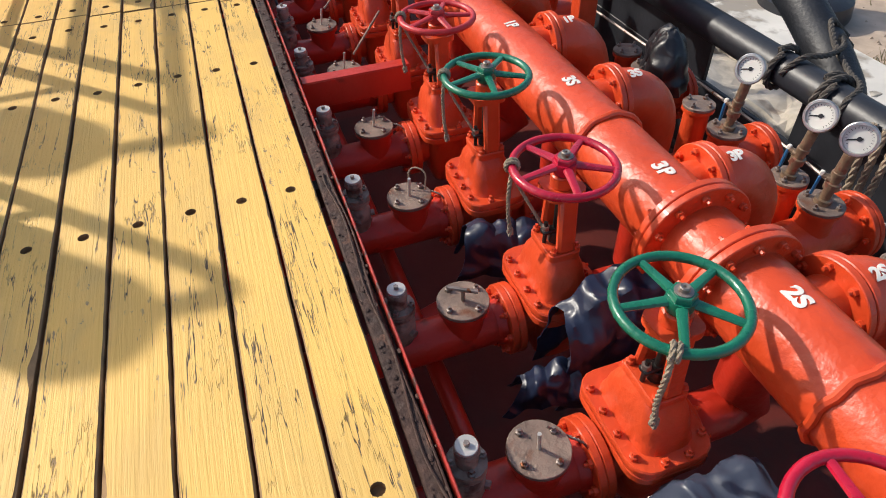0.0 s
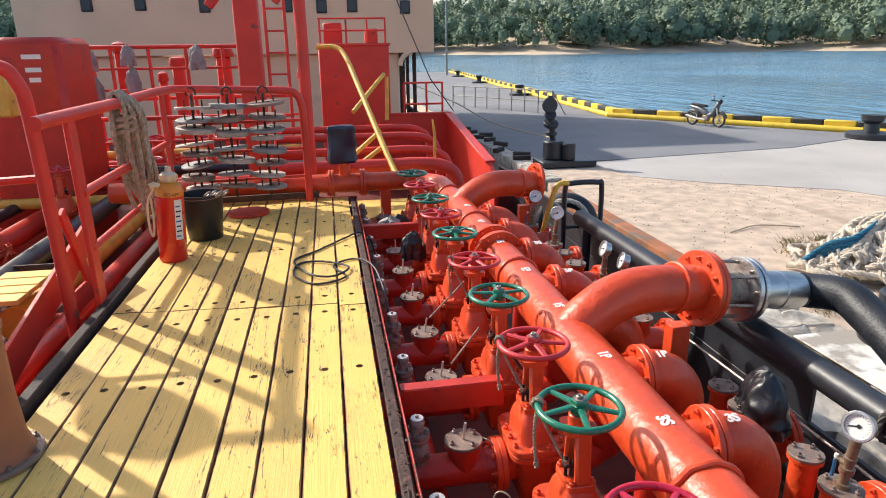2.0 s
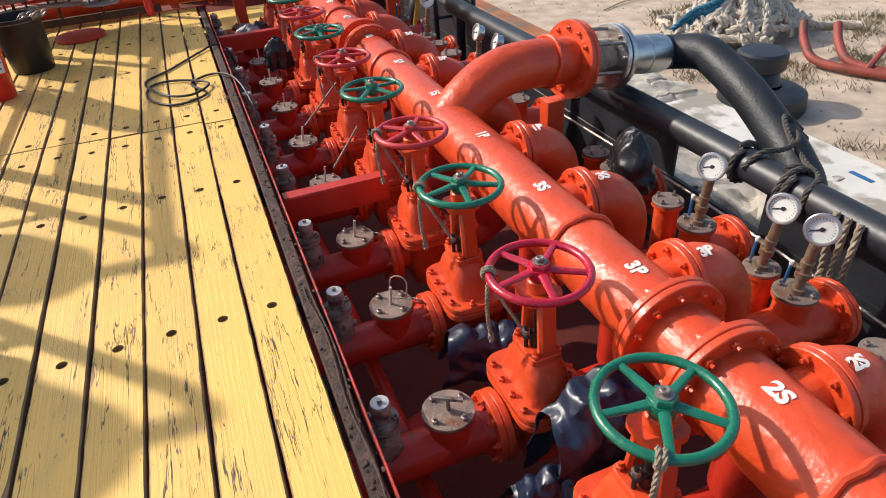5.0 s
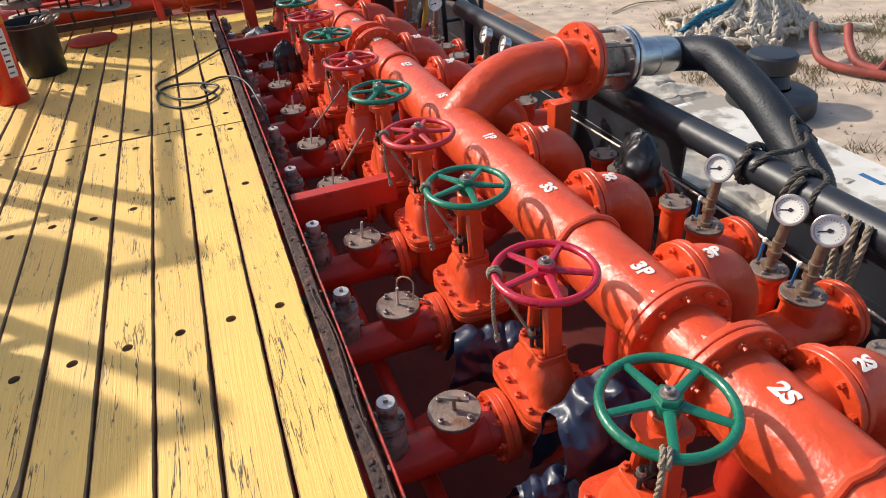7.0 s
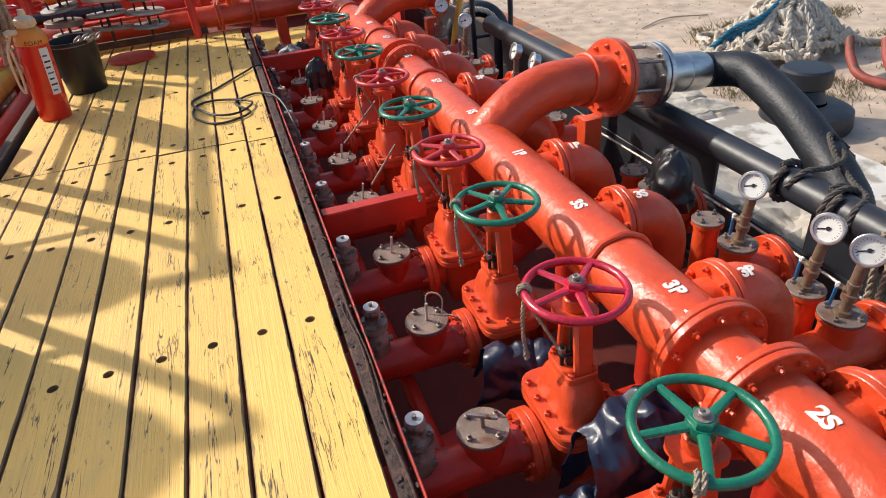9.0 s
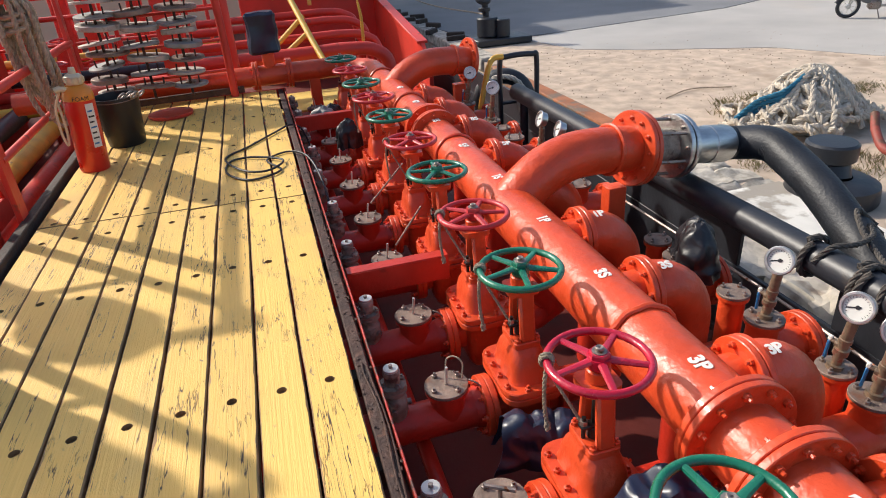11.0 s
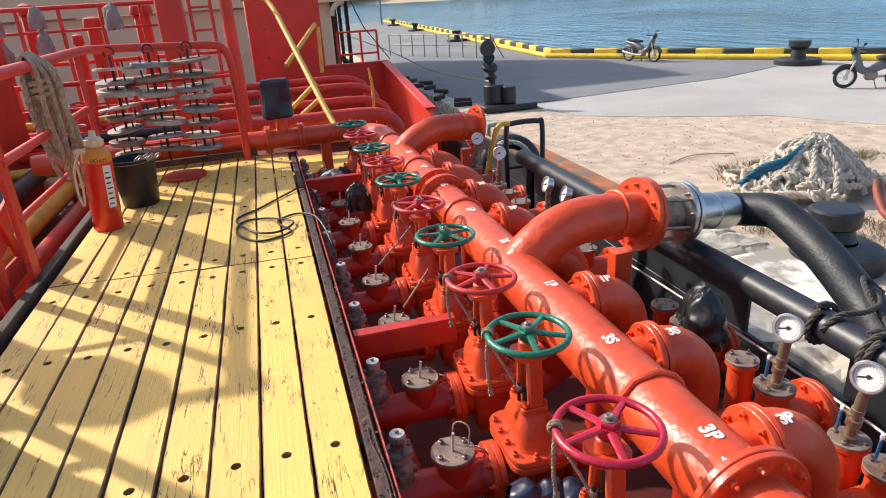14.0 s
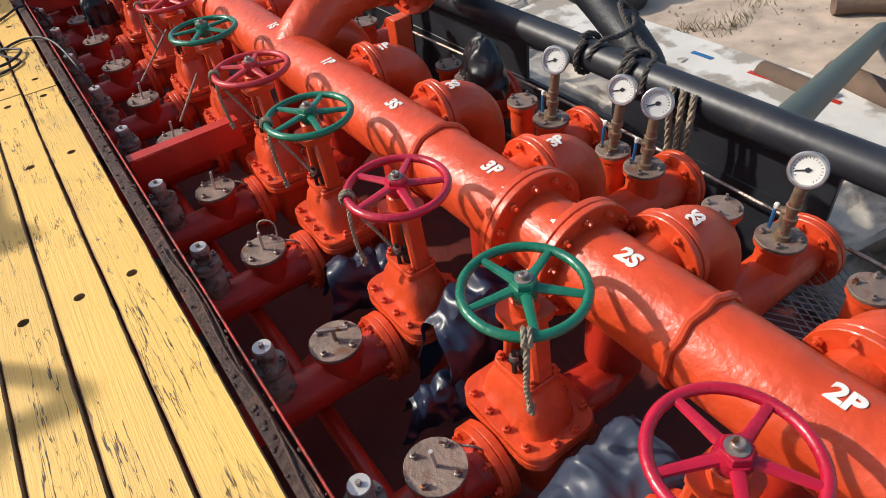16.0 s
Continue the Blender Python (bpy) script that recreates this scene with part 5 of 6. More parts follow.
deck_line(-4.1, -0.2, 0.07, BLACK, "black painted deck pipe")
deck_line(-4.6, -0.3, 0.10, REDPIPE, "red painted deck pipe")
for k, y in enumerate((2.6, 3.3, 4.0, 4.7, 5.5, 6.2, 7.0)):
    alone("cross_line", tube(bmesh.new(), [(-5.2, y, -0.72), (-1.5, y, -0.72)], 0.075, 14), REDPIPE, "red painted cross pipe under the deck lines", "pipe", "cross lines")
for k, (x, y) in enumerate(((-3.5, 6.9), (-3.9, 7.6), (-4.4, 6.6), (-3.4, 8.6), (-4.6, 8.4), (-2.5, 9.2))):
    v = copy_thing(first["orange-red gate valve with a faded red five-spoked handwheel"], T(x, y, -0.35))

# coiled rope on the handrail
rp = thing("rope_bundle", "bundle of weathered rope hung over the red handrail", "rope")
rr = random.Random(9)
for k in range(8):
    dy = (k - 3.5) * 0.030
    z1, sw = 0.42 + rr.uniform(-0.16, 0.22), rr.uniform(-0.03, 0.09)
    bx = 0.055 + 0.045 * (k % 3)
    w = rr.uniform(-0.02, 0.03)
    rope("strand", [(PX - 0.05, 5.68 + dy, 1.05), (PX - 0.045, 5.68 + dy * 0.7, 1.34), (PX + 0.01, 5.69 + dy * 0.7, 1.385), (PX + bx, 5.70 + dy, 1.24), (PX + bx + w, 5.74 + dy * 1.2, 0.95), (PX + bx, 5.82 + dy * 1.7 + sw, 0.70), (PX + 0.06, 5.90 + dy * 2.0 + sw, z1),
                    (PX - 0.02, 5.91 + dy * 1.9 + sw, z1 + 0.02), (PX - 0.06, 5.84 + dy * 1.6 + sw, 0.75), (PX - 0.06, 5.72 + dy, 1.05)], 0.0205, ROPE, rp, n=6)
for z in (1.10, 1.15, 1.20):
    rope("turn", arc((PX + 0.03, 5.72, z), 0.125, 0, 2 * math.pi, 14, (0.8, 0, 0.15), (0, 1, 0.1)), 0.019, ROPE, rp, n=2)
rope("tail", [(PX + 0.08, 5.86, 0.9), (PX + 0.08, 6.0, 0.5), (PX + 0.07, 6.12, 0.2), (PX + 0.06, 6.15, -0.05)], 0.019, ROPE, rp)

# fire extinguisher
fe = thing("fire_extinguisher", "red fire extinguisher with amber shoulder and cream cap", "fire extinguisher", T(-1.46, 5.60, 0.0) @ Matrix.Rotation(radians(4), 4, "Y"))
part("cylinder", lathe(bmesh.new(), [(0, 0), (0.105, 0), (0.112, 0.012), (0.112, 0.56), (0.112, 0.562)], Matrix(), 32), EXTRED, fe)
part("shoulder", lathe(bmesh.new(), [(0.112, 0.562), (0.112, 0.60), (0.098, 0.645), (0.07, 0.67), (0.05, 0.678), (0, 0.68)], Matrix(), 32), EXTYEL, fe, "amber painted shoulder")
cap = part("cap", lathe(bmesh.new(), [(0.058, 0.676), (0.066, 0.69), (0.066, 0.735), (0.05, 0.75), (0.028, 0.755), (0.022, 0.80), (0, 0.802)], Matrix(), 20), CREAM, fe, "cream plastic screw cap")
for k in range(8):
    a = math.pi * k / 4
    part("grip", box(bmesh.new(), 0.012, 0.02, 0.04, Matrix.Rotation(a, 4, "Z") @ T(0.068, 0, 0.712), 0.003), CREAM, cap)
part("nozzle", tube(bmesh.new(), [(-0.06, -0.06, 0.65), (-0.10, -0.09, 0.66), (-0.125, -0.10, 0.65)], 0.022, 10), CREAM, fe)
part("hose", tube(bmesh.new(), smooth_path([(-0.10, -0.08, 0.64), (-0.155, -0.07, 0.5), (-0.16, -0.05, 0.3), (-0.135, -0.05, 0.22), (-0.12, -0.06, 0.35), (-0.13, -0.07, 0.55)], 6), 0.010, 8), CREAM, fe)


def label_patch(name, a0, a1, z0, z1, r, mat, parent, text=""):
    bm = bmesh.new()
    n = 6
    rows = [[bm.verts.new((r * math.cos(a0 + (a1 - a0) * i / n), r * math.sin(a0 + (a1 - a0) * i / n), z)) for i in range(n + 1)] for z in (z0, z1)]
    for i in range(n):
        bm.faces.new((rows[0][i], rows[0][i + 1], rows[1][i + 1], rows[1][i]))
    return part(name, bm, mat, parent, text)


FACE = radians(-70)
lab = label_patch("label", FACE + 0.15, FACE + 0.75, 0.20, 0.54, 0.1135, DIAL, fe, "white instruction label")
for k in range(7):
    label_patch("print_bar", FACE + 0.22, FACE + 0.55 + 0.1 * (k % 2), 0.225 + 0.042 * k, 0.238 + 0.042 * k, 0.1142, BLUE if k % 3 == 0 else BLACK, lab)
cu = bpy.data.curves.new("word", "FONT")
cu.body, cu.size, cu.align_x, cu.extrude = "FOAM", 0.045, "CENTER", 0.0005
tmp = new("word_tmp", cu)
bpy.context.view_layer.update()
me = bpy.data.meshes.new_from_object(tmp.evaluated_get(bpy.context.evaluated_depsgraph_get()))
bpy.data.objects.remove(tmp)
for v in me.vertices:
    a = FACE + v.co.x / 0.115
    v.co = Vector(((0.1135 + v.co.z) * math.cos(a), (0.1135 + v.co.z) * math.sin(a), 0.567 + v.co.y))
me.materials.clear()
me.materials.append(BLACK)
part("word", me, None, fe, "dark stencilled word")

bk = thing("bucket", "black plastic bucket with a wire handle standing on the boards", "bucket", T(-1.30, 6.25, 0.0))
part("body", lathe(bmesh.new(), [(0, 0), (0.15, 0), (0.155, 0.01), (0.19, 0.40), (0.20, 0.405), (0.20, 0.43), (0.185, 0.43), (0.15, 0.02), (0, 0.02)], Matrix(), 28), BLACKBAG, bk)
part("handle", tube(bmesh.new(), arc((0, 0, 0.42), 0.2, 0.1, math.pi - 0.1, 14, (1, 0, 0), (0, -0.95, -0.1)), 0.006, 6), BOLT, bk)
for k in range(4):
    alone("shackle", tube(bmesh.new(), arc((-1.22 + 0.05 * k, 6.12 + 0.04 * (k % 2), 0.44), 0.035, 0, 2 * math.pi, 12, (0.7, 0.3, 0.6), (0.2, 0.9, -0.3))[:-1], 0.009, 6, closed=True), BOLT, "steel shackle lying on the bucket rim", "shackle", "shackles on the bucket")


PALEFLANGE = material("weathered_pale_flange", (0.46, 0.39, 0.32), 0.6, metal=0.15, vary=0.3, scale=12, bump=0.3, bscale=70, second=(0.20, 0.11, 0.08), patch=0.04, pscale=14, hard=0.15)


# racks of old blind flanges hung on rods
def flange_rack(x, y, n, seed):
    q = random.Random(seed)
    r = thing("flange_stack", "column of grimy blank flanges threaded on a hanging rod", "flange stack", T(x, y, 0), group="flange stacks on the railing")
    part("rod", tube(bmesh.new(), [(0, 0, 0.12), (0, 0, 1.26)], 0.014, 8), RUSTEDGE, r)
    for k in range(n):
        z = 0.24 + k * 1.0 / n + q.uniform(-0.02, 0.02)
        m = T(q.uniform(-0.03, 0.03), q.uniform(-0.03, 0.03), z) @ Matrix.Rotation(q.uniform(-0.10, 0.10), 4, "X") @ Matrix.Rotation(q.uniform(-0.10, 0.10), 4, "Y")
        rad = q.uniform(0.175, 0.205)
        h = q.choice((0.022, 0.026, 0.03, 0.05))
        d = part("blank", ring(bmesh.new(), 0.05, rad, h, m, 26), q.choice((PALEFLANGE, PALEFLANGE, CAPGREY, MESHGREY)), r)
        for s in (-1, 1):
            part("lug", tube(bmesh.new(), [m @ Vector((s * 0.09, -0.03, h)), m @ Vector((s * 0.09, -0.03, h + 0.07))], 0.009, 6), RUSTEDGE, d)
    part("hook", tube(bmesh.new(), arc((0, 0, 1.28), 0.05, -0.5, 4, 8, (1, 0, 0), (0, 0, 1)), 0.01, 6), RUSTEDGE, r)


flange_rack(-1.50, 7.36, 8, 1)
flange_rack(-1.14, 7.38, 7, 2)
flange_rack(-0.77, 7.40, 8, 3)
alone("red_disc", disc(bmesh.new(), 0.22, 0.03, T(-1.0, 7.1, 0.004), 28), REDPIPE, "flat red steel disc lying on the boards", "disc")


# ---- ship's structure ahead ----
CANVAS = material("grey_canvas", (0.27, 0.245, 0.225), 0.85, vary=0.25, scale=8, bump=0.4, bscale=40)
dh = thing("deckhouse", "beige painted steel deckhouse with small square windows", "deckhouse")
hb = bmesh.new()
prof = [(-6.6, 2.95), (-6.6, 1.62), (2.53, 1.62), (2.53, 2.95)]
fr_, bk_ = [hb.verts.new((x, 16.0, z)) for x, z in prof], [hb.verts.new((x, 21.0, z)) for x, z in prof]
hb.faces.new(fr_)
hb.faces.new(bk_)
for i in range(len(prof)):
    j = (i + 1) % len(prof)
    hb.faces.new((fr_[i], fr_[j], bk_[j], bk_[i]))
part("upper_wall", hb, BEIGE, dh, smooth=False)
part("lower_wall", box(bmesh.new(), 8.3, 6.0, 2.62, T(-2.45, 19.2, 0.31), 0.05), BEIGE, dh)
part("knee", tube(bmesh.new(), arc((2.0, 16.02, 1.32), 0.3, math.pi / 2, math.pi, 6, (1, 0, 0), (0, 0, 1)), 0.06, 8), BEIGE, dh)
for x, z in ((-5.1, 2.7), (-2.65, 2.68), (-0.85, 2.68), (-0.08, 2.66), (0.62, 2.68), (1.85, 2.64), (-4.0, 2.72)):
    w = part("window", box(bmesh.new(), 0.24, 0.05, 0.30, T(x, 15.99, z), 0.03), BLACK, dh)
    part("pane", box(bmesh.new(), 0.18, 0.02, 0.24, T(x, 15.96, z), 0.02), GLASS, w)
for x, y in ((1.9, 17.2), (2.25, 17.6), (2.3, 19.5), (2.3, 21.5)):
    part("pillar", box(bmesh.new(), 0.09, 0.12, 2.7, T(x, y, 0.3)), RUSTEDGE, dh)
part("deck_edge", box(bmesh.new(), 0.1, 9.0, 0.12, T(2.4, 20.0, -0.05)), RUSTEDGE, dh)
# Upper block out of view, added to cast its shadow over the road.
part("bridge_wall", box(bmesh.new(), 8.0, 5.0, 4.6, T(-1.95, 24.6, 5.2), 0.05), BEIGE, dh)
FAR = Vector((-0.08, 0.126, 1.685))
dh.matrix_basis = Matrix.Translation(FAR) @ Matrix.Scale(1.35, 4) @ Matrix.Translation(-FAR)

rb = thing("winch_house", "red painted steel box house with a rail on its roof", "deck box")
part("wall_box", box(bmesh.new(), 1.36, 1.6, 2.85, T(0.48, 13.9, 0.36), 0.02), STEEL_RED, rb)
part("roof_edge", box(bmesh.new(), 1.42, 1.66, 0.05, T(0.48, 13.9, 1.79), 0.01), STEEL_RED, rb)
for x in (-0.15, 0.35, 0.75, 1.1):
    part("rail_post", tube(bmesh.new(), [(x, 13.15, 1.8), (x, 13.15, 2.28)], 0.02, 8), STEEL_RED, rb)
for z in (2.05, 2.27):
    part("rail_bar", tube(bmesh.new(), [(-0.18, 13.15, z), (1.12, 13.15, z)], 0.018, 8), STEEL_RED, rb)
part("roof_box", box(bmesh.new(), 0.36, 0.3, 0.40, T(0.1, 13.5, 2.0), 0.02), STEEL_RED, rb)
part("roof_box", box(bmesh.new(), 0.25, 0.25, 0.28, T(0.85, 13.5, 1.95), 0.02), STEEL_RED, rb)

bw = thing("bulwark", "red steel bulwark plate with a sloping side brace", "bulwark")
part("plate", box(bmesh.new(), 1.25, 0.04, 1.5, T(1.72, 13.1, -0.32), 0.006), STEEL_RED, bw)
sb = bmesh.new()
pts = [(13.1, 0.44), (13.1, -1.0), (9.2, -1.0), (9.2, -0.25), (9.6, 0.02)]
a_, b_ = [sb.verts.new((2.30, y, z)) for y, z in pts], [sb.verts.new((2.36, y, z)) for y, z in pts]
sb.faces.new(a_)
sb.faces.new(b_)
for i in range(5):
    sb.faces.new((a_[i], a_[(i + 1) % 5], b_[(i + 1) % 5], b_[i]))
part("side_plate", sb, STEEL_RED, bw, smooth=False)
part("cap_rail", box(bmesh.new(), 0.16, 3.55, 0.04, T(2.33, 11.35, 0.235) @ Matrix.Rotation(radians(6.9), 4, "X"), 0.006), STEEL_RED, bw)
part("cap_rail", box(bmesh.new(), 1.3, 0.14, 0.04, T(1.72, 13.1, 0.45), 0.006), STEEL_RED, bw)
for k, (y, z) in enumerate(((8.9, 0.16), (9.6, 0.26), (10.6, 0.34), (11.6, 0.36))):
    alone("hoop_pipe", tube(bmesh.new(), smooth_path([(-0.9, y, z), (0.6, y, z), (1.15, y, z), (1.5, y, z - 0.06), (1.68, y, z - 0.3), (1.7, y, -1.0)], 6), 0.06 if k else 0.09, 12), STEEL_RED, "red transverse pipe bending down at the ship's side", "pipe", "hoop pipes")

ys = thing("yellow_ladder", "yellow painted sloping ladder rail with braces", "ladder")
part("rail", tube(bmesh.new(), smooth_path([(-0.20, 11.2, 1.74), (0.08, 11.1, 1.74), (0.24, 10.9, 1.6), (0.42, 10.2, 1.1), (0.68, 9.0, 0.32), (0.80, 8.5, 0.02)], 6), 0.04, 10), YELLOW, ys)
part("rail", tube(bmesh.new(), [(1.0, 12.6, 1.25), (0.35, 11.6, 0.65)], 0.04, 10), YELLOW, ys)
part("rail", tube(bmesh.new(), [(1.05, 12.6, 1.2), (1.02, 12.5, 0.4)], 0.035, 8), YELLOW, ys)
part("brace", tube(bmesh.new(), [(0.1, 9.4, 0.12), (0.66, 9.6, 0.55)], 0.035, 8), YELLOW, ys)
part("brace", tube(bmesh.new(), [(0.2, 9.2, 0.05), (0.7, 9.35, 0.38)], 0.035, 8), YELLOW, ys)

def mast(x, y, w, h, label, round_=False):
    m = thing("mast", label, "mast", group="deck masts")
    bm = bmesh.new()
    if round_:
        tube(bm, [(x, y, -1.0), (x, y, h)], w / 2, 16)
    else:
        box(bm, w, w * 0.8, h + 1.0, T(x, y, (h - 1.0) / 2), 0.02)
    part("column", bm, STEEL_RED, m)
    part("arm", box(bmesh.new(), 0.12, 0.10, 0.5, T(x - w, y, 2.45) @ Matrix.Rotation(0.7, 4, "Y"), 0.01), STEEL_RED, m)
    return m


mast(-1.08, 9.5, 0.32, 3.4, "square red steel mast")
mast(-0.35, 8.6, 0.15, 3.4, "round red steel mast", True)
ld = thing("mast_ladder", "red steel rung ladder beside the mast", "ladder")
for x in (-1.05, -0.72):
    part("stile", tube(bmesh.new(), [(x, 12.0, -0.9), (x, 12.0, 3.0)], 0.03, 8), STEEL_RED, ld)
for k in range(9):
    part("rung", tube(bmesh.new(), [(-1.05, 12.0, -0.5 + 0.36 * k), (-0.72, 12.0, -0.5 + 0.36 * k)], 0.018, 6), STEEL_RED, ld)

for y, z, x0, x1, label in ((12.0, 1.78, -4.2, -1.2, "far red deck railing with thin posts"), (12.6, 0.9, -5.5, -0.6, "far red deck railing with thin posts"), (10.4, 0.75, -4.8, -1.3, "red deck railing with thin posts")):
    f = thing("deck_railing", label, "railing", group="far railings")
    for dz in (0, -0.35, -0.7):
        part("bar", tube(bmesh.new(), [(x0, y, z + dz), (x1, y, z + dz)], 0.035 if dz == 0 else 0.022, 8), STEEL_RED, f)
    n = int((x1 - x0) / 0.55)
    for k in range(n + 1):
        x = x0 + (x1 - x0) * k / n
        part("post", tube(bmesh.new(), [(x, y, -1.0), (x, y, z)], 0.03, 8), STEEL_RED, f)
for k, (x, z, r) in enumerate(((-3.95, 1.62, 0.16), (-3.9, 1.15, 0.17), (-3.28, 1.66, 0.13), (-3.25, 1.28, 0.16), (-2.2, 1.62, 0.16), (-1.35, 1.70, 0.17))):
    sack("canvas_cover", (r, r * 0.8, r * 1.25), (x, 11.82, z), CANVAS, "grey canvas cover tied over a fitting on the far railing", 11.3 + 1.7 * k, 0.7)
for k, (x, w, z) in enumerate(((-4.1, 0.22, 1.5), (-3.55, 0.16, 1.7), (-2.62, 0.20, 1.45), (-1.85, 0.24, 1.6), (-2.9, 0.12, 1.2), (-0.5, 0.14, 1.2))):
    sp = thing("stanchion", "stout red steel stanchion standing on the far deck", "stanchion", group="far stanchions")
    part("column", box(bmesh.new(), w, 0.14, z + 1.0, T(x, 12.35, (z - 1.0) / 2), 0.02), STEEL_RED, sp)
    part("head", lathe(bmesh.new(), [(0, z), (w * 0.75, z), (w * 0.8, z + 0.03), (w * 0.7, z + 0.14), (0, z + 0.18)], T(x, 12.35, 0), 14), REDPIPE, sp)

tk = thing("red_tank", "dark red steel tank with white lettering", "tank")
part("body", box(bmesh.new(), 1.3, 1.2, 2.85, T(-3.95, 9.6, 0.46), 0.08), REDPIPE, tk)
for k, (w, z) in enumerate(((0.22, 1.655), (0.18, 1.50), (0.13, 1.38))):
    part("print_bar", box(bmesh.new(), w, 0.006, 0.055, T(-3.62, 8.996, z), 0), WHITE, tk)
part("yellow_panel", box(bmesh.new(), 0.5, 0.3, 0.48, T(-3.66, 7.9, 1.28), 0.02), YELLOW, tk)
rq = random.Random(21)
for k in range(16):
    x, y = rq.uniform(-5.0, -1.9), rq.uniform(9.4, 12.2)
    h = rq.uniform(0.25, 0.9)
    v = thing("deck_fitting", "small red deck valve with a round head", "deck fitting", group="far deck fittings")
    part("stem", tube(bmesh.new(), [(x, y, -1.0), (x, y, h - 0.5)], rq.uniform(0.04, 0.09), 10), STEEL_RED, v)
    part("head", tube(bmesh.new(), arc((x, y, h - 0.48), rq.uniform(0.1, 0.17), 0, 2 * math.pi, 18, (1, 0, 0), (0, 1, 0.15))[:-1], 0.018, 6, closed=True), rq.choice((GREEN, FADED, STEEL_RED, CAPGREY)), v)
for k in range(6):
    y = 8.9 + 0.6 * k
    alone("far_line", tube(bmesh.new(), [(-5.8, y, -0.15 + 0.08 * (k % 3)), (-0.4, y, -0.15 + 0.08 * (k % 3))], 0.07, 12), (YELLOW, STEEL_RED, BLACK, STEEL_RED, STEEL_RED, YELLOW)[k], "painted pipe crossing the deck", "pipe", "far deck pipes")
alone("stay_wire", tube(bmesh.new(), [(1.0, 15.6, 4.2), (2.05, 13.6, 1.1), (2.4, 12.9, 0.5)], 0.012, 6), BLACK, "thin dark stay wire running down to the bulwark", "wire")
gr = thing("gangway_rail", "red tubular rail at the ship's side aft of the bulwark", "railing")
for x in (1.55, 2.05, 2.4):
    part("post", tube(bmesh.new(), [(x, 14.2, -0.2), (x, 14.2, 1.0)], 0.025, 8), STEEL_RED, gr)
for z in (0.55, 1.0):
    part("bar", tube(bmesh.new(), [(1.55, 14.2, z), (2.4, 14.2, z)], 0.022, 8), STEEL_RED, gr)
alone("mooring_winch", disc(bmesh.new(), 0.28, 0.5, T(1.8, 14.6, -0.72) @ X90, 18), BLACK, "dark mooring winch drum beside the deckhouse", "winch")
rope("boat_hook_line", [(1.35, 9.0, 0.1), (1.36, 9.0, 0.5), (1.34, 9.0, 0.75), (1.38, 9.0, 0.5), (1.37, 9.0, 0.1)], 0.012, YELLOW, None, "thin yellow line looped above the header", n=5)

# ---- on the quay ----
rs = random.Random(5)


def slope_place():
    x = rs.uniform(4.0, 4.75)
    return x, rs.uniform(-1.5, 6.0), QZ - 0.32 - (4.75 - x) * 0.9 + 0.08


y = -4.0
while y < 7.4:
    L = rs.uniform(0.35, 0.8)
    for row in range(2):
        bm = bmesh.new()
        box(bm, 0.42 if row else 0.5, L - 0.03, rs.uniform(0.3, 0.42), Matrix(), 0.04)
        bmesh.ops.subdivide_edges(bm, edges=bm.edges[:], cuts=4, use_grid_fill=True)
        for v in bm.verts:
            v.co += noise.noise_vector(v.co * 3 + Vector((y, row * 5, 0))) * 0.07 + noise.noise_vector(v.co * 9 + Vector((y, row * 5, 0))) * 0.03
        alone("coping_stone", bm, STONE, "rough weathered stone block of the quay edge", "stone", "quay edge stones", m=T(4.86 + 0.42 * row, y + L / 2, QZ - 0.12 - 0.03 * row))
    y += L
sl = bmesh.new()
prof = [(5.2, QZ - 0.3), (4.75, QZ - 0.32), (4.0, QZ - 1.0), (3.4, -3.6), (5.2, -3.6)]
ra, rb_ = [sl.verts.new((x, -25.0, z)) for x, z in prof], [sl.verts.new((x, 7.6, z)) for x, z in prof]
sl.faces.new(ra)
sl.faces.new(rb_)
for i in range(5):
    sl.faces.new((ra[i], ra[(i + 1) % 5], rb_[(i + 1) % 5], rb_[i]))
alone("quay_slope", sl, STONE, "rough stone slope below the quay edge", "slope", kind="structure", smooth=False)
for k in range(26):
    bm = bmesh.new()
    bmesh.ops.create_icosphere(bm, subdivisions=2, radius=rs.uniform(0.14, 0.34))
    o = Vector((k * 3.1, 0, 0))
    for v in bm.verts:
        v.co *= 0.8 + 0.5 * noise.noise(v.co * 3 + o)
        v.co.z *= 0.75
    alone("rubble_stone", bm, STONE, "pale broken stone lying against the quay wall", "stone", "rubble at the quay wall", m=T(*slope_place()), smooth=False)
PALESTONE = material("pale_broken_concrete", (0.50, 0.44, 0.36), 0.9, vary=0.3, scale=5, bump=1.0, bscale=18, second=(0.22, 0.17, 0.13), patch=0.04, pscale=3.5, hard=0.1)
y = -1.2
while y < 5.6:
    L = rs.uniform(0.5, 0.95)
    bm = bmesh.new()
    box(bm, rs.uniform(0.6, 0.8), L - 0.04, 0.75, Matrix(), 0.05)
    bmesh.ops.subdivide_edges(bm, edges=bm.edges[:], cuts=5, use_grid_fill=True)
    for v in bm.verts:
        v.co += noise.noise_vector(v.co * 2.2 + Vector((y, 9, 0))) * 0.16 + noise.noise_vector(v.co * 8 + Vector((y, 4, 0))) * 0.035
    alone("edge_block", bm, PALESTONE, "pale broken concrete block below the quay edge", "stone", "broken blocks at the quay wall", m=T(4.22 + rs.uniform(-0.1, 0.1), y + L / 2, QZ - 0.44 + rs.uniform(-0.08, 0.08)) @ Matrix.Rotation(rs.uniform(-0.2, 0.2), 4, "Z"), smooth=False)
    y += L
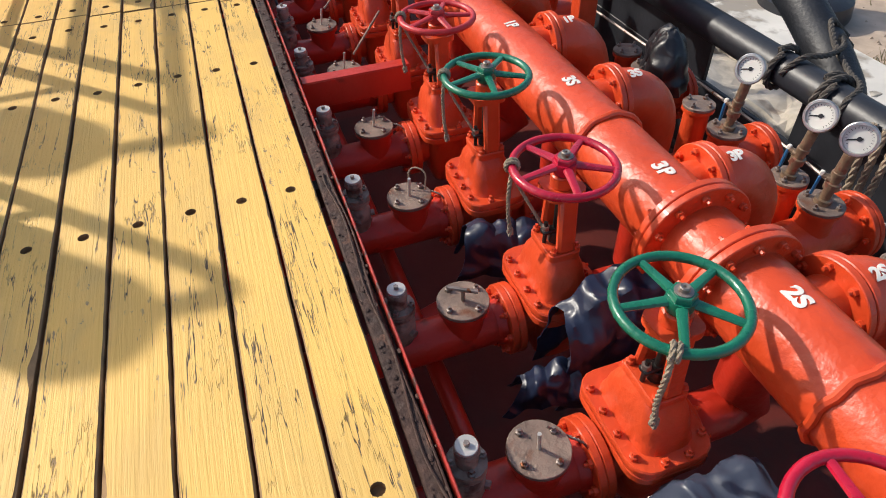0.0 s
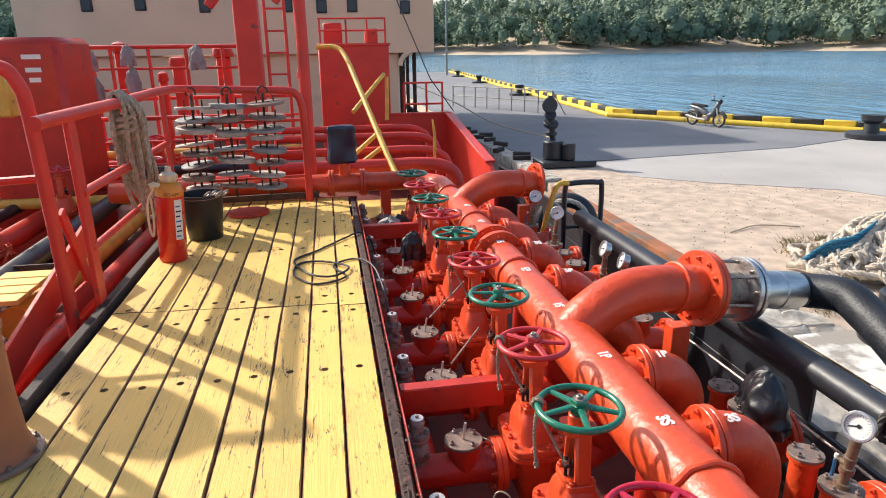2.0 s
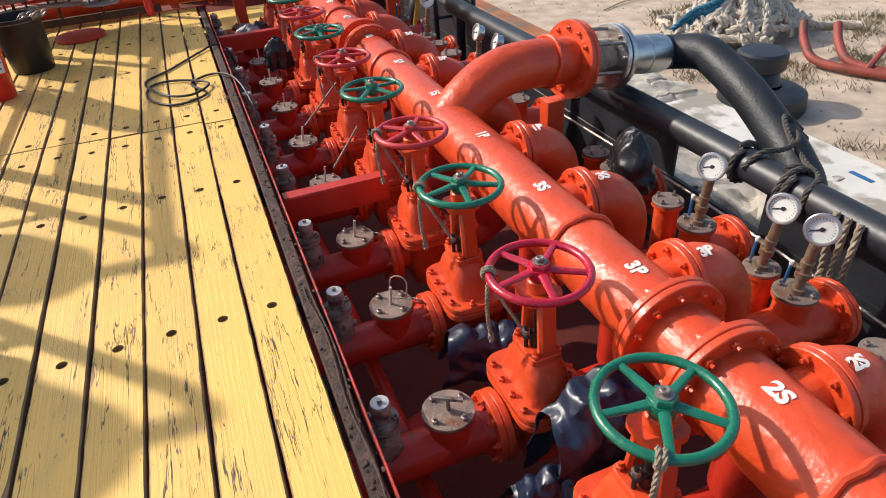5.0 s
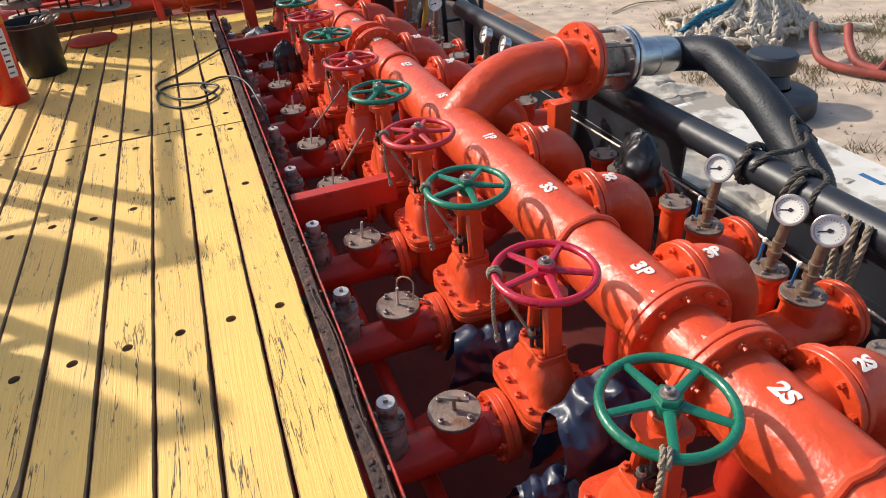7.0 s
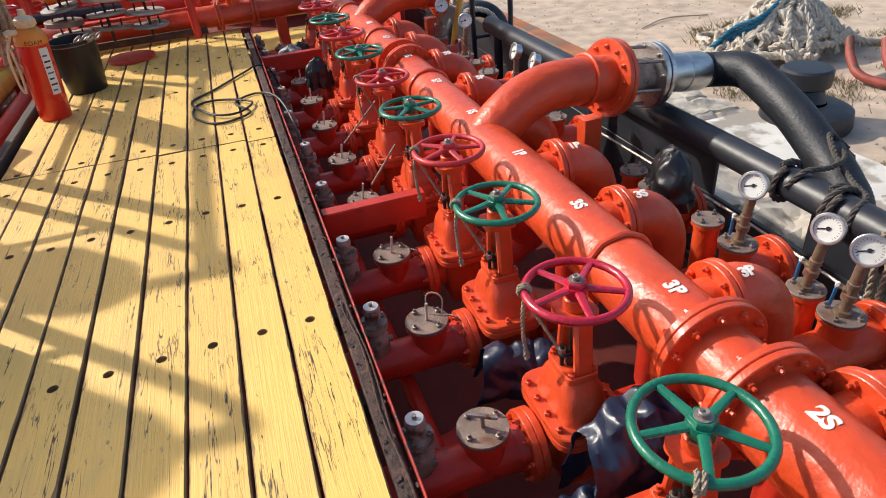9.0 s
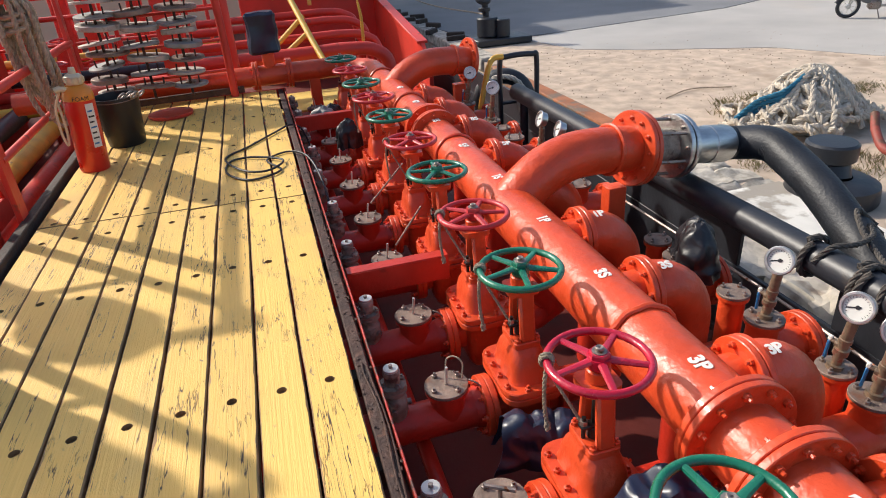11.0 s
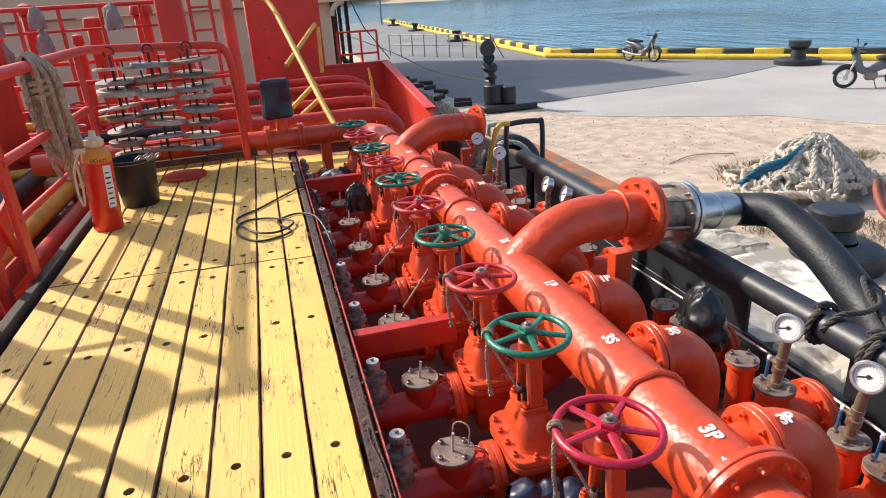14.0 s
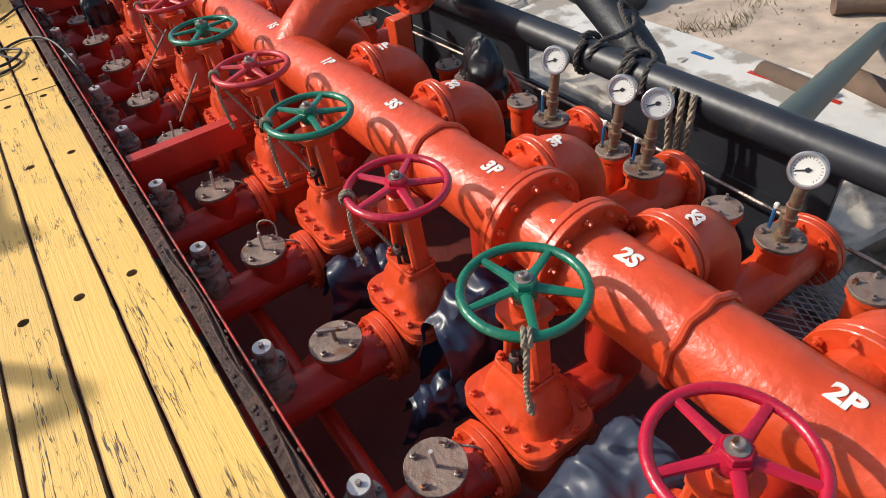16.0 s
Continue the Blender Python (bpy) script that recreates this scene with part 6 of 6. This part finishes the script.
FLAKE = material("flaking_white_paint", (0.66, 0.63, 0.57), 0.8, vary=0.1, scale=3, bump=0.5, bscale=14, second=(0.34, 0.30, 0.25), patch=0.13, pscale=3.5, hard=0.08)
alone("painted_strip", box(bmesh.new(), 0.72, 5.4, 0.02, T(5.04, 2.9, QZ + 0.105), 0.004), FLAKE, "flaking white painted strip on the quay edge", "paint strip")
for k in range(3):
    part("print_bar", box(bmesh.new(), 0.05, 0.22, 0.006, T(5.1, 2.2 + 0.6 * k, QZ + 0.12), 0), REDPIPE if k < 2 else BLUE, bpy.data.objects["painted_strip"])
ORUST = material("orange_rusty_edge", (0.36, 0.135, 0.06), 0.75, vary=0.3, scale=3, bump=0.4, bscale=20, second=(0.20, 0.14, 0.10), patch=0.12, pscale=3.2, hard=0.1)
alone("quay_edge_beam", box(bmesh.new(), 0.28, 6.2, 0.34, T(4.95, 10.6, QZ - 0.08), 0.02), ORUST, "rust-orange steel beam along the quay edge", "beam")
alone("quay_edge_beam", box(bmesh.new(), 0.45, 12.0, 0.3, T(5.15, 20.5, QZ - 0.06), 0.03), STONE, "weathered concrete coping of the quay", "coping")
for k in range(9):
    alone("edge_timber", box(bmesh.new(), 0.5, 0.16, 0.14, T(5.2 + 0.25 * math.sin(k * 2.3), 17.3 + 0.9 * k + 0.3 * math.sin(k * 5.1), QZ + 0.14) @ Matrix.Rotation(math.sin(k * 3.7) * 0.9, 4, "Z"), 0.02), DARKWOOD, "dark timber block on the quay edge", "timber", "edge timbers")

bl_ = thing("bollard", "black cast bollard with a broad round head on the quay", "bollard", T(5.72, 5.2, QZ) @ Matrix.Diagonal((0.92, 0.92, 0.78, 1)))
part("base", lathe(bmesh.new(), [(0.50, 0), (0.52, 0.05), (0.50, 0.26), (0.40, 0.32), (0.20, 0.34)], Matrix(), 28), BLACK, bl_)
part("neck", tube(bmesh.new(), [(0, 0, 0.3), (0.03, 0.12, 0.62)], 0.19, 20), BLACK, bl_)
part("head", lathe(bmesh.new(), [(0.18, 0.50), (0.26, 0.52), (0.29, 0.55), (0.29, 0.76), (0.26, 0.79), (0, 0.80)], T(0.03, 0.14, 0), 28), BLACK, bl_)

# pile of mooring rope
pr = thing("rope_pile", "heap of pale thick mooring rope on the quay", "rope", T(7.42, 7.42, QZ) @ Matrix.Diagonal((0.84, 0.84, 1.05, 1)))
rr = random.Random(3)
for k in range(84):
    R = rr.uniform(0.18, 0.75)
    cx, cy = rr.gauss(0, 0.42), rr.gauss(0, 0.3)
    a0, ln = rr.uniform(0, 6.28), rr.uniform(1.2, 3.6)
    sq, tw = rr.uniform(0.3, 0.9), rr.uniform(0, 3.14)
    pts = []
    for i in range(8):
        a = a0 + ln * i / 7
        u, w = R * math.cos(a), R * sq * math.sin(a)
        x, y = cx + u * math.cos(tw) - w * math.sin(tw) + rr.uniform(-0.04, 0.04), cy + u * math.sin(tw) + w * math.cos(tw) + rr.uniform(-0.04, 0.04)
        top = 0.74 * math.exp(-((x / 0.95) ** 2 + (y / 0.72) ** 2))
        pts.append((x, y, max(0.05, top + rr.uniform(-0.06, 0.09))))
    rope("rope_turn", pts, 0.050, PALEROPE, pr, n=6, pitch=6)
for k in range(7):
    a = -2.6 + k * 0.47
    rope("rope_turn", [(0.45 * math.cos(a), 0.35 * math.sin(a), 0.66), (0.8 * math.cos(a + rr.uniform(-0.1, 0.1)), 0.65 * math.sin(a), 0.42), (1.05 * math.cos(a + 0.05), 0.85 * math.sin(a + rr.uniform(-0.1, 0.1)), 0.08)], 0.050, PALEROPE, pr, n=6, pitch=6)
core = bmesh.new()
bmesh.ops.create_icosphere(core, subdivisions=3, radius=1)
for v in core.verts:
    v.co = Vector((v.co.x * 0.85, v.co.y * 0.65, max(0, v.co.z) * 0.56)) * (0.95 + 0.15 * noise.noise(v.co * 4))
part("inner_coil", core, PALEROPE, pr)
rope("rope_tail", [(0.9, -0.6, 0.2), (1.3, -0.5, 0.07), (1.7, -0.7, 0.07), (1.9, -0.9, 0.07)], 0.06, PALEROPE, pr, pitch=6)
for k in range(3):
    rope("blue_turn", [(-1.3, 0.25 - 0.05 * k, 0.10 + 0.05 * k), (-1.0, 0.02, 0.30 + 0.07 * k), (-0.7, -0.2, 0.46 + 0.06 * k), (-0.3, -0.15, 0.64 + 0.05 * k)], 0.036, BLUEROPE, pr, "teal blue rope", pitch=6)

cr = thing("steel_cradle", "rusty red bent-tube steel cradle lying on the quay", "cradle")
CRAD = material("rusty_red_tube", (0.26, 0.05, 0.035), 0.6, vary=0.3, scale=5, bump=0.25, bscale=30, second=(0.12, 0.05, 0.03), patch=0.05, pscale=6)
for dy in (0, 0.28):
    part("runner", tube(bmesh.new(), smooth_path([(7.48 + dy, 6.36 - dy, QZ + 0.42), (7.30 + dy, 6.12 - dy, QZ + 0.24), (7.22 + dy, 5.80 - dy, QZ + 0.10), (7.45 + dy, 5.2 - dy, QZ + 0.08), (8.1 + dy, 4.2 - dy, QZ + 0.08)], 6), 0.055, 10), CRAD, cr)
part("stay", tube(bmesh.new(), [(7.45, 5.3, QZ + 0.08), (7.75, 5.35, QZ + 0.30), (8.6, 4.9, QZ + 0.35)], 0.04, 8), CRAD, cr)
part("stay", tube(bmesh.new(), [(8.6, 4.9, QZ + 0.35), (8.1, 4.4, QZ + 0.10)], 0.04, 8), CRAD, cr)

LOG = material("weathered_log", (0.14, 0.092, 0.065), 0.9, vary=0.3, scale=4, bump=0.6, bscale=25, stretch=(1, 1, 1))
for k, (x0, y0, x1, y1, r) in enumerate(((5.20, 2.86, 5.12, 2.22, 0.10), (5.52, 2.42, 5.30, 1.50, 0.12), (6.9, 3.2, 7.4, 2.6, 0.1))):
    alone("log", tube(bmesh.new(), smooth_path([(x0, y0, QZ + r), ((x0 + x1) / 2, (y0 + y1) / 2 + 0.04, QZ + r * 1.1), (x1, y1, QZ + r)], 4), r, 12), LOG, "weathered timber log lying on the sand", "log", "logs on the quay")

DRY = material("dry_grass", (0.30, 0.25, 0.11), 0.9, vary=0.3, scale=3, bump=0, islands=True)
gv, gf = [], []
for k in range(620):
    cx, cy = rs.uniform(5.5, 12.5), rs.uniform(0.5, 9.0)
    if noise.noise(Vector((cx * 0.6, cy * 0.6, 3))) < 0.05:
        continue
    for b in range(34):
        a, l, w = rs.uniform(0, 6.28), rs.uniform(0.04, 0.15), 0.008
        bx, by = cx + rs.gauss(0, 0.1), cy + rs.gauss(0, 0.1)
        i = len(gv)
        gv += [(bx - w, by, QZ), (bx + w, by, QZ), (bx + 0.7 * l * math.cos(a), by + 0.7 * l * math.sin(a), QZ + l * 0.8)]
        gf.append((i, i + 1, i + 2))
me = bpy.data.meshes.new("dry_grass")
me.from_pydata(gv, [], gf)
me.materials.append(DRY)
tagged(new("dry_grass", me), "sparse tufts of dry yellowed grass on the quay sand", "grass", kind="stuff")
pv, pf = [], []
for k in range(1300):
    cx, cy, s = rs.uniform(5.4, 13), rs.uniform(1.0, 15), rs.uniform(0.006, 0.024)
    i = len(pv)
    pv += [(cx - s, cy, QZ), (cx + s * 0.6, cy + s, QZ), (cx + s * 0.7, cy - s, QZ), (cx, cy, QZ + s)]
    pf += [(i, i + 2, i + 3), (i + 2, i + 1, i + 3), (i + 1, i, i + 3)]
me = bpy.data.meshes.new("gravel")
me.from_pydata(pv, [], pf)
me.materials.append(SAND)
tagged(new("gravel", me), "scattered small stones and clods on the quay sand", "gravel", kind="stuff")

# kerb along the far edge of the quay
KY = material("yellow_kerb_paint", (0.74, 0.50, 0.04), 0.6, vary=0.15, scale=2, bump=0.2, bscale=20, second=(0.35, 0.25, 0.1), patch=0.0, pscale=3)
KB = material("black_kerb_paint", (0.03, 0.03, 0.03), 0.6, vary=0.3, scale=2, bump=0.2, bscale=20)


def kerb(ax, ay, bx, by, n):
    k = thing("kerb", "yellow kerb with black and yellow blocks along the quay edge", "kerb", group="quay kerbs")
    d = Vector((bx - ax, by - ay, 0))
    ang = math.atan2(d.y, d.x)
    q = Vector((-d.y, d.x, 0)).normalized()
    if q.x < 0:
        q = -q
    part("rail", tube(bmesh.new(), [Vector((ax, ay, QZ + 0.12)), Vector((bx, by, QZ + 0.12))], 0.115, 12), KY, k)
    L = d.length / n
    me = {}
    for m_ in (KY, KB):
        me[m_] = mesh_of("block", box(bmesh.new(), L - 0.03, 0.3, 0.42, Matrix(), 0.03), m_)
    for i in range(n):
        p = Vector((ax, ay, QZ + 0.20)) + d * ((i + 0.5) / n) + q * 0.32
        part("block", me[KB if i % 2 else KY], None, k).matrix_basis = Matrix.Translation(p) @ Matrix.Rotation(ang, 4, "Z")


kerb(12.6, 28.0, 30.0, 5.9, 26)
kerb(12.6, 28.0, 16.8, 90.0, 60)


def small_bollard(x, y, s):
    b = thing("quay_bollard", "black iron bollard on a round base at the quay edge", "bollard", T(x, y, QZ), group="quay edge bollards")
    part("base", disc(bmesh.new(), 0.75 * s, 0.2 * s, Matrix(), 24), BLACK, b)
    part("post", lathe(bmesh.new(), [(0.26 * s, 0.2 * s), (0.22 * s, 0.5 * s), (0.34 * s, 0.62 * s), (0.36 * s, 0.8 * s), (0, 0.82 * s)], Matrix(), 20), BLACK, b)


small_bollard(18.1, 19.1, 1.0)
for y in (43.0, 60.0, 75.0):
    small_bollard(12.6 + (y - 28) * 0.068 - 0.8, y, 0.9)


def motorbike(x, y, turn, label):
    """A step-through motorbike on its stand; x runs forwards."""
    m = thing("motorbike", label, "motorbike", T(x, y, QZ + 0.03) @ Matrix.Rotation(turn, 4, "Z") @ Matrix.Rotation(radians(-6), 4, "X"), group="parked motorbikes")
    for wx in (-0.62, 0.62):
        w = part("wheel", tube(bmesh.new(), arc((wx, 0, 0.28), 0.25, 0, 2 * math.pi, 24, (1, 0, 0), (0, 0, 1))[:-1], 0.045, 8, closed=True), RUBBER, m)
        part("rim", tube(bmesh.new(), arc((wx, 0, 0.28), 0.205, 0, 2 * math.pi, 24, (1, 0, 0), (0, 0, 1))[:-1], 0.018, 6, closed=True), BRIGHT, w)
        part("hub", disc(bmesh.new(), 0.06, 0.12, T(wx, 0.06, 0.28) @ Matrix.Rotation(radians(90), 4, "X"), 12), BRIGHT, w)
        for k in range(8):
            a = math.pi * k / 4
            part("spoke", tube(bmesh.new(), [(wx, 0, 0.28), (wx + 0.2 * math.cos(a), 0, 0.28 + 0.2 * math.sin(a))], 0.006, 4), BRIGHT, w)
        part("fender", tube(bmesh.new(), arc((wx, 0, 0.28), 0.315, 0.5 if wx < 0 else 0.3, 2.6, 10, (1, 0, 0), (0, 0, 1)), 0.045, 8), BLACK, m)
    for s in (-0.07, 0.07):
        part("fork_leg", tube(bmesh.new(), [(0.62, s, 0.28), (0.46, s, 0.75)], 0.025, 8), BRIGHT, m)
    part("leg_shield", tube(bmesh.new(), smooth_path([(0.50, 0, 0.95), (0.40, 0, 0.70), (0.28, 0, 0.48), (0.05, 0, 0.42)], 5), [0.06, 0.09, 0.10, 0.11, 0.11, 0.11, 0.11, 0.11, 0.11, 0.11, 0.10, 0.10, 0.10, 0.09, 0.08, 0.08], 10), BIKEGREY, m, "silver-grey leg shield")
    part("body", tube(bmesh.new(), smooth_path([(0.08, 0, 0.45), (-0.2, 0, 0.58), (-0.5, 0, 0.68), (-0.85, 0, 0.74)], 5), [0.08, 0.10, 0.12, 0.12, 0.12, 0.12, 0.12, 0.11, 0.11, 0.10, 0.09, 0.08, 0.07, 0.06, 0.05, 0.04], 10), BIKEGREY, m, "silver-grey body panel")
    part("seat", box(bmesh.new(), 0.68, 0.22, 0.10, T(-0.38, 0, 0.80) @ Matrix.Rotation(radians(6), 4, "Y"), 0.04), RUBBER, m, "black seat")
    part("engine", box(bmesh.new(), 0.30, 0.22, 0.24, T(0.02, 0, 0.32), 0.05), BOLT, m)
    part("exhaust", tube(bmesh.new(), [(0.05, -0.13, 0.24), (-0.35, -0.14, 0.26), (-0.85, -0.15, 0.36)], [0.025, 0.045, 0.05], 10), BRIGHT, m)
    part("handlebar", tube(bmesh.new(), smooth_path([(0.34, -0.32, 1.0), (0.44, -0.15, 1.0), (0.46, 0.15, 1.0), (0.34, 0.32, 1.0)], 4), 0.02, 8), BLACK, m)
    part("headlamp", lathe(bmesh.new(), [(0, -0.06), (0.08, -0.05), (0.10, 0.03), (0.08, 0.05), (0, 0.06)], T(0.54, 0, 0.98) @ X90, 14), BLACK, m)
    for s in (-1, 1):
        part("mirror", tube(bmesh.new(), [(0.40, s * 0.2, 1.02), (0.40, s * 0.24, 1.16), (0.40, s * 0.32, 1.20)], [0.008, 0.012, 0.04], 8), BLACK, m)
    part("stand", tube(bmesh.new(), [(-0.05, 0.05, 0.25), (-0.12, 0.22, -0.03)], 0.014, 6), BOLT, m)


BIKEGREY = material("silver_grey_bike_plastic", (0.12, 0.125, 0.14), 0.35, vary=0.15, scale=6, bump=0, coat=0.3)
motorbike(14.75, 23.7, radians(-70), "small silver and black motorbike parked by the yellow kerb")
motorbike(15.6, 13.9, radians(150), "dark motorbike parked on the concrete slab")

# mooring gear, quay railing, lamp pole
mg = thing("mooring_gear", "black mooring gear on a steel base plate at the quay edge", "mooring gear", T(6.1, 16.6, QZ))
part("base_plate", box(bmesh.new(), 1.5, 0.9, 0.16, T(0.1, 0, 0.1), 0.02), BLACK, mg)
part("drum", disc(bmesh.new(), 0.28, 0.5, T(-0.2, 0.1, 0.18), 18), BLACK, mg)
part("drum", disc(bmesh.new(), 0.2, 0.45, T(0.15, -0.1, 0.18), 18), BLACK, mg)
part("post", tube(bmesh.new(), smooth_path([(-0.15, 0.3, 0.6), (-0.2, 0.3, 1.1), (-0.3, 0.3, 1.6), (-0.25, 0.3, 1.85)], 4), 0.085, 12), BLACK, mg)
for k in range(4):
    part("roller", disc(bmesh.new(), 0.16 + 0.05 * (k % 2), 0.10, T(-0.2 - 0.03 * k, 0.3, 0.8 + 0.27 * k) @ Matrix.Rotation(0.5 * k, 4, "X"), 14), BLACK, mg)
rope("mooring_line", [(6.0, 17.0, QZ + 0.7), (5.6, 22.0, QZ + 0.6), (5.3, 28.0, QZ + 0.9), (4.0, 34.0, QZ + 1.5)], 0.024, ROPE, None, "thin grey mooring line from the quay gear to the ship", pitch=8)
qr = thing("quay_railing", "thin grey galvanised railing across the quay", "railing")
for k in range(9):
    t = k / 8
    x, y = 10.6 + (6.9 - 10.6) * t, 30.1 + (36.2 - 30.1) * t
    part("post", tube(bmesh.new(), [(x, y, QZ), (x, y, QZ + 1.15)], 0.035, 6), MESHGREY, qr)
for z in (0.6, 1.12):
    part("bar", tube(bmesh.new(), [(10.6, 30.1, QZ + z), (6.9, 36.2, QZ + z)], 0.03, 6), MESHGREY, qr)
part("end_stay", tube(bmesh.new(), [(10.6, 30.1, QZ + 1.1), (11.1, 29.6, QZ)], 0.03, 6), MESHGREY, qr)
lp = thing("lamp_pole", "tall grey lamp pole on the far quay", "lamp pole", T(14.6, 80, QZ))
part("pole", tube(bmesh.new(), [(0, 0, 0), (0, 0, 14)], [0.13, 0.08], 10), MESHGREY, lp)
part("lamp_head", box(bmesh.new(), 0.9, 0.3, 0.15, T(-0.4, 0, 14.0), 0.03), MESHGREY, lp)
for k in range(1):
    rope("quay_line", [(6.6 + 0.3 * k, 9.6 + 1.1 * k, QZ + 0.02), (7.3 + 0.2 * k, 9.9 + 0.9 * k, QZ + 0.03), (8.0 + 0.3 * k, 9.7 + k, QZ + 0.02)], 0.012, BLACK if k % 2 else ROPE, None, "thin old line lying on the sand", n=4, group="old lines on the sand")

# ---- far shore ----
def shore(d, a):
    return Vector((d * math.sin(a), d * math.cos(a), 0))


WL = -3.2
bv, bf = [], []
na = 120
rows = ((0, 0.0), (9, 1.2), (18, 2.4), (60, 9.0), (140, 24.0), (260, 40.0))
for i in range(na + 1):
    a = radians(-50 + 125 * i / na)
    d0 = 560 + 90 * noise.noise(Vector((a * 4, 1, 0))) + 200 * max(0, a - 0.55)
    for off, z in rows:
        bv.append(shore(d0 + off, a) + Vector((0, 0, WL - 0.3 + z * (1 + 0.3 * noise.noise(Vector((a * 9, off * 0.01, 4)))))))
for i in range(na):
    for j in range(len(rows) - 1):
        p = i * len(rows) + j
        bf.append((p, p + 1, p + 1 + len(rows), p + len(rows)))
me = bpy.data.meshes.new("far_shore")
me.from_pydata(bv, [], bf)
BEACH = material("pale_beach_sand", (0.55, 0.44, 0.32), 0.95, vary=0.12, scale=0.05, bump=0)
me.materials.append(BEACH)
tagged(new("far_shore", me), "pale sandy beach and rising ground across the water", "shore", kind="structure")
LEAF = material("woodland_foliage", (0.16, 0.215, 0.135), 0.85, vary=0.35, scale=0.06, bump=0, islands=True)
tv, tf = [], []
ico = bmesh.new()
bmesh.ops.create_icosphere(ico, subdivisions=2, radius=1)
iv = [v.co.copy() for v in ico.verts]
jf = [tuple(v.index for v in f.verts) for f in ico.faces]
ico.free()
rt = random.Random(12)
for k in range(1150):
    a = radians(rt.uniform(-50, 75))
    d0 = 560 + 90 * noise.noise(Vector((a * 4, 1, 0))) + 200 * max(0, a - 0.55)
    off = 22 + 220 * rt.random() ** 1.5
    z = 2.5 + off * 0.17
    c = shore(d0 + off, a)
    R = rt.uniform(8, 15)
    h = rt.uniform(10, 22)
    o = Vector((k * 1.7, 0, 0))
    for lobe in range(3):
        cc = c + Vector((rt.uniform(-R, R) * 0.5, rt.uniform(-R, R) * 0.5, WL + z + h * (0.45 + 0.3 * lobe)))
        rr_ = R * rt.uniform(0.45, 0.75)
        i0 = len(tv)
        for v in iv:
            tv.append(cc + v * rr_ * 0.72 * (0.85 + 0.6 * noise.noise(v * 2.3 + o + Vector((0, lobe * 3, 0)))))
        tf += [tuple(i + i0 for i in f) for f in jf]
        for q in range(80):
            dv = Vector((rt.gauss(0, 1), rt.gauss(0, 1), rt.gauss(0.3, 1))).normalized()
            p = cc + dv * rr_ * rt.uniform(0.6, 1.2)
            s = rt.uniform(0.5, 1.6)
            u = (dv.orthogonal().normalized() + Vector((rt.gauss(0, 0.6), rt.gauss(0, 0.6), rt.gauss(0, 0.6)))).normalized()
            w = dv.cross(u).normalized()
            i0 = len(tv)
            tv += [p - u * s, p + w * s, p + u * s * 0.8 + dv * s * 0.6, p - w * s]
            tf.append((i0, i0 + 1, i0 + 2, i0 + 3))
me = bpy.data.meshes.new("woodland")
me.from_pydata(tv, [], tf)
me.materials.append(LEAF)
tagged(new("woodland", me), "dense green broadleaf woodland above the far beach", "woodland", kind="stuff")

# ---- from plan units to metres ----
for ob in list(scene.objects):
    if ob.parent is None and ob.type in {"MESH", "EMPTY"}:
        ob.matrix_basis = Matrix.Scale(S, 4) @ ob.matrix_basis
